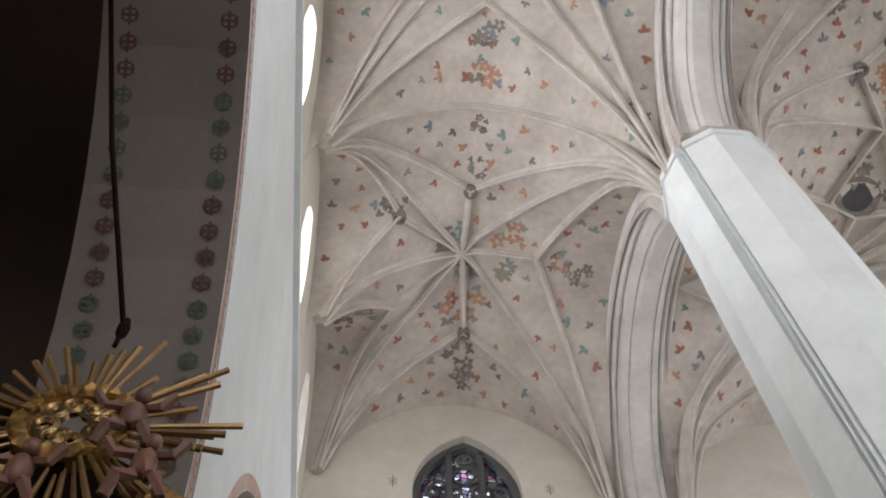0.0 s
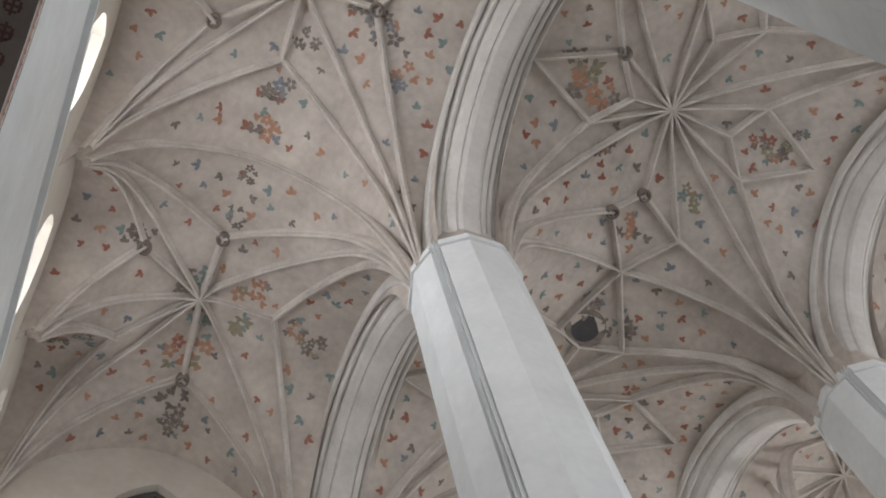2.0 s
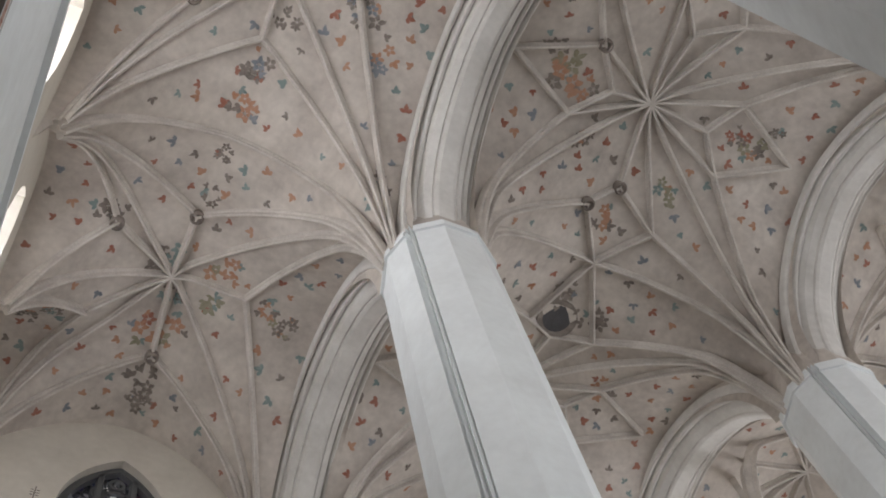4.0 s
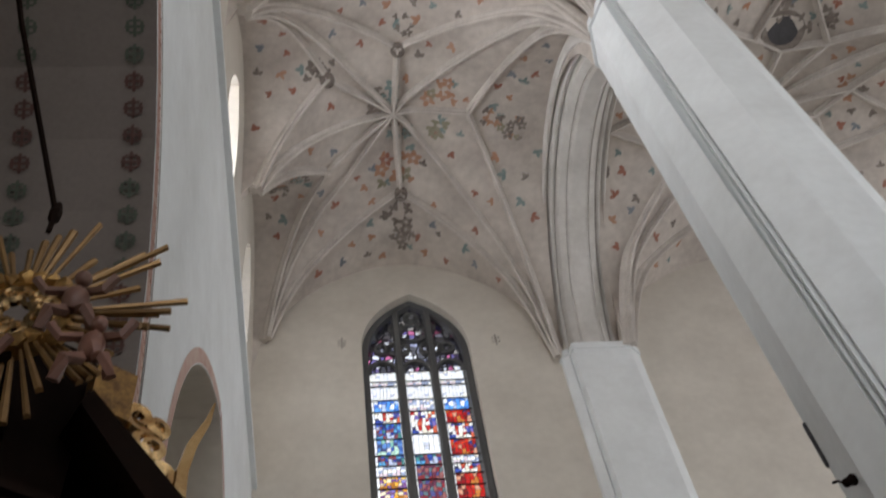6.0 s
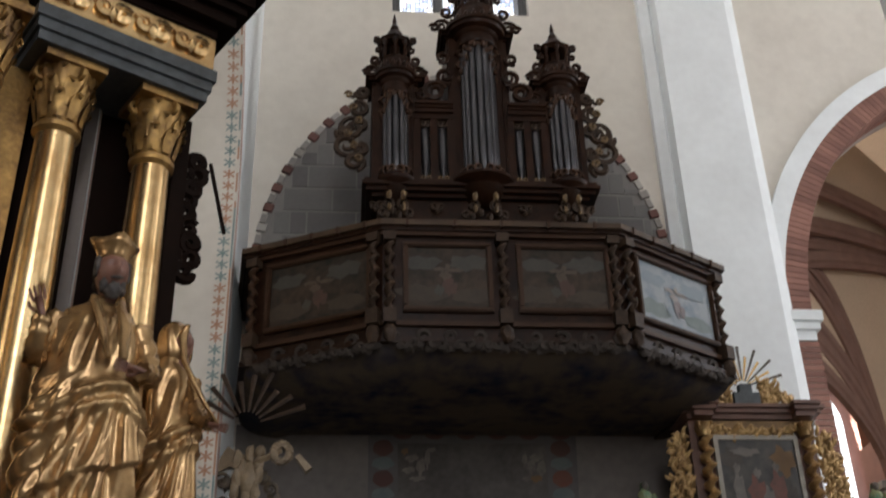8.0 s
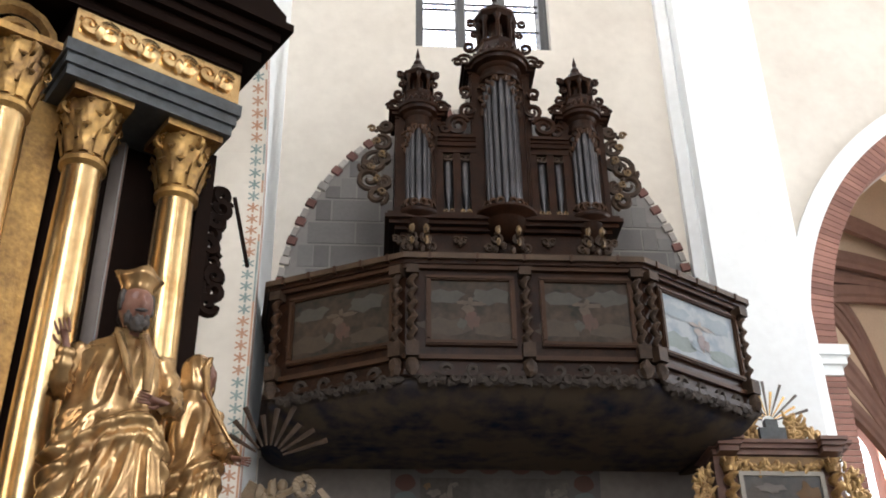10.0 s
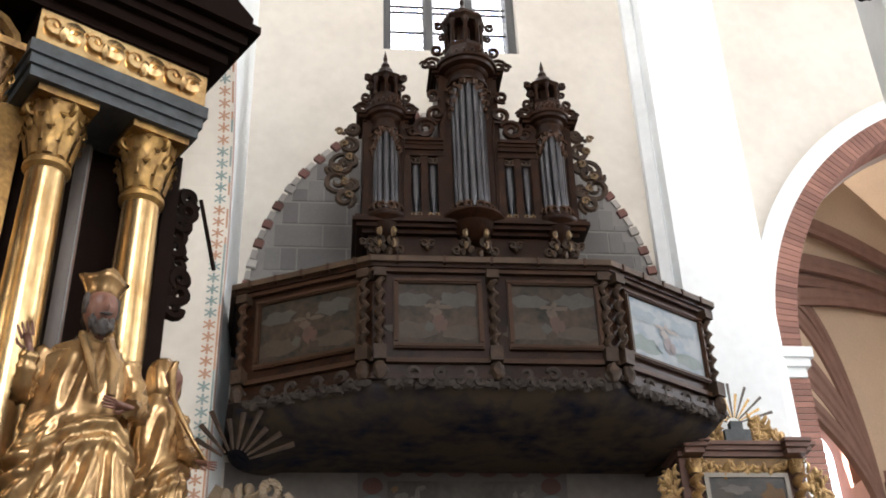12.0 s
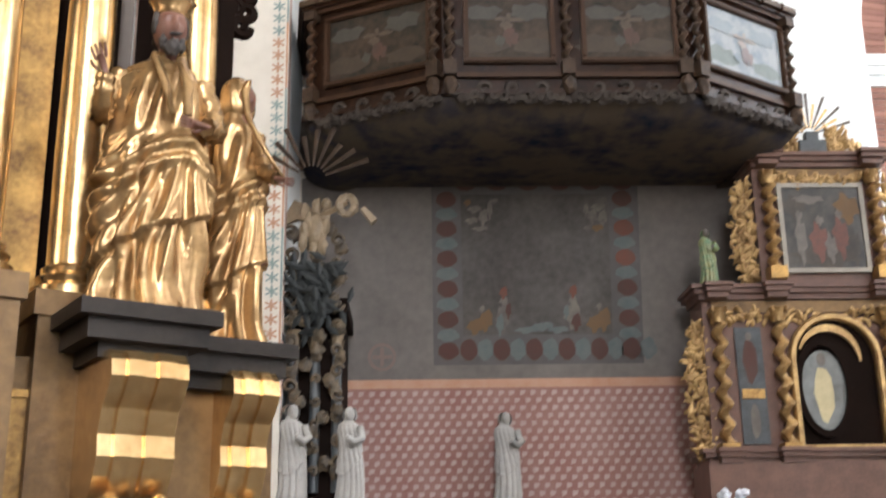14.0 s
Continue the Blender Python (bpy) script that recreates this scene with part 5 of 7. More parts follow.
    lathe(lan, [(0.25 * k, zl), (0.25 * k, zl + 0.04 * h), (0.215 * k, zl + 0.07 * h), (0.205 * k, zl + (z2 - 0.03) * h), (0.22 * k, zl + z2 * h), (0.07 * k, zl + (z2 + 0.01) * h), (0.07 * k, zl + z3 * h), (0.2 * k, zl + (z3 + 0.01) * h), (0.235 * k, zl + (z3 + 0.05) * h)] +
          ([(0.15 * k, zl + 0.58 * h), (0.12 * k, zl + 0.64 * h), (0.10 * k, zl + 0.69 * h), (0.045 * k, zl + 0.73 * h), (0.06 * k, zl + 0.77 * h), (0.025 * k, zl + 0.84 * h), (0.03 * k, zl + 0.88 * h), (0.004, tip)]
           if npipes < 7 else [(0.225 * k, zl + 0.64 * h), (0.12 * k, zl + 0.66 * h), (0.05 * k, zl + 0.72 * h), (0.07 * k, zl + 0.78 * h), (0.02 * k, zl + 0.86 * h), (0.03 * k, zl + 0.9 * h), (0.004, tip)]), 8, tt)
    part("lantern", lan, OAK, organ)
    for i in range(8):
        a = i * math.pi / 4
        cb = bmesh.new()
        lathe(cb, [(0.030 * k, zl + z2 * h), (0.022 * k, zl + (z2 + 0.04) * h), (0.026 * k, zl + (z2 + z3) / 2 * h), (0.020 * k, zl + (z3 - 0.06) * h), (0.045 * k, zl + (z3 + 0.01) * h)], 6, Matrix.Translation((cx + 0.18 * k * math.cos(a), yc + 0.18 * k * math.sin(a), 0)))
        part("baluster", cb, OAK, organ, smooth=True)
    for q in range(10):
        a = math.pi * (1.0 + (q + 0.5) / 10)
        cr = bmesh.new()
        blob(cr, (cx + r * 1.45 * math.cos(a), YO + 0.1 + r * 1.45 * math.sin(a), zl + 0.04), 0.035, (1, 1, 1.8), 0.5, 1, q)
        part("crest_leaf", cr, OAK, organ)
    for s in (-1, 1):
        for du, dz, sr, st, a0 in ((1.75, 0.06, 0.09 * k, 0.024, 0.5), (2.2, 0.05, 0.05 * k, 0.018, 0.2), (1.42, 0.52 * h, 0.05 * k, 0.018, 0.8), (1.5, 0.22 * h, 0.07 * k, 0.02, 3.0), (1.25, 0.38 * h, 0.05, 0.016, 2.0)):
            cv = bmesh.new()
            scroll(cv, (cx + s * r * du, YO + 0.07, zl + dz), sr, 1.4, st, Vector((s, 0, 0)), Vector((0, 0, 1)), a0)
            part("crest_scroll", cv, OAK, organ, "pierced carved cresting", smooth=True)


tower(0.51, 0.165, 8.62, 9.86, 11.27, 5)
tower(2.58, 0.165, 8.62, 9.86, 11.2, 5)
tower(1.555, 0.245, 8.62, 10.62, 12.33, 7)
for cxo, s in ((0.94, 1), (2.15, -1)):
    cv = bmesh.new()
    scroll(cv, (cxo + 0.06 * s, YO + 0.02, 9.92), 0.15, 1.6, 0.032, Vector((s, 0, 0)), Vector((0, 0, 1)), 0.4)
    scroll(cv, (cxo - 0.1 * s, YO + 0.02, 9.86), 0.09, 1.4, 0.024, Vector((-s, 0, 0)), Vector((0, 0, 1)), 0.4)
    scroll(cv, (cxo + 0.2 * s, YO + 0.02, 10.16), 0.12, 1.5, 0.026, Vector((-s, 0, 0)), Vector((0, 0, 1)), 4.2)
    scroll(cv, (cxo + 0.16 * s, YO + 0.02, 10.45), 0.09, 1.4, 0.022, Vector((s, 0, 0)), Vector((0, 0, 1)), 4.2)
    part("carved_wing", cv, OAK, organ, "pierced scrollwork between towers", smooth=True)
for x, s in ((0.12, -1), (2.93, 1)):
    cv = bmesh.new()
    for k, (u, z, r) in enumerate(((0.02, 10.0, 0.09), (0.06, 9.75, 0.12), (0.14, 9.45, 0.17), (0.2, 9.2, 0.17), (0.1, 8.95, 0.13), (0.04, 9.5, 0.1), (0.24, 9.38, 0.1), (0.03, 9.15, 0.09))):
        scroll(cv, (x + s * u, YO + 0.2, z), r, 1.5, 0.03, Vector((s, 0, 0)), Vector((0, 0, 1)), k * 1.1, 1 if k % 2 else -1)
    for k in range(7):
        blob(cv, (x + s * (0.03 + 0.05 * (k % 4)), YO + 0.17, 8.95 + 0.16 * k), 0.035, (1, 0.7, 1), 0.3, 1, k)
    for k in range(6):
        gl = bmesh.new()
        scroll(gl, (x + s * (0.05 + 0.07 * (k % 3)), YO + 0.15, 8.98 + 0.19 * k), 0.05, 1.2, 0.017, Vector((s, 0, 0)), Vector((0, 0, 1)), k * 1.3)
        part("gilt_leaf", gl, GILTWORN, organ, "gilded leaf on the carved wing", smooth=True)
    part("carved_wing", cv, CARVED, organ, "carved acanthus side wing with gilt traces", smooth=True)
for x in (1.0, 2.05, 0.28, 2.8):
    cv = bmesh.new()
    for s in (-1, 1):
        scroll(cv, (x + s * 0.04, YO + 0.06, 8.26), 0.05, 1.3, 0.016, Vector((s, 0, 0)), Vector((0, 0, 1)), 0.6)
    blob(cv, (x, YO + 0.06, 8.2), 0.03, (1, 0.8, 1), 0.3, 1)
    part("base_carving", cv, CARVED, organ, smooth=True)

# ---- painted arch borders on the side wall ----
arch_paint = thing("arch_painting", "faded red and green crosses painted round the arches", "wall painting")


def soffit_point(cy, r, spring, d, a, up=0.016):
    """A point on the round arch's soffit, d behind the wall face, at angle a from the springing."""
    return Vector((-1.3 - d, cy + (r - up) * math.cos(a), spring + (r - up) * math.sin(a)))


bm = bmesh.new()
for i in range(32):
    for col, d in ((0, 0.17), (1, 0.98)):
        a = 0.02 + i * 0.049
        for du, dv, w, h in ((0, 0, 0.012, 0.085), (0, 0, 0.075, 0.012), (0.055, 0, 0.012, 0.045), (-0.055, 0, 0.012, 0.045), (0, 0.05, 0.045, 0.010), (0, -0.05, 0.045, 0.010)):
            q = []
            for su, sv in ((-1, -1), (1, -1), (1, 1), (-1, 1)):
                q.append(bm.verts.new(soffit_point(0.08, 4.61, 6.5, d + du + su * w, a + (dv + sv * h) / 4.6)))
            f = bm.faces.new(q)
            f.material_index = 0 if (i // 4) % 2 else 1
part("soffit_pattern", bm, [DULLRED, mat("dull_green_paint", (0.085, 0.10, 0.075), 0.95, scale=6)], arch_paint)["kind"] = "stuff"
bm = bmesh.new()
rows = []
for i in range(61):
    a = -0.6 + i * 0.036 if i else 0
    a = max(0.0, (i - 12) * 0.036)
    z_low = 6.5 - max(0, 12 - i) * 0.5
    p = lambda r: (0.08 + r * math.cos(a), z_low + r * math.sin(a))
    rows.append([bm.verts.new((-1.296, *p(4.63))), bm.verts.new((-1.296, *p(4.78)))])
for (a, b), (c, d) in zip(rows, rows[1:]):
    bm.faces.new((a, b, d, c))
part("border_band", bm, PINK, arch_paint)
bm = bmesh.new()
for i in range(70):
    a = i * 0.0225
    for k in (-1, 1):
        q = []
        for u, v in ((0, -0.03), (0.055, 0.0), (0.06, 0.02), (0.0, -0.005)):
            r, aa = 4.705 + k * u, a + v / 4.6
            q.append(bm.verts.new((-1.292, 0.08 + r * math.cos(aa), 6.5 + r * math.sin(aa))))
        bm.faces.new(q)
part("border_leaves", bm, RED, arch_paint)["kind"] = "stuff"
bm = bmesh.new()
for r0, r1 in ((4.79, 4.83),):
    rows = []
    for i in range(61):
        a = i * 0.03
        rows.append([bm.verts.new((-1.29, 0.08 + r * math.cos(a), 6.5 + r * math.sin(a))) for r in (r0, r1)])
    for (a, b), (c, d) in zip(rows, rows[1:]):
        bm.faces.new((a, b, d, c))
part("border_line", bm, UMBER, arch_paint)
# flower stems on the pale far reveal of the second arch
R2 = (2.45 ** 2 + 3.4 ** 2) / 4.9


def reveal_point(d, s, o=0.006):
    """A point on the far reveal: d behind the wall face, s metres up from z = 3.4, with the arch's curve followed; and the way up."""
    if s < 4.6:
        return Vector((-1.3 - d, 10.75 - o, 3.4 + s)), Vector((0, 0, 1))
    a = (s - 4.6) / R2
    return Vector((-1.3 - d, 8.3 + (R2 - o) * math.cos(a) - (R2 - 2.45), 8.0 + (R2 - o) * math.sin(a))), Vector((0, -math.sin(a), math.cos(a)))


bm = bmesh.new()
for d in (0.11, 0.72):
    for i in range(52):
        c, up = reveal_point(d, 0.15 + i * 0.145)
        idx = 0 if (i // 5) % 2 == 0 else 1
        side = Vector((1, 0, 0))
        out = Vector((0, -1, 0))
        for k in range(3):
            a = k * 1.047 + 0.52
            l, w = (0.072, 0.010) if k != 1 else (0.062, 0.012)
            u0, v0 = l * math.cos(a), l * math.sin(a)
            u1, v1 = -w * math.sin(a), w * math.cos(a)
            f = bm.faces.new([bm.verts.new(c + out * 0.001 * k + side * u + up * v) for u, v in ((-u0 - u1, -v0 - v1), (u0 - u1, v0 - v1), (u0 + u1, v0 + v1), (-u0 + u1, -v0 + v1))])
            f.material_index = idx
        bm.faces.new([bm.verts.new(c + out * 0.004 + side * 0.022 * math.cos(q) + up * 0.022 * math.sin(q)) for q in (0, 0.9, 1.8, 2.7, 3.6, 4.5, 5.4)]).material_index = idx
part("flower_pattern", bm, [ORANGE, TEAL], arch_paint)["kind"] = "stuff"
bm = bmesh.new()
rows = []
for i in range(50):
    row = []
    for d in (0.006, 0.028):
        c, up = reveal_point(d, i * 0.155, 0.004)
        row.append(bm.verts.new(c))
    rows.append(row)
for (a, b), (c, d) in zip(rows, rows[1:]):
    bm.faces.new((a, b, d, c)).material_index = (len(bm.faces) // 5) % 2
part("border_band", bm, [ORANGE, TEAL], arch_paint)
bm = bmesh.new()
r2 = (2.45 ** 2 + 3.4 ** 2) / 4.9
for sgn in (-1, 1):
    rows = []
    for i in range(31):
        a = i / 30 * math.acos((r2 - 2.45) / r2)
        rows.append([bm.verts.new((-1.296, 8.3 + sgn * (r * math.cos(a) - (r2 - 2.45)), 8.0 + r * math.sin(a))) for r in (r2 + 0.01, r2 + 0.16)])
    for (a, b), (c, d) in zip(rows, rows[1:]):
        bm.faces.new((a, b, d, c) if sgn > 0 else (a, c, d, b))
    q = [(-1.296, 8.3 + sgn * 2.46, 8.0), (-1.296, 8.3 + sgn * 2.61, 8.0), (-1.296, 8.3 + sgn * 2.61, 2.0), (-1.296, 8.3 + sgn * 2.46, 2.0)]
    bm.faces.new([bm.verts.new(v) for v in (q if sgn > 0 else q[::-1])])
part("border_band", bm, PINK, arch_paint)

# ---- gilded side altar ----
FLESH = mat("painted_flesh", (0.24, 0.115, 0.08), 0.42, second=(0.13, 0.06, 0.042), scale=8)
ROBE = mat("gilded_robe", (0.56, 0.36, 0.165), 0.25, 0.66, second=(0.21, 0.11, 0.045), scale=7, fine=34, amount=0.45, bump=0.25, spec=0.5)
RAYGOLD = mat("dull_gilded_rays", (0.36, 0.22, 0.09), 0.38, 0.5, second=(0.18, 0.10, 0.045), scale=7)
DULLWHITE = mat("dull_white_painted_wood", (0.42, 0.40, 0.37), 0.7, scale=5)
LEDGE = mat("dark_brown_ledge", (0.035, 0.026, 0.02), 0.45, second=(0.015, 0.011, 0.009), scale=6, fine=40, amount=0.5, spec=0.25)
SLATE = mat("blue_grey_marbled_wood", (0.085, 0.095, 0.10), 0.32, second=(0.04, 0.042, 0.043), scale=8, fine=30, amount=0.5)
BROWNGILT = mat("brown_worn_gilding", (0.22, 0.13, 0.055), 0.42, 0.45, second=(0.10, 0.058, 0.028), scale=3, fine=24, amount=0.5, bump=0.3)
WORNGILT = mat("pale_worn_gilding", (0.56, 0.37, 0.16), 0.36, 0.62, second=(0.20, 0.11, 0.05), scale=9, fine=50, amount=0.5, bump=0.3)
ALT = Matrix(((0.839, -0.545, 0, -1.42), (0.545, 0.839, 0, 4.40), (0, 0, 1, 0), (0, 0, 0, 1)))
altar = thing("side_altar", "tall gilded baroque side altar with paired columns and dark entablature", "altar")
AU = (ALT.to_3x3() @ Vector((1, 0, 0)))
AV = (ALT.to_3x3() @ Vector((0, 1, 0)))


def acanthus(bm, c, r, h, rows_=2, n=8):
    """Leaves round a bell, for a gilded capital."""
    lathe(bm, [(r * 0.95, 0), (r * 0.98, h * 0.6), (r * 1.2, h * 0.9), (r * 1.3, h)], 14, Matrix.Translation(c))
    for j in range(rows_):
        for i in range(n):
            a = (i + 0.5 * j) * 2 * math.pi / n
            d = Vector((math.cos(a), math.sin(a), 0))
            t = Vector((-d.y, d.x, 0))
            z0 = h * 0.03 + j * h * (0.76 / rows_)
            pts = [Vector(c) + d * (r * q) + Vector((0, 0, z0 + hh * h)) for q, hh in ((1.0, 0), (1.12, 0.18), (1.22, 0.34), (1.42, 0.45), (1.5, 0.40), (1.44, 0.35))]
            sweep(bm, pts, [(-0.26 * r, 0), (0, 0.09 * r), (0.26 * r, 0), (0, -0.09 * r)], up=t.cross(d), scale=[1, 1.2, 1.15, 0.9, 0.6, 0.3])
    for i in range(4):
        a = i * math.pi / 2 + 0.785
        d = Vector((math.cos(a), math.sin(a), 0))
        scroll(bm, Vector(c) + d * (r * 1.35) + Vector((0, 0, h * 0.88)), r * 0.42, 1.5, r * 0.1, d, Vector((0, 0, 1)), 1.2)


def altar_column(u, v):
    c = ALT @ Vector((u, v, 0))
    col = bmesh.new()
    lathe(col, [(0.105, 2.78), (0.108, 3.3), (0.103, 3.9), (0.092, 4.62)], 24, Matrix.Translation((c.x, c.y, 0)))
    ob = part("column", col, GOLD, altar, "burnished gilded column shaft", smooth=True)
    b = bmesh.new()
    lathe(b, [(0.16, 2.66), (0.16, 2.70), (0.135, 2.72), (0.145, 2.745), (0.12, 2.765), (0.125, 2.785), (0.107, 2.80)], 20, Matrix.Translation((c.x, c.y, 0)))
    part("base", b, GOLD, ob, smooth=True)
    b = bmesh.new()
    lathe(b, [(0.094, 4.60), (0.112, 4.62), (0.112, 4.645), (0.094, 4.66)], 20, Matrix.Translation((c.x, c.y, 0)))
    acanthus(b, (c.x, c.y, 4.66), 0.102, 0.30, 3, 9)
    part("capital", b, OLDGOLD, ob, "carved gilded leaf capital", smooth=True)
    b = bmesh.new()
    box(b, u - 0.15, u + 0.15, v - 0.15, v + 0.15, 4.96, 5.0, ALT)
    part("abacus", b, OLDGOLD, ob)
    b = bmesh.new()
    box(b, u - 0.18, u + 0.18, v - 0.18, v + 0.2, 2.56, 2.66, ALT)
    box(b, u - 0.16, u + 0.16, v - 0.16, v + 0.2, 1.4, 2.56, ALT)
    part("pedestal", b, BROWNGILT, ob, "brown gilded pedestal")


altar_column(0.02, 0.0)
altar_column(0.50, 0.0)
altar_column(-0.42, -0.22)
part("back_panel", boxed(-1.5, 0.62, 0.22, 0.34, 0, 5.0, ALT), BLACKWOOD, altar)
part("pilaster", boxed(-0.25, -0.10, 0.10, 0.22, 2.6, 5.0, ALT), OLDGOLD, altar)
part("pilaster", boxed(0.62, 0.70, 0.02, 0.3, 2.6, 5.0, ALT), BLACKWOOD, altar)
bm = bmesh.new()
for z0, z1, o in ((5.0, 5.06, 0.02), (5.06, 5.12, 0.035), (5.12, 5.19, 0.05)):
    box(bm, -0.17 - o, 0.66 + o, -0.16 - o, 0.3, z0, z1, ALT)
part("architrave", bm, SLATE, altar, "blue-grey marbled architrave")
part("frieze", boxed(-0.2, 0.69, -0.19, 0.3, 5.19, 5.40, ALT), BLACKWOOD, altar)
bm = bmesh.new()
for i in range(4):
    u = -0.08 + i * 0.21
    for s in (-1, 1):
        scroll(bm, ALT @ Vector((u + s * 0.05, -0.205, 5.30)), 0.055, 1.4, 0.02, AU * s, Vector((0, 0, 1)), 0.6)
    blob(bm, ALT @ Vector((u, -0.21, 5.28)), 0.035, (1, 1, 1.4), 0.3, 1, i)
box(bm, -0.2, 0.69, -0.2, -0.19, 5.20, 5.39, ALT)
part("frieze_ornament", bm, GOLD, altar, "gilded leaf frieze", smooth=True)
bm = bmesh.new()
for z0, z1, o in ((5.40, 5.46, 0.03), (5.46, 5.53, 0.10), (5.53, 5.58, 0.14), (5.58, 5.65, 0.17), (5.65, 5.70, 0.22)):
    box(bm, -1.7, 0.66 + o, -0.18 - o, 0.42, z0, z1, ALT)
part("cornice", bm, BLACKWOOD, altar, "dark stepped cornice")
bm = bmesh.new()
for k in range(2):
    prism(bm, [(0.86 - 0.1 * k, 5.71), (0.86 - 0.1 * k, 5.80), (0.42, 6.15 + 0.15 * k), (-0.15, 6.65 + 0.1 * k), (-0.20, 6.5), (0.3, 5.95), (0.6, 5.71)], -0.34 + 0.1 * k, 0.3, lambda u, v, w: ALT @ Vector((u, w, v)))
bmesh.ops.recalc_face_normals(bm, faces=bm.faces)
part("broken_pediment", bm, BLACKWOOD, altar, "dark curved broken pediment")
part("attic", boxed(-1.7, -0.1, -0.05, 0.3, 5.7, 7.3, ALT), BLACKWOOD, altar)
part("attic_block", boxed(-0.12, 0.13, -0.2, 0.2, 6.68, 7.1, ALT), OLDGOLD, altar, "gilded block on the pediment")
bm = bmesh.new()
for k, (u, z, r) in enumerate(((0.22, 6.85, 0.12), (0.32, 6.65, 0.12), (0.4, 6.45, 0.1), (0.46, 6.3, 0.08), (0.26, 6.55, 0.08), (0.34, 6.82, 0.07))):
    scroll(bm, ALT @ Vector((u, -0.1, z)), r, 1.5, 0.03, AU, Vector((0, 0, 1)), k, 1 if k % 2 else -1)
part("scroll_ornament", bm, GOLD, altar, "gilded leaf scrolls on the pediment", smooth=True)
bm = bmesh.new()
pts = [ALT @ Vector((u, -0.15, z)) for u, z in ((0.56, 6.05), (0.52, 6.3), (0.52, 6.5), (0.56, 6.75), (0.64, 7.0), (0.68, 7.22))]
sweep(bm, pts, [(-0.035, -0.02), (0.035, -0.02), (0.035, 0.02), (-0.035, 0.02)], up=AV, scale=[1.2, 1.1, 1, 0.9, 0.6, 0.15])
part("finial", bm, GOLD, altar, "long pointed gilded finial")
bm = bmesh.new()
for k, (u, z, r) in enumerate(((-0.45, 5.15, 0.2), (-0.42, 4.8, 0.16), (-0.5, 4.55, 0.12))):
    scroll(bm, ALT @ Vector((u, -0.1, z)), r, 1.6, 0.035, AU, Vector((0, 0, 1)), k * 1.4)
part("volute", bm, OLDGOLD, altar, "gilded volutes beside the columns", smooth=True)
bm = bmesh.new()
for k in range(9):
    scroll(bm, ALT @ Vector((0.74 + 0.03 * math.sin(k), 0.05, 4.14 + k * 0.08)), 0.06, 1.3, 0.022, AU, Vector((0, 0, 1)), k * 2.3, 1 if k % 2 else -1)
sweep(bm, [ALT @ Vector((0.86, 0.1, 4.84)), ALT @ Vector((0.97, 0.1, 4.45))], [(-0.008, -0.008), (0.008, -0.008), (0.008, 0.008), (-0.008, 0.008)])
part("side_carving", bm, BLACKWOOD, altar, "black pierced carving at the altar's edge", smooth=True)
# bracket ledge under the statues
bm = bmesh.new()
for z0, z1, o in ((2.36, 2.42, -0.06), (2.42, 2.50, 0.0), (2.50, 2.56, 0.04)):
    box(bm, -0.05 - o, 0.42 + o, -0.52 - o, 0.1, z0, z1, ALT)
    box(bm, 0.42, 0.86 + o, -0.30 - o, 0.1, z0 - 0.05, z1 - 0.05, ALT)
part("bracket_ledge", bm, LEDGE, altar, "dark stepped ledge")
for u, v, s in ((0.18, -0.46, 1.0), (0.70, -0.26, 0.7)):
    bm = bmesh.new()
    for k in range(5):
        du, wd = (k - 2) * 0.058 * s, 0.031 * s
        out = 0.02 if k % 2 else 0.0
        side = [(0.3, 2.38), (-0.06 - out, 2.38), (-0.10 - out, 2.34), (-0.11 - out, 2.28), (-0.07 - out, 2.22), (-0.02 - out, 2.17), (0.01 - out, 2.08), (0.0 - out, 2.0), (0.03 - out, 1.93), (0.07 - out, 1.86), (0.3, 1.86)]
        lobe = bmesh.new()
        prism(lobe, [(v + q, z) for q, z in side], u + du - wd, u + du + wd, lambda q, z, w: ALT @ Vector((w, q, z)))
        bmesh.ops.recalc_face_normals(lobe, faces=lobe.faces)
        part("console_lobe", lobe, GOLD, altar, "gilded scroll console")
    for k in range(3):
        blob(bm, ALT @ Vector((u + (k - 1) * 0.1 * s, v, 1.82 - 0.03 * (k % 2))), 0.05 * s, (1, 1, 1.1), 0.3, 2, k)
    part("console_drop", bm, GOLD, altar, "gilded carved drops", smooth=True)
bm = bmesh.new()
box(bm, -0.5, 0.9, -0.1, 0.25, 0.0, 2.4, ALT)
part("pedestal_block", bm, BROWNGILT, altar, "brown gilded pedestal block")
for u0, u1, v in ((-0.3, 0.02, -0.11), (0.34, 0.62, -0.11)):
    bm = bmesh.new()
    for x0, x1, z0, z1 in ((u0, u1, 2.24, 2.27), (u0, u1, 1.2, 1.23), (u0, u0 + 0.03, 1.2, 2.27), (u1 - 0.03, u1, 1.2, 2.27)):
        box(bm, x0, x1, v - 0.02, v, z0, z1, ALT)
    part("panel_moulding", bm, OLDGOLD, altar)
    part("panel", boxed(u0 + 0.03, u1 - 0.03, v - 0.006, v, 1.23, 2.24, ALT), OLDGOLD, altar)


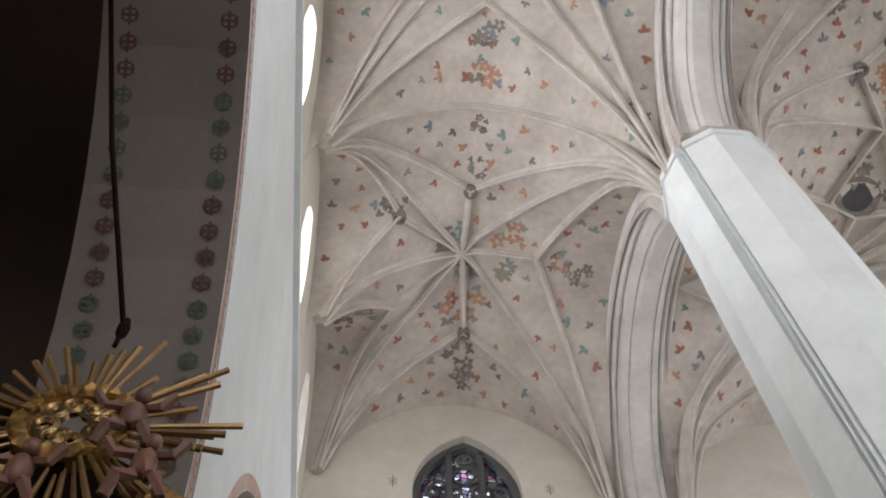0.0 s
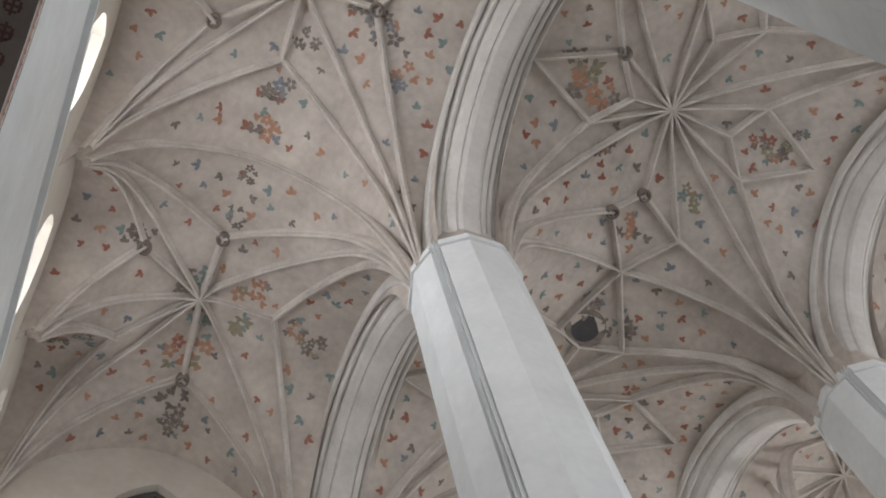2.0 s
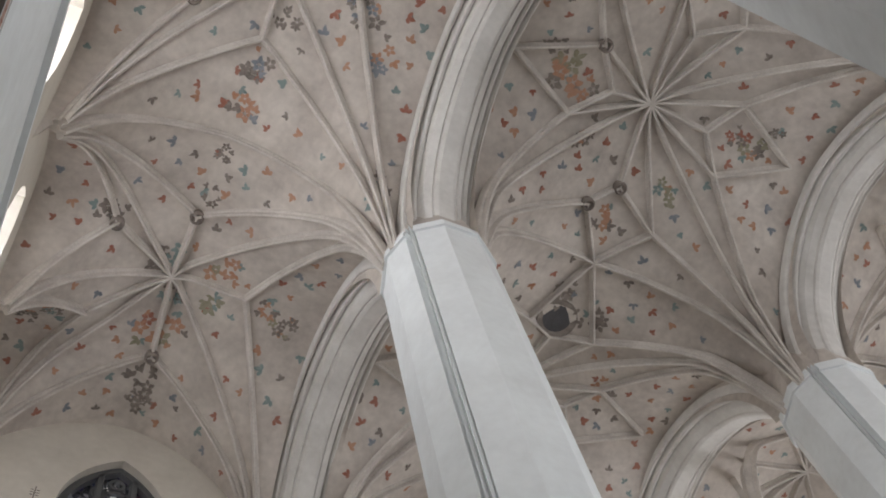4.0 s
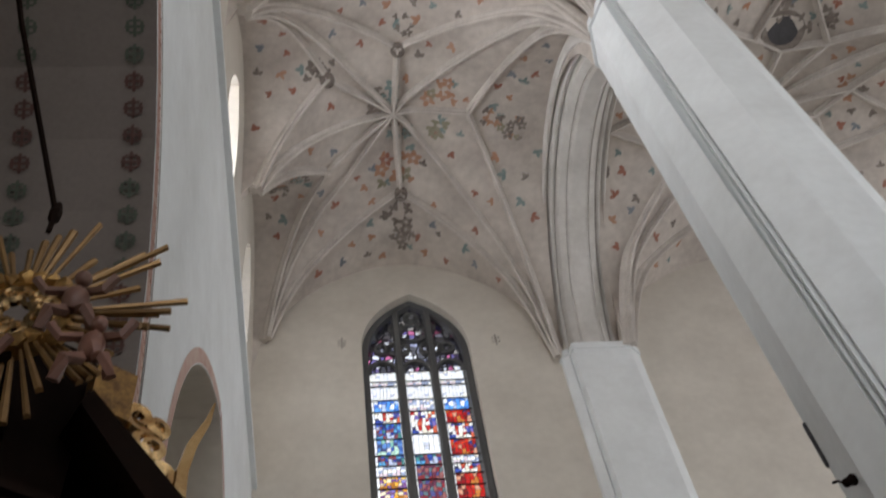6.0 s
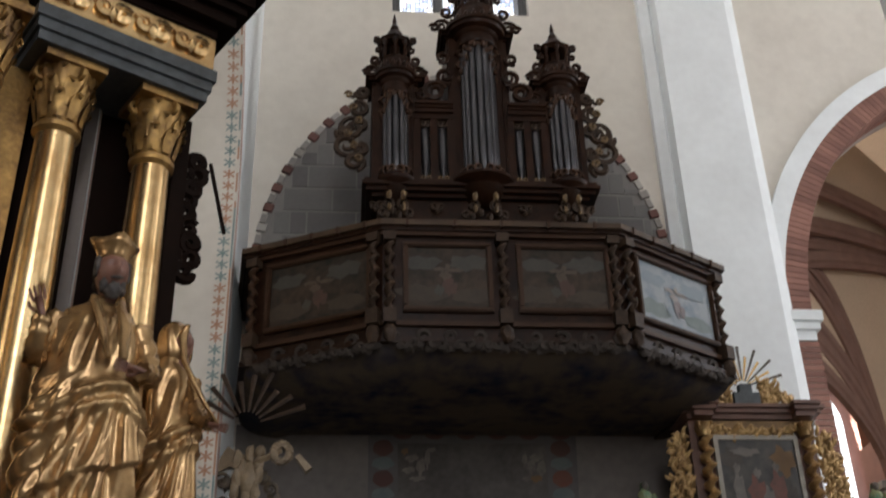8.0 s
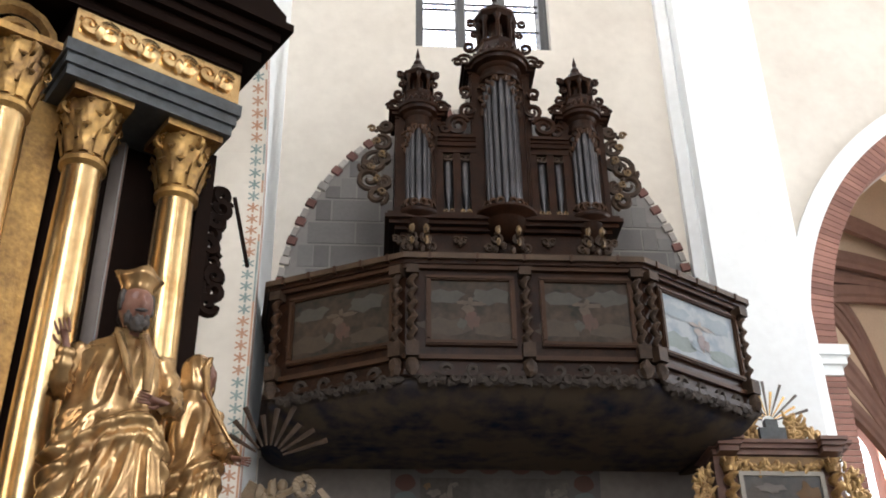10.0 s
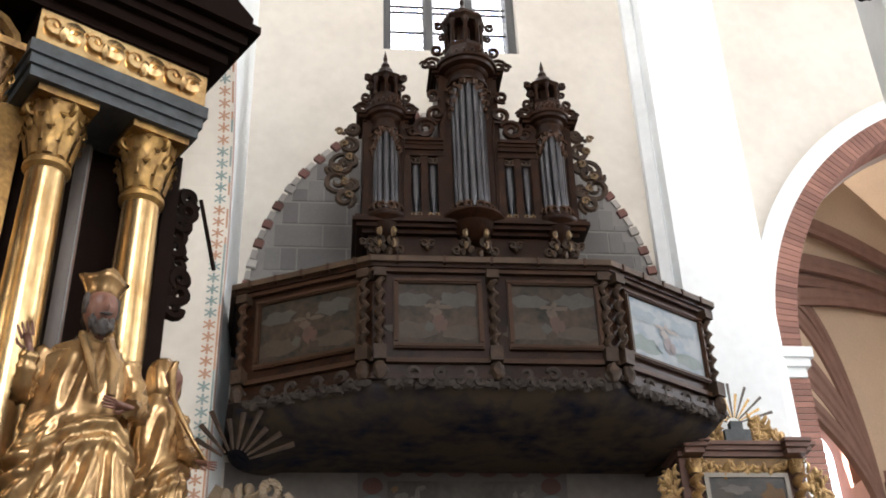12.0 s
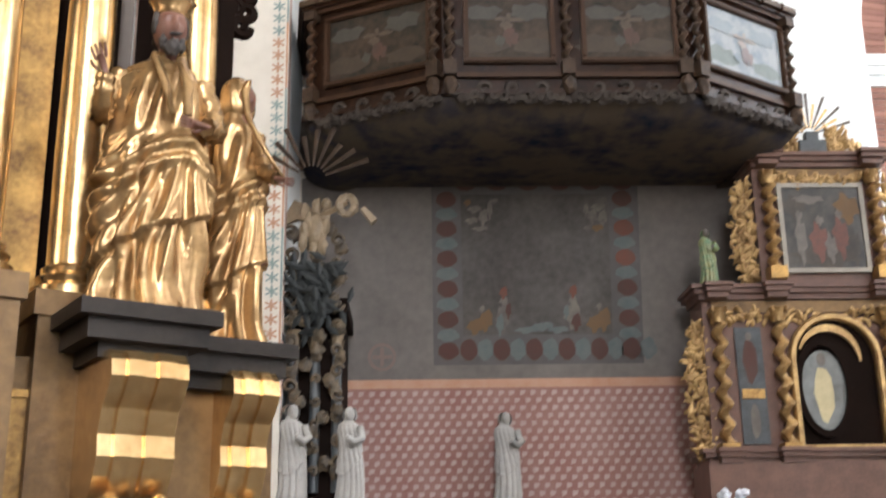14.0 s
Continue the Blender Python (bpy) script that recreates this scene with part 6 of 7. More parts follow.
def statue(label, c, h, turn, width=1.0, crown=True, arms=(), stuffs=None, group=""):
    """A standing draped wooden statue: one plain mesh."""
    bm = bmesh.new()
    n, rows_ = 96, 64
    prof_ = ((0.0, 0.175), (0.04, 0.175), (0.2, 0.16), (0.4, 0.15), (0.55, 0.135), (0.64, 0.135), (0.72, 0.145), (0.78, 0.125), (0.815, 0.065), (0.845, 0.045))
    grid = []
    for j in range(rows_ + 1):
        f = 0.845 * j / rows_
        for (z0, r0), (z1, r1) in zip(prof_, prof_[1:]):
            if z0 <= f <= z1:
                r = r0 + (r1 - r0) * (f - z0) / (z1 - z0)
        row = []
        for i in range(n):
            a = 2 * math.pi * i / n
            ph = a * 6 + 1.2 * math.sin(f * 3.2 + a) + 1.6 * f + 0.8 * noise.noise(Vector((math.cos(a), math.sin(a), f * 1.5)))
            deep = 0.15 * (abs(math.sin(ph)) ** 0.7 - 0.6) + 0.045 * (abs(math.sin(ph * 2.3 + f * 4)) - 0.5)
            diag = f - 0.42 - 0.16 * math.sin(a + 0.6)
            mantle = 0.13 * (diag > 0) * max(0.0, 1 - diag * 4.2) + (0.06 * abs(math.sin(diag * 30 + a * 1.3)) if 0 < diag < 0.26 else 0.0)
            fold = deep * (1 - max(0, (f - 0.7) / 0.15)) * (1.3 - f * 0.8)
            rr = h * r * width * (0.92 + fold * 1.5 + mantle)
            x = rr * math.cos(a) * 1.08 + 0.02 * h * math.sin(f * 5)
            y = rr * math.sin(a) * 0.72
            row.append(bm.verts.new((x, y, f * h)))
        grid.append(row)
    for a_, b_ in zip(grid, grid[1:]):
        for i in range(n):
            bm.faces.new((a_[i], a_[(i + 1) % n], b_[(i + 1) % n], b_[i]))
    bm.faces.new(grid[0][::-1])
    bm.faces.new(grid[-1])
    ngold = len(bm.faces)
    for pts, r in arms:
        path = [Vector(p) * h for p in pts]
        rr = r * h
        sweep(bm, path, [(rr * (1.0 if k_ % 2 else 0.72) * math.cos(q), rr * (1.0 if k_ % 2 else 0.72) * math.sin(q)) for k_, q in enumerate((0.0, 0.63, 1.26, 1.88, 2.51, 3.14, 3.77, 4.4, 5.03, 5.65))], scale=[1.35, 1.3, 1.15, 1.0, 0.6][:len(path)])
    bm.faces.ensure_lookup_table()
    k0 = len(bm.faces)
    blob(bm, (0.005 * h, -0.012 * h, 0.885 * h), 0.062 * h, (0.86, 0.95, 1.2), 0.12, 3, 2)
    blob(bm, (0.005 * h, -0.066 * h, 0.880 * h), 0.016 * h, (0.6, 1.0, 1.6), 0.1, 2, 2)
    for sg in (-1, 1):
        blob(bm, (0.005 * h + sg * 0.022 * h, -0.058 * h, 0.905 * h), 0.016 * h, (1.3, 0.7, 0.5), 0.1, 1, 2)
    for pts, r in arms:
        blob(bm, Vector(pts[-1]) * h, 0.026 * h, (1, 0.7, 1.5), 0.4, 2, 1)
    bm.faces.ensure_lookup_table()
    k1 = len(bm.faces)
    if crown:
        blob(bm, (0.005 * h, -0.048 * h, 0.832 * h), 0.05 * h, (0.85, 0.7, 1.1), 0.35, 2, 5)
        blob(bm, (0.005 * h, 0.03 * h, 0.88 * h), 0.062 * h, (1.05, 0.7, 1.15), 0.3, 2, 6)
        bm.faces.ensure_lookup_table()
        k2 = len(bm.faces)
        lathe(bm, [(0.055 * h, 0.93 * h), (0.06 * h, 0.935 * h), (0.066 * h, 0.965 * h), (0.082 * h, 1.0 * h), (0.075 * h, 1.0 * h), (0.05 * h, 0.95 * h)], 10, Matrix.Translation((0.005 * h, -0.005 * h, 0)))
    else:
        k2 = k1
        veil = [(0.062, 0.82), (0.078, 0.86), (0.075, 0.91), (0.055, 0.945), (0.01, 0.955)]
        lathe(bm, [(r * h, z * h) for r, z in veil], 14, Matrix.Translation((0, 0.012 * h, 0)), start=-0.25, sweep=math.pi + 0.5)
    bm.faces.ensure_lookup_table()
    for i, f in enumerate(bm.faces):
        f.material_index = 1 if k0 <= i < k1 else 2 if k1 <= i < k2 else 0
        f.smooth = True
    ob = finish("statue", bm, stuffs or [ROBE, FLESH, UMBER])
    ob.matrix_world = Matrix.Translation(c) @ Matrix.Rotation(radians(turn), 4, 'Z')
    return tagged(ob, label, "statue", group)


def fingers(bm, wrist, direction, side, size):
    """A carved palm with four fingers and a thumb."""
    d, s = Vector(direction).normalized(), Vector(side).normalized()
    w = Vector(wrist)
    ring = [(0.5 * math.cos(q), 0.5 * math.sin(q)) for q in (0.5, 1.8, 3.1, 4.4, 5.6)]
    sweep(bm, [w - d * size * 0.3, w + d * size * 0.25, w + d * size * 0.85], [(x * size * 0.62, y * size * 0.34) for x, y in ring], up=s, scale=[0.7, 1.0, 1.15])
    for k in range(4):
        u = s * (k - 1.5) * size * 0.17
        a = w + d * size * 0.75 + u
        sweep(bm, [a, a + d * size * 0.42 + u * 0.25, a + d * size * (0.80 - 0.07 * abs(k - 1.4)) + u * 0.35], [(x * size * 0.17, y * size * 0.17) for x, y in ring], scale=[1.0, 0.9, 0.6])
    a = w + d * size * 0.3 - s * size * 0.3
    sweep(bm, [a, a + d * size * 0.25 - s * size * 0.18, a + d * size * 0.52 - s * size * 0.2], [(x * size * 0.19, y * size * 0.19) for x, y in ring], scale=[1.0, 0.9, 0.6])


def face(bm, c, r, yaw, nod=0.0):
    """A carved head with brow, nose and cheeks, looking along -y before the turn."""
    d = bmesh.ops.create_icosphere(bm, subdivisions=4, radius=1.0)
    rot = Matrix.Rotation(radians(yaw), 3, 'Z') @ Matrix.Rotation(radians(nod), 3, 'X')
    for v in d["verts"]:
        x, y, z = v.co
        front = max(0.0, -y)
        push = 1.0
        push += 0.36 * front ** 4 * math.exp(-(x / 0.16) ** 2) * math.exp(-((z + 0.10) / 0.26) ** 2)
        push += 0.10 * front ** 2 * math.exp(-((z - 0.34) / 0.14) ** 2)
        push -= 0.24 * front ** 2 * math.exp(-((abs(x) - 0.30) / 0.16) ** 2) * math.exp(-((z - 0.14) / 0.12) ** 2)
        push += 0.06 * front ** 2 * math.exp(-((abs(x) - 0.45) / 0.2) ** 2) * math.exp(-((z + 0.18) / 0.16) ** 2)
        push -= 0.06 * front ** 3 * math.exp(-(x / 0.3) ** 2) * math.exp(-((z + 0.46) / 0.05) ** 2)
        w = 0.80 - 0.12 * max(0.0, -z)
        v.co = Vector(c) + rot @ Vector((x * w * r * push, y * 0.95 * r * push, z * 1.22 * r))


def robed_statue(label, c, turn, rows_, fan, head, head_r, yaw, arms, veiled):
    """A standing carved figure in a gilded mantle with folds that fan out: one plain mesh."""
    bm = bmesh.new()
    n, steps = 150, 120
    top = rows_[-1][0]
    fx, fz = fan
    grid = []
    for j in range(steps + 1):
        z = top * j / steps
        for a_, b_ in zip(rows_, rows_[1:]):
            if a_[0] <= z <= b_[0] + 1e-9:
                q = (z - a_[0]) / (b_[0] - a_[0])
                q = q * q * (3 - 2 * q)
                xl, xr, dp = (a_[k] + (b_[k] - a_[k]) * q for k in (1, 2, 3))
        row = []
        for i in range(n):
            a = 2 * math.pi * i / n
            cx, hw = (xl + xr) / 2, (xr - xl) / 2
            x, y = cx + hw * math.cos(a), dp * math.sin(a)
            wob = noise.noise(Vector((x * 5, z * 2.2, 3.0)))
            below = max(0.0, min(1.0, (fz - z) / 0.18))
            ang = math.atan2(x - fx, fz - z + 0.12)
            ray = abs(math.sin(ang * 13 + 1.6 * wob + z * 1.1)) ** 1.5
            fine_ray = abs(math.sin(ang * 31 + 2.2 * wob + 1.0)) ** 2
            hang = abs(math.sin(x * 34 + 1.6 * wob + z * 2.0 + (2.0 if y > 0 else 0.0))) ** 1.6
            amp = 0.052 * min(1.0, 0.35 + (fz - z) * 1.4)
            d = below * (amp * (0.62 * ray + 0.38 * fine_ray) * (1.0 if y < 0 else 0.5) + 0.5 * amp * hang - amp * 0.7)
            up = max(0.0, min(1.0, (z - fz + 0.05) / 0.12)) * max(0.0, min(1.0, (top - 0.06 - z) / 0.15))
            d += up * 0.022 * (abs(math.sin((x - head[0]) * 30 + (top - z) * 6 + 1.8 * wob)) ** 1.5 - 0.4)
            sash = z - (fz - 0.04 + (x - fx) * (0.5 if x < fx else -1.6) + 0.05 * wob)
            d += (0.034 if y < 0.02 else 0.0) * (math.exp(-(sash / 0.025) ** 2) + 0.7 * math.exp(-((sash + 0.07) / 0.025) ** 2))
            d += 0.022 * max(0.0, 1 - z / 0.10) * (0.5 + hang)
            hem = z - (0.30 + 0.5 * (x - cx) + 0.05 * wob)
            d += (0.026 if hem > 0 else 0.0) * math.exp(-max(0.0, hem) * 5) * below
            row.append(bm.verts.new((x + d * math.cos(a), y + d * math.sin(a) * 1.15, z)))
        grid.append(row)
    for a_, b_ in zip(grid, grid[1:]):
        for i in range(n):
            bm.faces.new((a_[i], a_[(i + 1) % n], b_[(i + 1) % n], b_[i]))
    bm.faces.new(grid[0][::-1])
    bm.faces.new(grid[-1])
    for pts, r, direction, side, size in arms:
        m_ = len(pts)
        sec = [(r * (1.0 if k % 2 else 0.78) * math.cos(k * math.pi / 7), r * (1.0 if k % 2 else 0.78) * math.sin(k * math.pi / 7)) for k in range(14)]
        fine_pts, sc = [], []
        for k in range((m_ - 1) * 5 + 1):
            q = k / 5
            a_ = min(int(q), m_ - 2)
            p_ = Vector(pts[a_]).lerp(Vector(pts[a_ + 1]), q - a_)
            fine_pts.append(p_)
            sc.append((1.3 - 0.35 * q / (m_ - 1)) * (1 + 0.13 * math.sin(k * 2.1)))
        sweep(bm, fine_pts, sec, scale=sc)
    hx, hy, hz = head
    if veiled:
        # hood and the turned edge of the mantle
        d = bmesh.ops.create_icosphere(bm, subdivisions=4, radius=1.0)
        for v in d["verts"]:
            x, y, z = v.co
            w = 1.0 + 0.25 * max(0.0, -z) + 0.05 * math.sin(9 * math.atan2(y, x) + z * 3)
            v.co = Vector((hx - 0.030 + x * 0.082 * w, hy + 0.030 + y * 0.082 * w, hz + 0.008 + z * 0.125))
        edge = [(hx + 0.02, hy - 0.05, hz + 0.085), (hx + 0.005, hy - 0.075, hz + 0.02), (hx + 0.02, hy - 0.075, hz - 0.10), (hx + 0.07, -0.16, hz - 0.22), (hx + 0.13, -0.17, hz - 0.33), (hx + 0.20, -0.17, hz - 0.43)]
        sweep(bm, [Vector(p_) for p_ in edge], [(0.022 * math.cos(q), 0.011 * math.sin(q)) for q in (0.3, 1.3, 2.4, 3.4, 4.5, 5.5)], scale=[0.7, 1, 1, 1.1, 1, 0.6])
    else:
        # collar and lapels, then the flaring four-cornered hat
        for s in (-1, 1):
            sweep(bm, [Vector((hx + s * 0.055, -0.02, hz - 0.10)), Vector((hx + s * 0.05, -0.115, hz - 0.17)), Vector((hx + 0.035 + s * 0.045, -0.165, hz - 0.30)), Vector((hx + 0.055 + s * 0.03, -0.185, hz - 0.44))],
                  [(0.026 * math.cos(q), 0.011 * math.sin(q)) for q in (0.3, 1.3, 2.4, 3.4, 4.5, 5.5)], scale=[0.6, 1, 1.2, 0.8])
        levels = []
        for z, r_, peak in ((0.055, 0.080, 0), (0.062, 0.088, 0), (0.080, 0.088, 0), (0.120, 0.108, 0.004), (0.138, 0.120, 0.014), (0.133, 0.112, 0.010), (0.112, 0.03, 0.0)):
            ring = []
            for k in range(24):
                a = 2 * math.pi * k / 24
                lobe = abs(math.cos(2 * a)) ** 3 * (1 if z > 0.12 else 0.35)
                rr = r_ * (0.84 + 0.20 * lobe)
                ring.append(bm.verts.new((hx + rr * math.cos(a + yaw * 0.0175) * 0.9, hy + 0.005 + rr * math.sin(a + yaw * 0.0175), hz + z + peak * lobe)))
            levels.append(ring)
        for a_, b_ in zip(levels, levels[1:]):
            for k in range(24):
                bm.faces.new((a_[k], a_[(k + 1) % 24], b_[(k + 1) % 24], b_[k]))
        bm.faces.new(levels[-1])
    k0 = len(bm.faces)
    face(bm, head, head_r, yaw)
    lathe(bm, [(0.05, hz - 0.16), (0.043, hz - 0.10), (0.045, hz - 0.02)], 14, Matrix.Translation((hx, hy + 0.01, 0)))
    for pts, r, direction, side, size in arms:
        fingers(bm, pts[-1], direction, side, size)
    k1 = len(bm.faces)
    if not veiled:
        back = Matrix.Rotation(radians(yaw), 3, 'Z')
        for k, (x, y, z, r_, sq) in enumerate(((0, -0.060, -0.100, 0.038, (0.95, 0.8, 1.05)), (-0.040, -0.044, -0.078, 0.024, (0.7, 0.9, 1.4)), (0.040, -0.044, -0.078, 0.024, (0.7, 0.9, 1.4)), (0, -0.090, -0.050, 0.016, (1.7, 0.6, 0.45)),
                                               (-0.06, 0.0, 0.02, 0.032, (0.6, 1.2, 1.7)), (0.06, 0.0, 0.02, 0.032, (0.6, 1.2, 1.7)), (0, 0.04, 0.0, 0.066, (1.0, 0.7, 1.1)))):
            blob(bm, Vector(head) + back @ Vector((x, y, z)), r_, sq, 0.45, 3, k)
    bm.faces.ensure_lookup_table()
    for i, f in enumerate(bm.faces):
        f.material_index = 0 if i < k0 else 1 if i < k1 else 2
        f.smooth = True
    ob = finish("statue", bm, [ROBE, FLESH, BEARD])
    ob.matrix_world = Matrix.Translation(c) @ Matrix.Rotation(radians(turn), 4, 'Z')
    return tagged(ob, label, "statue", "gilded statues on the altar")


BEARD = mat("dark_painted_beard", (0.035, 0.028, 0.024), 0.7, second=(0.11, 0.095, 0.085), scale=14, fine=60, amount=0.5, bump=0.6)
p1 = ALT @ Vector((0.20, -0.30, 2.565))
robed_statue("gilded wooden statue of a bearded figure in a four-cornered hat", p1, 14.8,
             ((0.0, -0.21, 0.23, 0.17), (0.12, -0.20, 0.24, 0.17), (0.42, -0.19, 0.26, 0.16), (0.70, -0.18, 0.25, 0.15), (0.86, -0.15, 0.245, 0.14), (0.98, -0.145, 0.215, 0.12), (1.05, -0.10, 0.18, 0.09), (1.10, -0.02, 0.12, 0.065), (1.15, 0.02, 0.11, 0.05)),
             (0.17, 0.76), (0.065, -0.03, 1.235), 0.088, 14,
             ((((-0.12, -0.02, 1.02), (-0.17, -0.05, 0.88), (-0.185, -0.11, 0.79), (-0.18, -0.19, 0.86), (-0.175, -0.21, 0.93)), 0.040, (-0.35, -0.1, 1), (1, -0.4, 0.3), 0.085),
              (((0.20, -0.01, 1.0), (0.255, -0.03, 0.86), (0.265, -0.09, 0.76), (0.225, -0.17, 0.755)), 0.046, (-1, -0.25, 0.1), (0, 0.3, 1), 0.075)), False)
p2 = ALT @ Vector((0.76, -0.12, 2.515))
robed_statue("gilded wooden statue of a veiled figure looking aside", p2, 9.0,
             ((0.0, -0.21, 0.07, 0.13), (0.12, -0.20, 0.06, 0.13), (0.50, -0.195, 0.05, 0.13), (0.70, -0.19, 0.045, 0.13), (0.88, -0.185, 0.03, 0.12), (1.0, -0.175, 0.0, 0.10), (1.06, -0.155, -0.03, 0.08), (1.12, -0.13, -0.055, 0.06)),
             (0.03, 0.78), (-0.055, -0.035, 1.145), 0.066, 38,
             ((((0.0, -0.02, 0.98), (0.03, -0.06, 0.86), (0.05, -0.12, 0.77), (0.10, -0.17, 0.73)), 0.036, (1, -0.5, -0.35), (0.2, 0.3, 1), 0.06),), True)

# sunburst over the altar with its hanging rod
burst = thing("sunburst", "gilded sunburst with many rays above the altar", "altar ornament")
BC = Vector((-1.78, 3.68, 6.90))
for i in range(52):
    a = i * 2 * math.pi / 52 + random.uniform(-0.03, 0.03)
    r0, r1 = 0.31 + 0.03 * (i % 2), random.choice((0.7, 0.86, 0.95, 0.78))
    d = Vector((math.cos(a), 0.12 * math.sin(i), math.sin(a)))
    bm = bmesh.new()
    w = random.uniform(0.7, 1.2)
    sweep(bm, [BC + d * r0, BC + d * (r0 * 0.5 + r1 * 0.5), BC + d * r1], [(-0.014 * w, -0.008), (0, -0.016), (0.014 * w, -0.008), (0.014 * w, 0.008), (-0.014 * w, 0.008)], up=Vector((0, 1, 0)), scale=[0.8, 1.2, 1.5])
    part("ray", bm, RAYGOLD, burst)
bm = bmesh.new()
pts = [BC + Vector((0.31 * math.cos(i * math.pi / 16), 0, 0.31 * math.sin(i * math.pi / 16))) for i in range(33)]
sweep(bm, pts, [(-0.05, -0.05), (0.05, -0.05), (0.05, 0.05), (-0.05, 0.05)], up=Vector((0, 1, 0)))
for i in range(24):
    a = i * 0.262
    blob(bm, BC + Vector((0.31 * math.cos(a), -0.05, 0.31 * math.sin(a))), 0.06, (1, 0.8, 1), 0.4, 1, i)
part("cloud_ring", bm, OLDGOLD, burst, "ring of carved gilded clouds", smooth=True)
bm = bmesh.new()
for i in range(9):
    scroll(bm, BC + Vector((0.17 * math.cos(i * 2.4), -0.02, 0.17 * math.sin(i * 2.4))), 0.1, 1.4, 0.022, Vector((1, 0, 0)), Vector((0, 0, 1)), i)
part("monogram", bm, GOLD, burst, "gilded pierced centre", smooth=True)
for i, (dx, dz, s) in enumerate(((0.36, -0.08, 0.85), (0.52, -0.52, 0.8), (-0.1, -0.62, 0.85))):
    cherub = bmesh.new()
    b0 = BC + Vector((dx, -0.15, dz))
    blob(cherub, b0, 0.1 * s, (0.9, 0.8, 1.4), 0.2, 2, i)
    blob(cherub, b0 + Vector((0.02, -0.03, 0.19 * s)), 0.065 * s, (0.9, 0.9, 1.05), 0.1, 2, i)
    for sg in (-1, 1):
        sweep(cherub, [b0 + Vector((sg * 0.06, 0, 0.08)), b0 + Vector((sg * 0.16, -0.05, 0.02)), b0 + Vector((sg * 0.22, -0.08, 0.1))], [(0.03 * math.cos(q), 0.03 * math.sin(q)) for q in (0, 1.26, 2.5, 3.8, 5)])
        sweep(cherub, [b0 + Vector((sg * 0.04, 0, -0.1)), b0 + Vector((sg * 0.1, -0.08, -0.2)), b0 + Vector((sg * 0.14, -0.02, -0.3))], [(0.038 * math.cos(q), 0.038 * math.sin(q)) for q in (0, 1.26, 2.5, 3.8, 5)])
    tagged(finish("putto_statue", cherub, mat("pinkish_painted_wood", (0.20, 0.105, 0.075), 0.5, second=(0.11, 0.055, 0.04), scale=8) if i == 0 else FLESH, smooth=True), "small carved painted putto on the altar top", "statue", "altar putti")
bm = bmesh.new()
sweep(bm, [BC + Vector((0, 0.0, -0.32)), BC + Vector((-0.05, 0.3, -0.5)), BC + Vector((-0.1, 0.65, -0.6))], [(-0.05, -0.05), (0.05, -0.05), (0.05, 0.05), (-0.05, 0.05)])
part("bracket_arm", bm, BLACKWOOD, burst)
rod = bmesh.new()
sweep(rod, [Vector((-1.80, 3.70, 7.86)), Vector((-1.80, 3.70, 8.1)), Vector((-2.12, 2.80, 9.25)), Vector((-2.45, 1.88, 10.72))], [(0.02, 0.0), (0.0, 0.02), (-0.02, 0.0), (0.0, -0.02)], up=Vector((0, 1, 0)))
lathe(rod, [(0.02, 7.98), (0.04, 8.03), (0.045, 8.1), (0.02, 8.22)], 8, Matrix.Translation((-1.80, 3.70, 0)))
tagged(finish("hanging_rod", rod, BLACKWOOD), "thin black rod hanging from the chapel vault", "rod")

# ---- right-hand altar at the wall pier ----
REDWOOD = mat("red_brown_marbled_wood", (0.17, 0.085, 0.058), 0.4, second=(0.07, 0.036, 0.028), scale=6, fine=30)
PICTURE = mat("dark_oil_painting", (0.07, 0.06, 0.05), 0.35, second=(0.02, 0.02, 0.02), scale=3, fine=12, amount=0.6)
GREYPIC = mat("grey_painted_panel", (0.20, 0.21, 0.20), 0.4, second=(0.12, 0.12, 0.11), scale=4, fine=14, amount=0.6)
altar2 = thing("small_altar", "two-tier red-brown altar with gilded twisted columns beside the gallery", "altar")
YA = 11.3
for name, args, m_ in (("base", (3.0, 5.95, YA - 0.1, 11.86, 0, 2.55), REDWOOD), ("lower_body", (3.1, 5.8, YA + 0.06, 11.86, 2.55, 4.28), REDWOOD), ("upper_body", (3.78, 5.2, YA + 0.06, 11.86, 4.45, 5.80), REDWOOD)):
    part(name, boxed(*args), m_, altar2)
for z, x0, x1, name in ((2.55, 2.98, 5.95, "lower_sill"), (4.28, 3.0, 5.92, "main_cornice"), (5.78, 3.70, 5.30, "upper_cornice")):
    bm = bmesh.new()
    for k, (z0, z1, o) in enumerate(((0, 0.06, 0.0), (0.06, 0.11, 0.05), (0.11, 0.15, 0.09))):
        box(bm, x0 + 0.06 - o, x1 - 0.06 + o, YA - o, 11.86, z + z0, z + z1)
        for x in ((3.24, 3.88, 5.04, 5.68) if z < 5 else (3.92, 5.08)):
            box(bm, x - 0.11 - o * 0.5, x + 0.11 + o * 0.5, YA - 0.12 - o, YA, z + z0 + 0.002, z + z1 + 0.002)
    part(name, bm, REDWOOD, altar2)
part("gilded_frieze", boxed(3.2, 5.72, YA + 0.04, YA + 0.07, 4.14, 4.27), BROWNGILT, altar2)
part("gilded_frieze", boxed(3.86, 5.14, YA + 0.04, YA + 0.07, 5.66, 5.77), BROWNGILT, altar2)
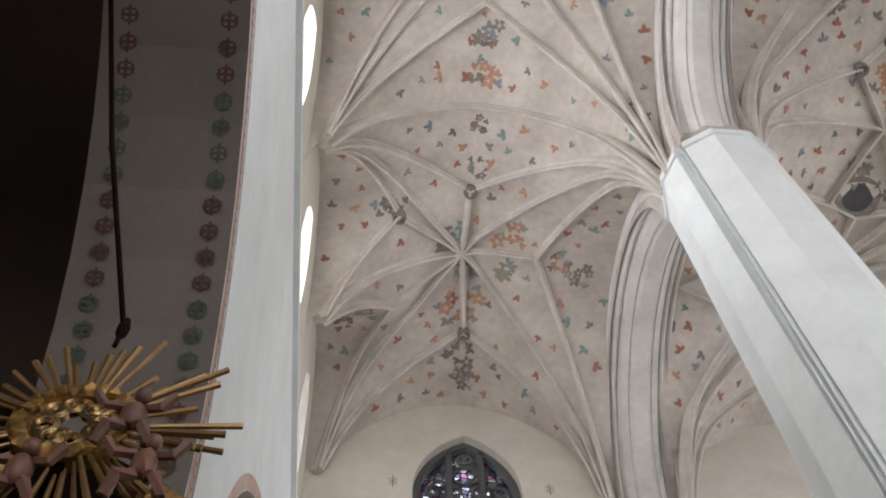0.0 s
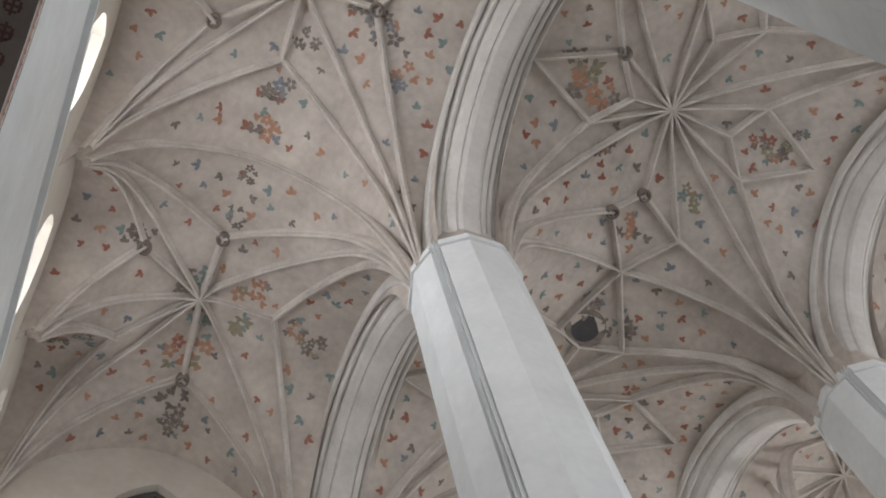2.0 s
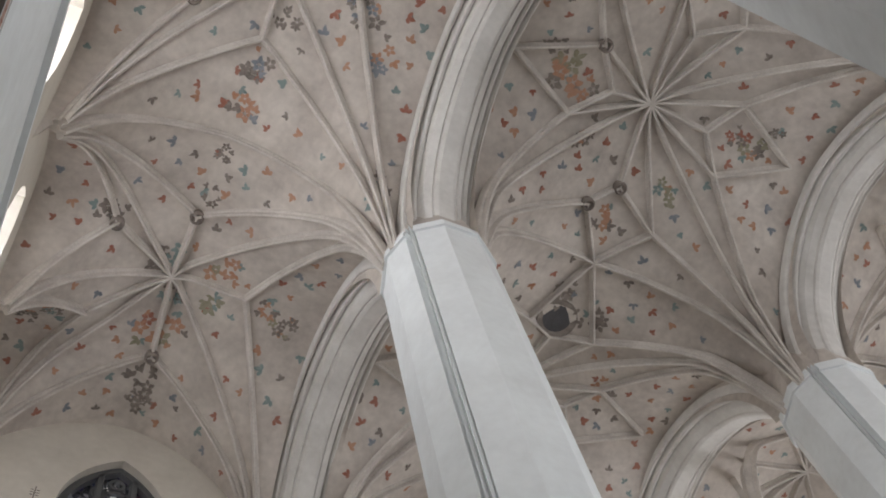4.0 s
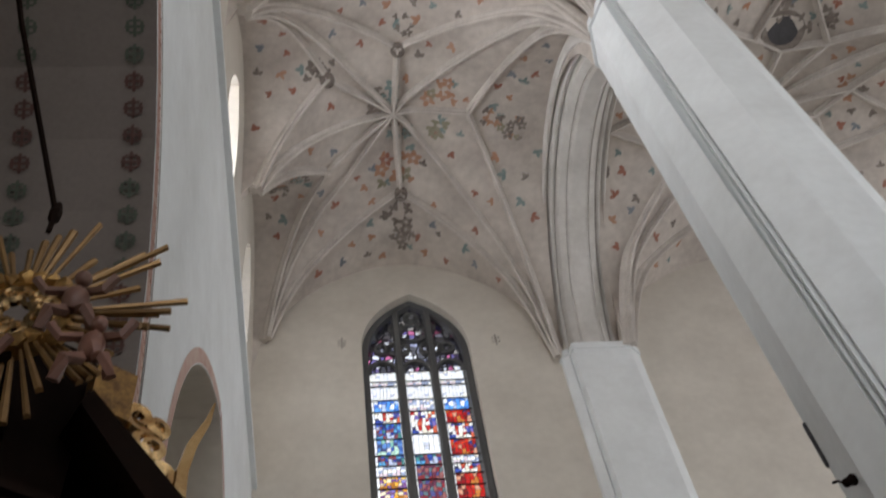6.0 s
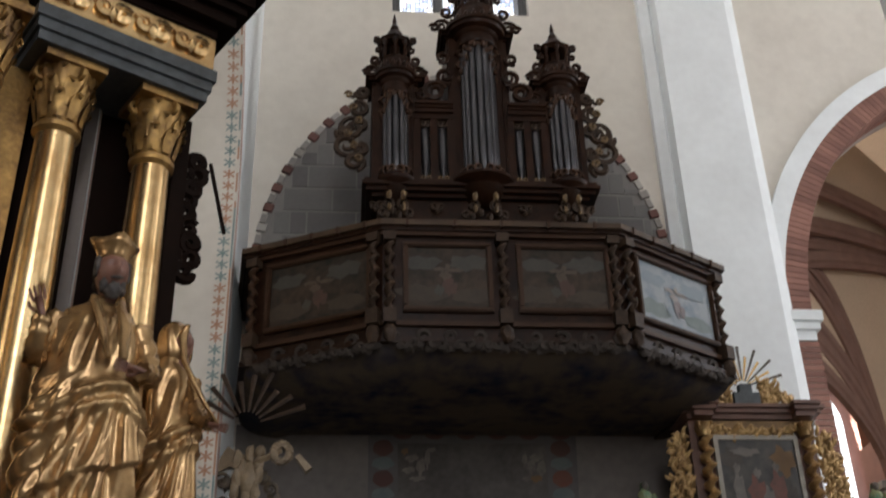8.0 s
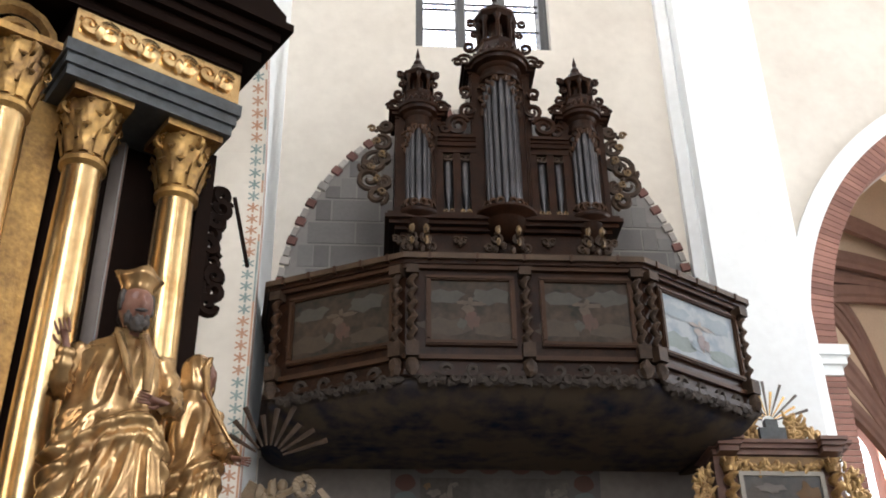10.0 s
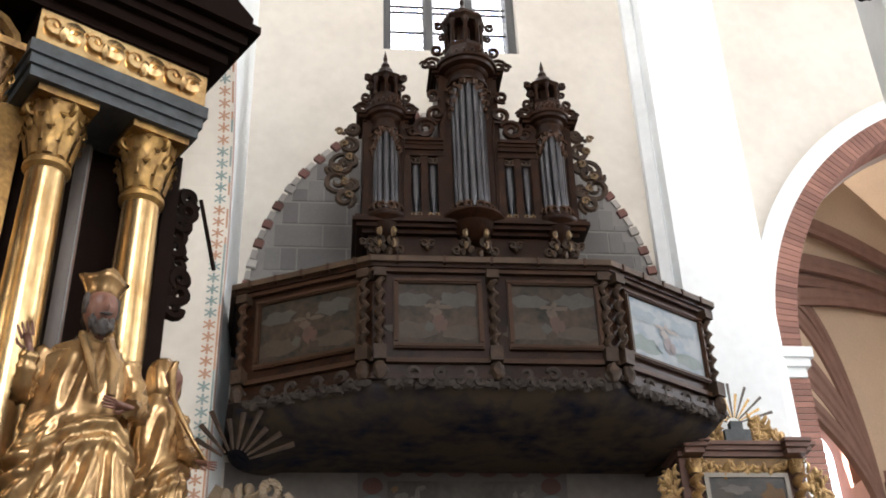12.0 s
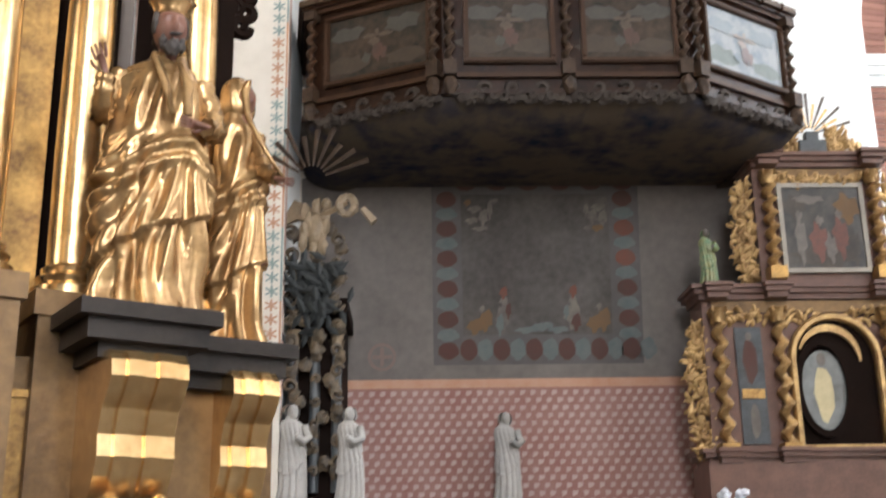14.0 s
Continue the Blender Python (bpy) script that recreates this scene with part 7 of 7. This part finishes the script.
for x, z0, z1 in ((3.24, 2.75, 4.02), (3.88, 2.75, 4.02), (5.04, 2.75, 4.02), (5.68, 2.75, 4.02), (3.92, 4.62, 5.56), (5.08, 4.62, 5.56)):
    bm = bmesh.new()
    twist_column(bm, x, YA - 0.04, z0, z1, 0.075, 6)
    col = part("twisted_column", bm, WORNGILT, altar2, "gilded twisted column", smooth=True)
    bm = bmesh.new()
    box(bm, x - 0.09, x + 0.09, YA - 0.13, YA + 0.06, z0 - 0.14, z0)
    part("column_base", bm, OLDGOLD, col)
    bm = bmesh.new()
    acanthus(bm, (x, YA - 0.04, z1), 0.07, 0.15, 2, 6)
    part("column_capital", bm, WORNGILT, col, smooth=True)
pic = part("painting", boxed(4.06, 4.94, YA + 0.02, YA + 0.06, 4.60, 5.56), PICTURE, altar2, "dark oil painting with red figures")
fr = bmesh.new()
for x0, x1, z0, z1 in ((4.02, 4.98, 5.54, 5.59), (4.02, 4.98, 4.57, 4.62), (4.02, 4.07, 4.62, 5.54), (4.93, 4.98, 4.62, 5.54)):
    box(fr, x0, x1, YA, YA + 0.05, z0, z1)
part("picture_frame", fr, mat("worn_silvered_frame", (0.27, 0.24, 0.20), 0.4, 0.3, scale=8), pic)
FIGRED = mat("warm_red_figure_paint", (0.15, 0.05, 0.034), 0.5, second=(0.06, 0.035, 0.028), scale=12)
FIGPALE = mat("pale_grey_figure_paint", (0.15, 0.13, 0.11), 0.5, second=(0.07, 0.06, 0.052), scale=12)
FIGDARK = mat("umber_figure_paint", (0.035, 0.028, 0.022), 0.5, second=(0.08, 0.06, 0.045), scale=8)
for k, (cx_, cz_, rx, rz, m_) in enumerate(((4.5, 4.75, 0.36, 0.12, FIGDARK), (4.2, 5.32, 0.12, 0.12, FIGDARK), (4.78, 5.3, 0.13, 0.16, OCHRE), (4.44, 4.92, 0.10, 0.20, FIGRED), (4.68, 4.97, 0.085, 0.22, FIGRED), (4.24, 4.95, 0.06, 0.25, FIGPALE), (4.56, 4.85, 0.06, 0.16, FIGPALE),
                                            (4.82, 4.86, 0.06, 0.2, FIGDARK), (4.46, 5.16, 0.045, 0.055, FIGPALE), (4.68, 5.23, 0.04, 0.05, FIGPALE), (4.24, 5.22, 0.04, 0.05, FIGPALE), (4.36, 5.4, 0.16, 0.05, FIGPALE))):
    flat("painted_shape", oval(cx_, cz_, rx, rz, 16, 0.3), YA + 0.017 - 0.0012 * k, m_, pic)
# niche with oval picture
bm = bmesh.new()
pts = [Vector((4.46 - 0.46 * math.cos(math.pi * i / 20), YA, 3.62 + 0.46 * math.sin(math.pi * i / 20))) for i in range(21)]
pts = [Vector((4.0, YA, 2.72))] + pts + [Vector((4.92, YA, 2.72))]
sweep(bm, pts, [(-0.038, -0.02), (-0.02, -0.045), (0.02, -0.045), (0.038, -0.02), (0.038, 0.06), (-0.038, 0.06)], up=Vector((0, 1, 0)))
part("niche_arch", bm, WORNGILT, altar2, "gilded round niche arch")
flat("niche_back", [(4.03, 2.72)] + [(4.46 - 0.43 * math.cos(math.pi * i / 16), 3.62 + 0.43 * math.sin(math.pi * i / 16)) for i in range(17)] + [(4.89, 2.72)], YA + 0.045, BLACKWOOD, altar2)
flat("oval_picture", oval(4.31, 3.30, 0.25, 0.42, 24), YA + 0.0, GREYPIC, altar2, "oval grey picture with a pale figure")
flat("oval_figure", oval(4.30, 3.26, 0.10, 0.30, 12, 0.1), YA - 0.004, mat("pale_gold_paint", (0.5, 0.42, 0.24), 0.5, scale=8), altar2)
flat("oval_figure", oval(4.30, 3.62, 0.05, 0.07, 12), YA - 0.004, PALE, altar2)
bm = bmesh.new()
pts = [Vector((4.30 + 0.27 * math.cos(i * math.pi / 16), YA - 0.005, 3.32 + 0.48 * math.sin(i * math.pi / 16))) for i in range(33)]
sweep(bm, pts, [(-0.035, -0.03), (0.035, -0.03), (0.035, 0.03), (-0.035, 0.03)], up=Vector((0, 1, 0)))
part("oval_frame", bm, BLACKWOOD, altar2)
bm = bmesh.new()
pts = [Vector((4.40 - 0.33 * math.cos(math.pi * i / 16), YA + 0.02, 3.60 + 0.36 * math.sin(math.pi * i / 16))) for i in range(2, 17)]
sweep(bm, pts, [(-0.03, -0.02), (0.03, -0.02), (0.03, 0.02), (-0.03, 0.02)], up=Vector((0, 1, 0)), scale=[0.4 + 0.9 * math.sin(math.pi * i / 14) for i in range(15)])
part("niche_crescent", bm, WORNGILT, altar2, "gilded crescent moulding inside the niche")
part("niche_sill", boxed(3.98, 4.94, YA - 0.05, YA + 0.04, 2.66, 2.73), WORNGILT, altar2)
for x in (3.42, 5.22):
    p = part("side_panel", boxed(x, x + 0.28, YA + 0.03, YA + 0.06, 2.75, 3.98), SLATE, altar2, "dark blue-green side panel")
    flat("painted_saint", oval(x + 0.14, 3.62, 0.075, 0.24, 12, 0.12), YA + 0.026, DULLRED, p)
    flat("painted_saint", oval(x + 0.14, 3.88, 0.035, 0.045, 10), YA + 0.024, PALE, p)
    part("panel_tablet", boxed(x + 0.02, x + 0.26, YA + 0.01, YA + 0.03, 3.22, 3.32), OLDGOLD, p)
    flat("painted_saint", oval(x + 0.14, 2.98, 0.05, 0.18, 10, 0.1), YA + 0.026, PALE, p)
def leaf_wing(bm, x, z0, z1, width, s, y, count):
    """A pierced wing of curled acanthus leaves that bulges to the side s."""
    for k in range(count):
        q = (k + 0.5) / count
        reach = width * (0.35 + 0.65 * math.sin(math.pi * (0.12 + 0.8 * q)))
        c = Vector((x + s * reach * random.uniform(0.0, 0.75), y + random.uniform(-0.03, 0.04), z0 + (z1 - z0) * q))
        a = random.uniform(-0.9, 1.6)
        d, ln = Vector((s * math.cos(a), -0.25, math.sin(a))), random.uniform(0.045, 0.085)
        curl = Vector((-s * math.sin(a), -0.3, math.cos(a))) * random.choice((-1, 1))
        pts = [c + d * (ln * f) + curl * (ln * 0.75 * f * f) for f in (0, 0.35, 0.7, 1.0)] + [c + d * (ln * 0.92) + curl * (ln * 1.05)]
        sweep(bm, pts, [(-0.018, 0.0), (-0.006, 0.009), (0.006, 0.009), (0.018, 0.0), (0, -0.010)], up=Vector((0, -1, 0)), scale=[0.6, 1.2, 1.3, 0.9, 0.3])


for s, c0, z0, z1, w in ((-1, 3.14, 2.62, 4.02, 0.30), (1, 5.76, 2.62, 4.02, 0.30), (-1, 3.78, 4.48, 5.62, 0.32), (1, 5.22, 4.48, 5.62, 0.32)):
    bm = bmesh.new()
    leaf_wing(bm, c0, z0, z1, w, s, YA + 0.1, 260)
    part("leaf_wing", bm, WORNGILT, altar2, "gilded acanthus side wing", smooth=True)
for sg in (-1, 1):
    bm = bmesh.new()
    leaf_wing(bm, 4.49 + sg * 0.16, 5.94, 6.22, 0.30, sg, YA + 0.06, 110)
    leaf_wing(bm, 4.49 + sg * 0.40, 5.94, 6.04, 0.16, sg, YA + 0.06, 36)
    part("crest_scroll", bm, WORNGILT, altar2, "gilded crest leaves", smooth=True)
for x0, x1, z0, z1 in ((3.98, 4.3, 4.02, 4.14), (4.62, 4.94, 4.02, 4.14), (3.22, 3.9, 4.05, 4.13), (5.02, 5.7, 4.05, 4.13), (3.95, 5.05, 5.6, 5.66)):
    bm = bmesh.new()
    for k in range(int((x1 - x0) / 0.03)):
        leaf_wing(bm, x0 + 0.03 * k, z0, z1, 0.04, 1 if k % 2 else -1, YA + 0.025, 2)
    part("leaf_spandrel", bm, WORNGILT, altar2, "gilded leaves above the panels", smooth=True)
bm = bmesh.new()
for a, b, c in (((4.34, 5.95), (4.62, 5.95), 6.2),):
    prism(bm, [(4.34, 5.94), (4.64, 5.94), (4.64, 6.1), (4.56, 6.1), (4.56, 6.2), (4.42, 6.2), (4.42, 6.1), (4.34, 6.1)], YA, YA + 0.1, lambda u, v, w: (u, w, v))
part("crest_block", bm, SLATE, altar2)
for i in range(13):
    a = radians(18 + i * 12)
    bm = bmesh.new()
    c0 = Vector((4.48, YA + 0.05, 6.18))
    d = Vector((math.cos(a), 0, math.sin(a)))
    sweep(bm, [c0 + d * 0.08, c0 + d * (0.38 if i % 2 else 0.5)], [(-0.012, -0.006), (0.012, -0.006), (0.012, 0.006), (-0.012, 0.006)], up=Vector((0, 1, 0)), scale=[0.6, 1.3])
    part("crest_ray", bm, GOLD if i % 2 else PALE, altar2)
GREEN = mat("green_painted_robe", (0.06, 0.17, 0.09), 0.4, second=(0.35, 0.25, 0.1), scale=9)
for x, turn in ((3.2, 10), (5.78, -10)):
    statue("small green-robed painted statuette on the altar cornice", (x, YA + 0.05, 4.44), 0.66, turn, 0.8, False,
           ((((0.12, -0.02, 0.74), (0.16, -0.08, 0.62), (0.1, -0.15, 0.58), (0.04, -0.17, 0.62)), 0.035),), [GREEN, PALE, UMBER], "altar statuettes")
part("altar_table", boxed(3.0, 5.9, 10.5, YA, 0, 1.05), REDWOOD, altar2)
flowers = thing("flower_vase", "white flowers in a vase on the altar", "flowers")
bm = bmesh.new()
lathe(bm, [(0.06, 1.05), (0.09, 1.25), (0.05, 1.55), (0.07, 1.7)], 12, Matrix.Translation((3.12, 10.85, 0)))
part("vase", bm, SLATE, flowers, smooth=True)
bm = bmesh.new()
for k in range(26):
    blob(bm, (3.12 + random.uniform(-0.1, 0.1), 10.85 + random.uniform(-0.1, 0.1), 1.8 + random.uniform(0, 0.46)), 0.05, (1, 1, 0.9), 0.5, 1, k)
part("blossoms", bm, mat("white_petals", (0.75, 0.77, 0.82), 0.7, scale=8), flowers, "white blossoms", smooth=True)

# ---- black altar in the corner under the gallery ----
CREAMFIG = mat("cream_painted_carving", (0.27, 0.20, 0.125), 0.5, second=(0.10, 0.07, 0.042), scale=6, fine=25)
DIMGILT = mat("dim_gilt_carving", (0.13, 0.09, 0.05), 0.5, 0.2, second=(0.03, 0.024, 0.018), scale=9, fine=40, amount=0.6)
altar3 = thing("corner_altar", "black and gold altar with carved leaves in the corner", "altar")
YB = 10.95
part("body", boxed(-1.27, -0.72, YB + 0.1, 12.15, 0, 4.1), BLACKWOOD, altar3)
part("entablature", boxed(-1.28, -0.66, YB, 12.15, 4.1, 4.25), BLACKWOOD, altar3)
for x in (-1.2, -0.98, -0.76):
    bm = bmesh.new()
    lathe(bm, [(0.05, 2.3), (0.052, 3.3), (0.045, 3.72)], 14, Matrix.Translation((x, YB + 0.02, 0)))
    col = part("column", bm, SLATE, altar3, "black column", smooth=True)
    bm = bmesh.new()
    acanthus(bm, (x, YB + 0.02, 3.72), 0.055, 0.2, 2, 6)
    part("capital", bm, CREAMFIG, col, smooth=True)
bm = bmesh.new()
for k in range(34):
    blob(bm, (-0.98 + 0.26 * math.sin(k * 1.7 + 1), YB - 0.05, 2.5 + 0.075 * k), 0.05, (1.2, 0.5, 1.4), 0.9, 2, k)
    scroll(bm, (-0.98 + 0.28 * math.sin(k * 2.1), YB - 0.03 - 0.01 * (k % 3), 2.5 + 0.076 * k), 0.05 + 0.02 * (k % 3), 1.2, 0.02, Vector((1 if k % 2 else -1, 0, 0)), Vector((0, 0, 1)), k)
part("gilt_carving", bm, DIMGILT, altar3, "faded gilt leaf carving", smooth=True)
bm = bmesh.new()
for k in range(170):
    c = Vector((-1.02 + random.gauss(0, 0.15), YB - 0.08 + random.gauss(0, 0.05), 4.32 + random.gauss(0, 0.2)))
    a = random.uniform(0, 6.28)
    d = Vector((math.cos(a), 0.3 * math.sin(a * 2), math.sin(a)))
    sweep(bm, [c, c + d * 0.09, c + d * 0.18], [(-0.03, 0), (0, 0.008), (0.03, 0), (0, -0.008)], up=Vector((0, 1, 0)), scale=[0.4, 1.2, 0.1])
part("dark_leaves", bm, mat("dark_green_carved_leaves", (0.014, 0.017, 0.017), 0.5, scale=8), altar3, "dark green carved leaves")["kind"] = "stuff"
angel = bmesh.new()
blob(angel, (-0.98, YB - 0.1, 4.95), 0.13, (0.8, 0.6, 1.6), 0.25, 2, 3)
blob(angel, (-0.88, YB - 0.12, 5.22), 0.065, (0.9, 0.9, 1.1), 0.1, 2, 3)
sweep(angel, [Vector((-0.94, YB - 0.12, 5.1)), Vector((-0.8, YB - 0.18, 5.14)), Vector((-0.66, YB - 0.2, 5.22))], [(0.035 * math.cos(q), 0.035 * math.sin(q)) for q in (0, 1.26, 2.5, 3.8, 5)])
sweep(angel, [Vector((-1.02, YB - 0.05, 5.1)), Vector((-1.2, YB, 5.2)), Vector((-1.34, YB, 5.05))], [(-0.03, -0.08), (0.03, -0.08), (0.02, 0.08), (-0.02, 0.08)], scale=[1, 1.4, 0.3])
pts = [Vector((-0.66 + 0.075 * math.cos(i * math.pi / 8), YB - 0.2, 5.18 + 0.09 * math.sin(i * math.pi / 8))) for i in range(17)]
sweep(angel, pts, [(-0.03, -0.03), (0.03, -0.03), (0.03, 0.03), (-0.03, 0.03)], up=Vector((0, 1, 0)))
sweep(angel, [Vector((-0.5, YB - 0.2, 5.15)), Vector((-0.38, YB - 0.2, 5.0))], [(-0.04, -0.03), (0.04, -0.03), (0.03, 0.03), (-0.03, 0.03)], scale=[1, 1.3])
for k in range(18):
    a = k * math.pi / 9
    blob(angel, (-0.66 + 0.08 * math.cos(a), YB - 0.21, 5.18 + 0.095 * math.sin(a)), 0.034, (1.2, 0.8, 1.0), 0.7, 2, k)
for k in range(12):
    blob(angel, (-1.0 + 0.12 * math.sin(k * 2.3), YB - 0.13, 4.74 + 0.04 * k), 0.06, (0.8, 0.6, 1.7), 0.6, 2, k)
tagged(finish("angel_statue", angel, CREAMFIG, smooth=True), "cream carved angel holding a wreath over the corner altar", "statue")
for i in range(9):
    a = radians(20 + i * 16)
    bm = bmesh.new()
    d = Vector((math.cos(a), 0, math.sin(a)))
    c0 = Vector((-1.02, 10.62, 5.42))
    sweep(bm, [c0 + d * 0.15, c0 + d * (0.62 - 0.07 * (i % 3))], [(-0.024, -0.006), (0, -0.014), (0.024, -0.006), (0.024, 0.006), (-0.024, 0.006)], up=Vector((0, 1, 0)), scale=[0.5, 1.2])
    part("ray", bm, CARVED, altar3)
for x, y, z0, h, turn in ((-1.18, YB - 0.15, 2.2, 0.98, 10), (-0.62, YB - 0.15, 2.2, 0.95, -15), (1.0, 11.9, 2.25, 0.98, 5)):
    statue("dull white draped statue before the painted wall", (x, y, z0), h, turn, 0.8, False,
           ((((0.12, -0.02, 0.74), (0.16, -0.08, 0.62), (0.1, -0.15, 0.58), (0.04, -0.17, 0.62)), 0.035),), [DULLWHITE, DULLWHITE, DULLWHITE], "white statues")
    tagged(finish("statue_plinth", boxed(x - 0.19, x + 0.19, y - 0.17, y + 0.17, 0, z0), STONE), "plain grey stone plinth under a statue", "plinth", "statue plinths")

# ---- small fittings ----
# painted crosses beside the tall window
for x, z in ((0.17, 17.94), (3.04, 17.90)):
    mark = thing("wall_cross", "small faded umber cross painted on the limewash", "wall painting", "painted crosses beside the window")
    flat("upright", [(x - 0.012, z - 0.17), (x - 0.012, z + 0.17), (x + 0.012, z + 0.17), (x + 0.012, z - 0.17)], 12.196, UMBER, mark)
    flat("cross_arm", [(x - 0.08, z - 0.012), (x - 0.08, z + 0.012), (x + 0.08, z + 0.012), (x + 0.08, z - 0.012)], 12.194, UMBER, mark)
    for k, (dx, dz) in enumerate(((0.05, 0.07), (-0.05, 0.07), (0.05, -0.07), (-0.05, -0.07))):
        flat("leaf", oval(x + dx, z + dz, 0.03, 0.018, 8, 0.2), 12.195, UMBER, mark)
# loudspeaker and spotlight on the pillar
GREYPLASTIC = mat("dark_grey_plastic", (0.045, 0.045, 0.048), 0.5, second=(0.03, 0.03, 0.032), scale=12)
turned = pose(4.18, 6.36, 8.15, 0, 0, 55)
speaker = thing("column_loudspeaker", "slim dark grey column loudspeaker fixed to the pillar", "loudspeaker", at=turned)
body = boxed(-0.03, 0.03, -0.03, 0.03, 0.0, 0.55)
bmesh.ops.bevel(body, geom=body.edges[:], offset=0.01, segments=2, affect='EDGES')
part("housing", body, GREYPLASTIC, speaker)
part("grille", boxed(-0.022, 0.022, 0.031, 0.036, 0.03, 0.52), LEAD, speaker, "black perforated grille")
for z in (0.1, 0.42):
    part("wall_bracket", boxed(-0.012, 0.012, -0.10, -0.029, z, z + 0.03), LEAD, speaker)
spot = thing("spotlight", "small black spotlight fixed to the pillar", "spotlight", at=pose(3.96, 5.90, 7.5, 60, 0, 100))
bm = bmesh.new()
lathe(bm, [(0.02, -0.065), (0.036, -0.05), (0.04, 0.025), (0.05, 0.045), (0.045, 0.045), (0.033, 0.02), (0.008, 0.02)], 14)
part("lamp_housing", bm, BLACKWOOD, spot, smooth=True)
bm = bmesh.new()
sweep(bm, [Vector((0, 0.0, -0.06)), Vector((0.0, 0.04, -0.09)), Vector((0.0, 0.05, -0.15))], [(0.012 * math.cos(q), 0.012 * math.sin(q)) for q in (0, 1.26, 2.5, 3.8, 5)])
part("mounting_arm", bm, BLACKWOOD, spot)
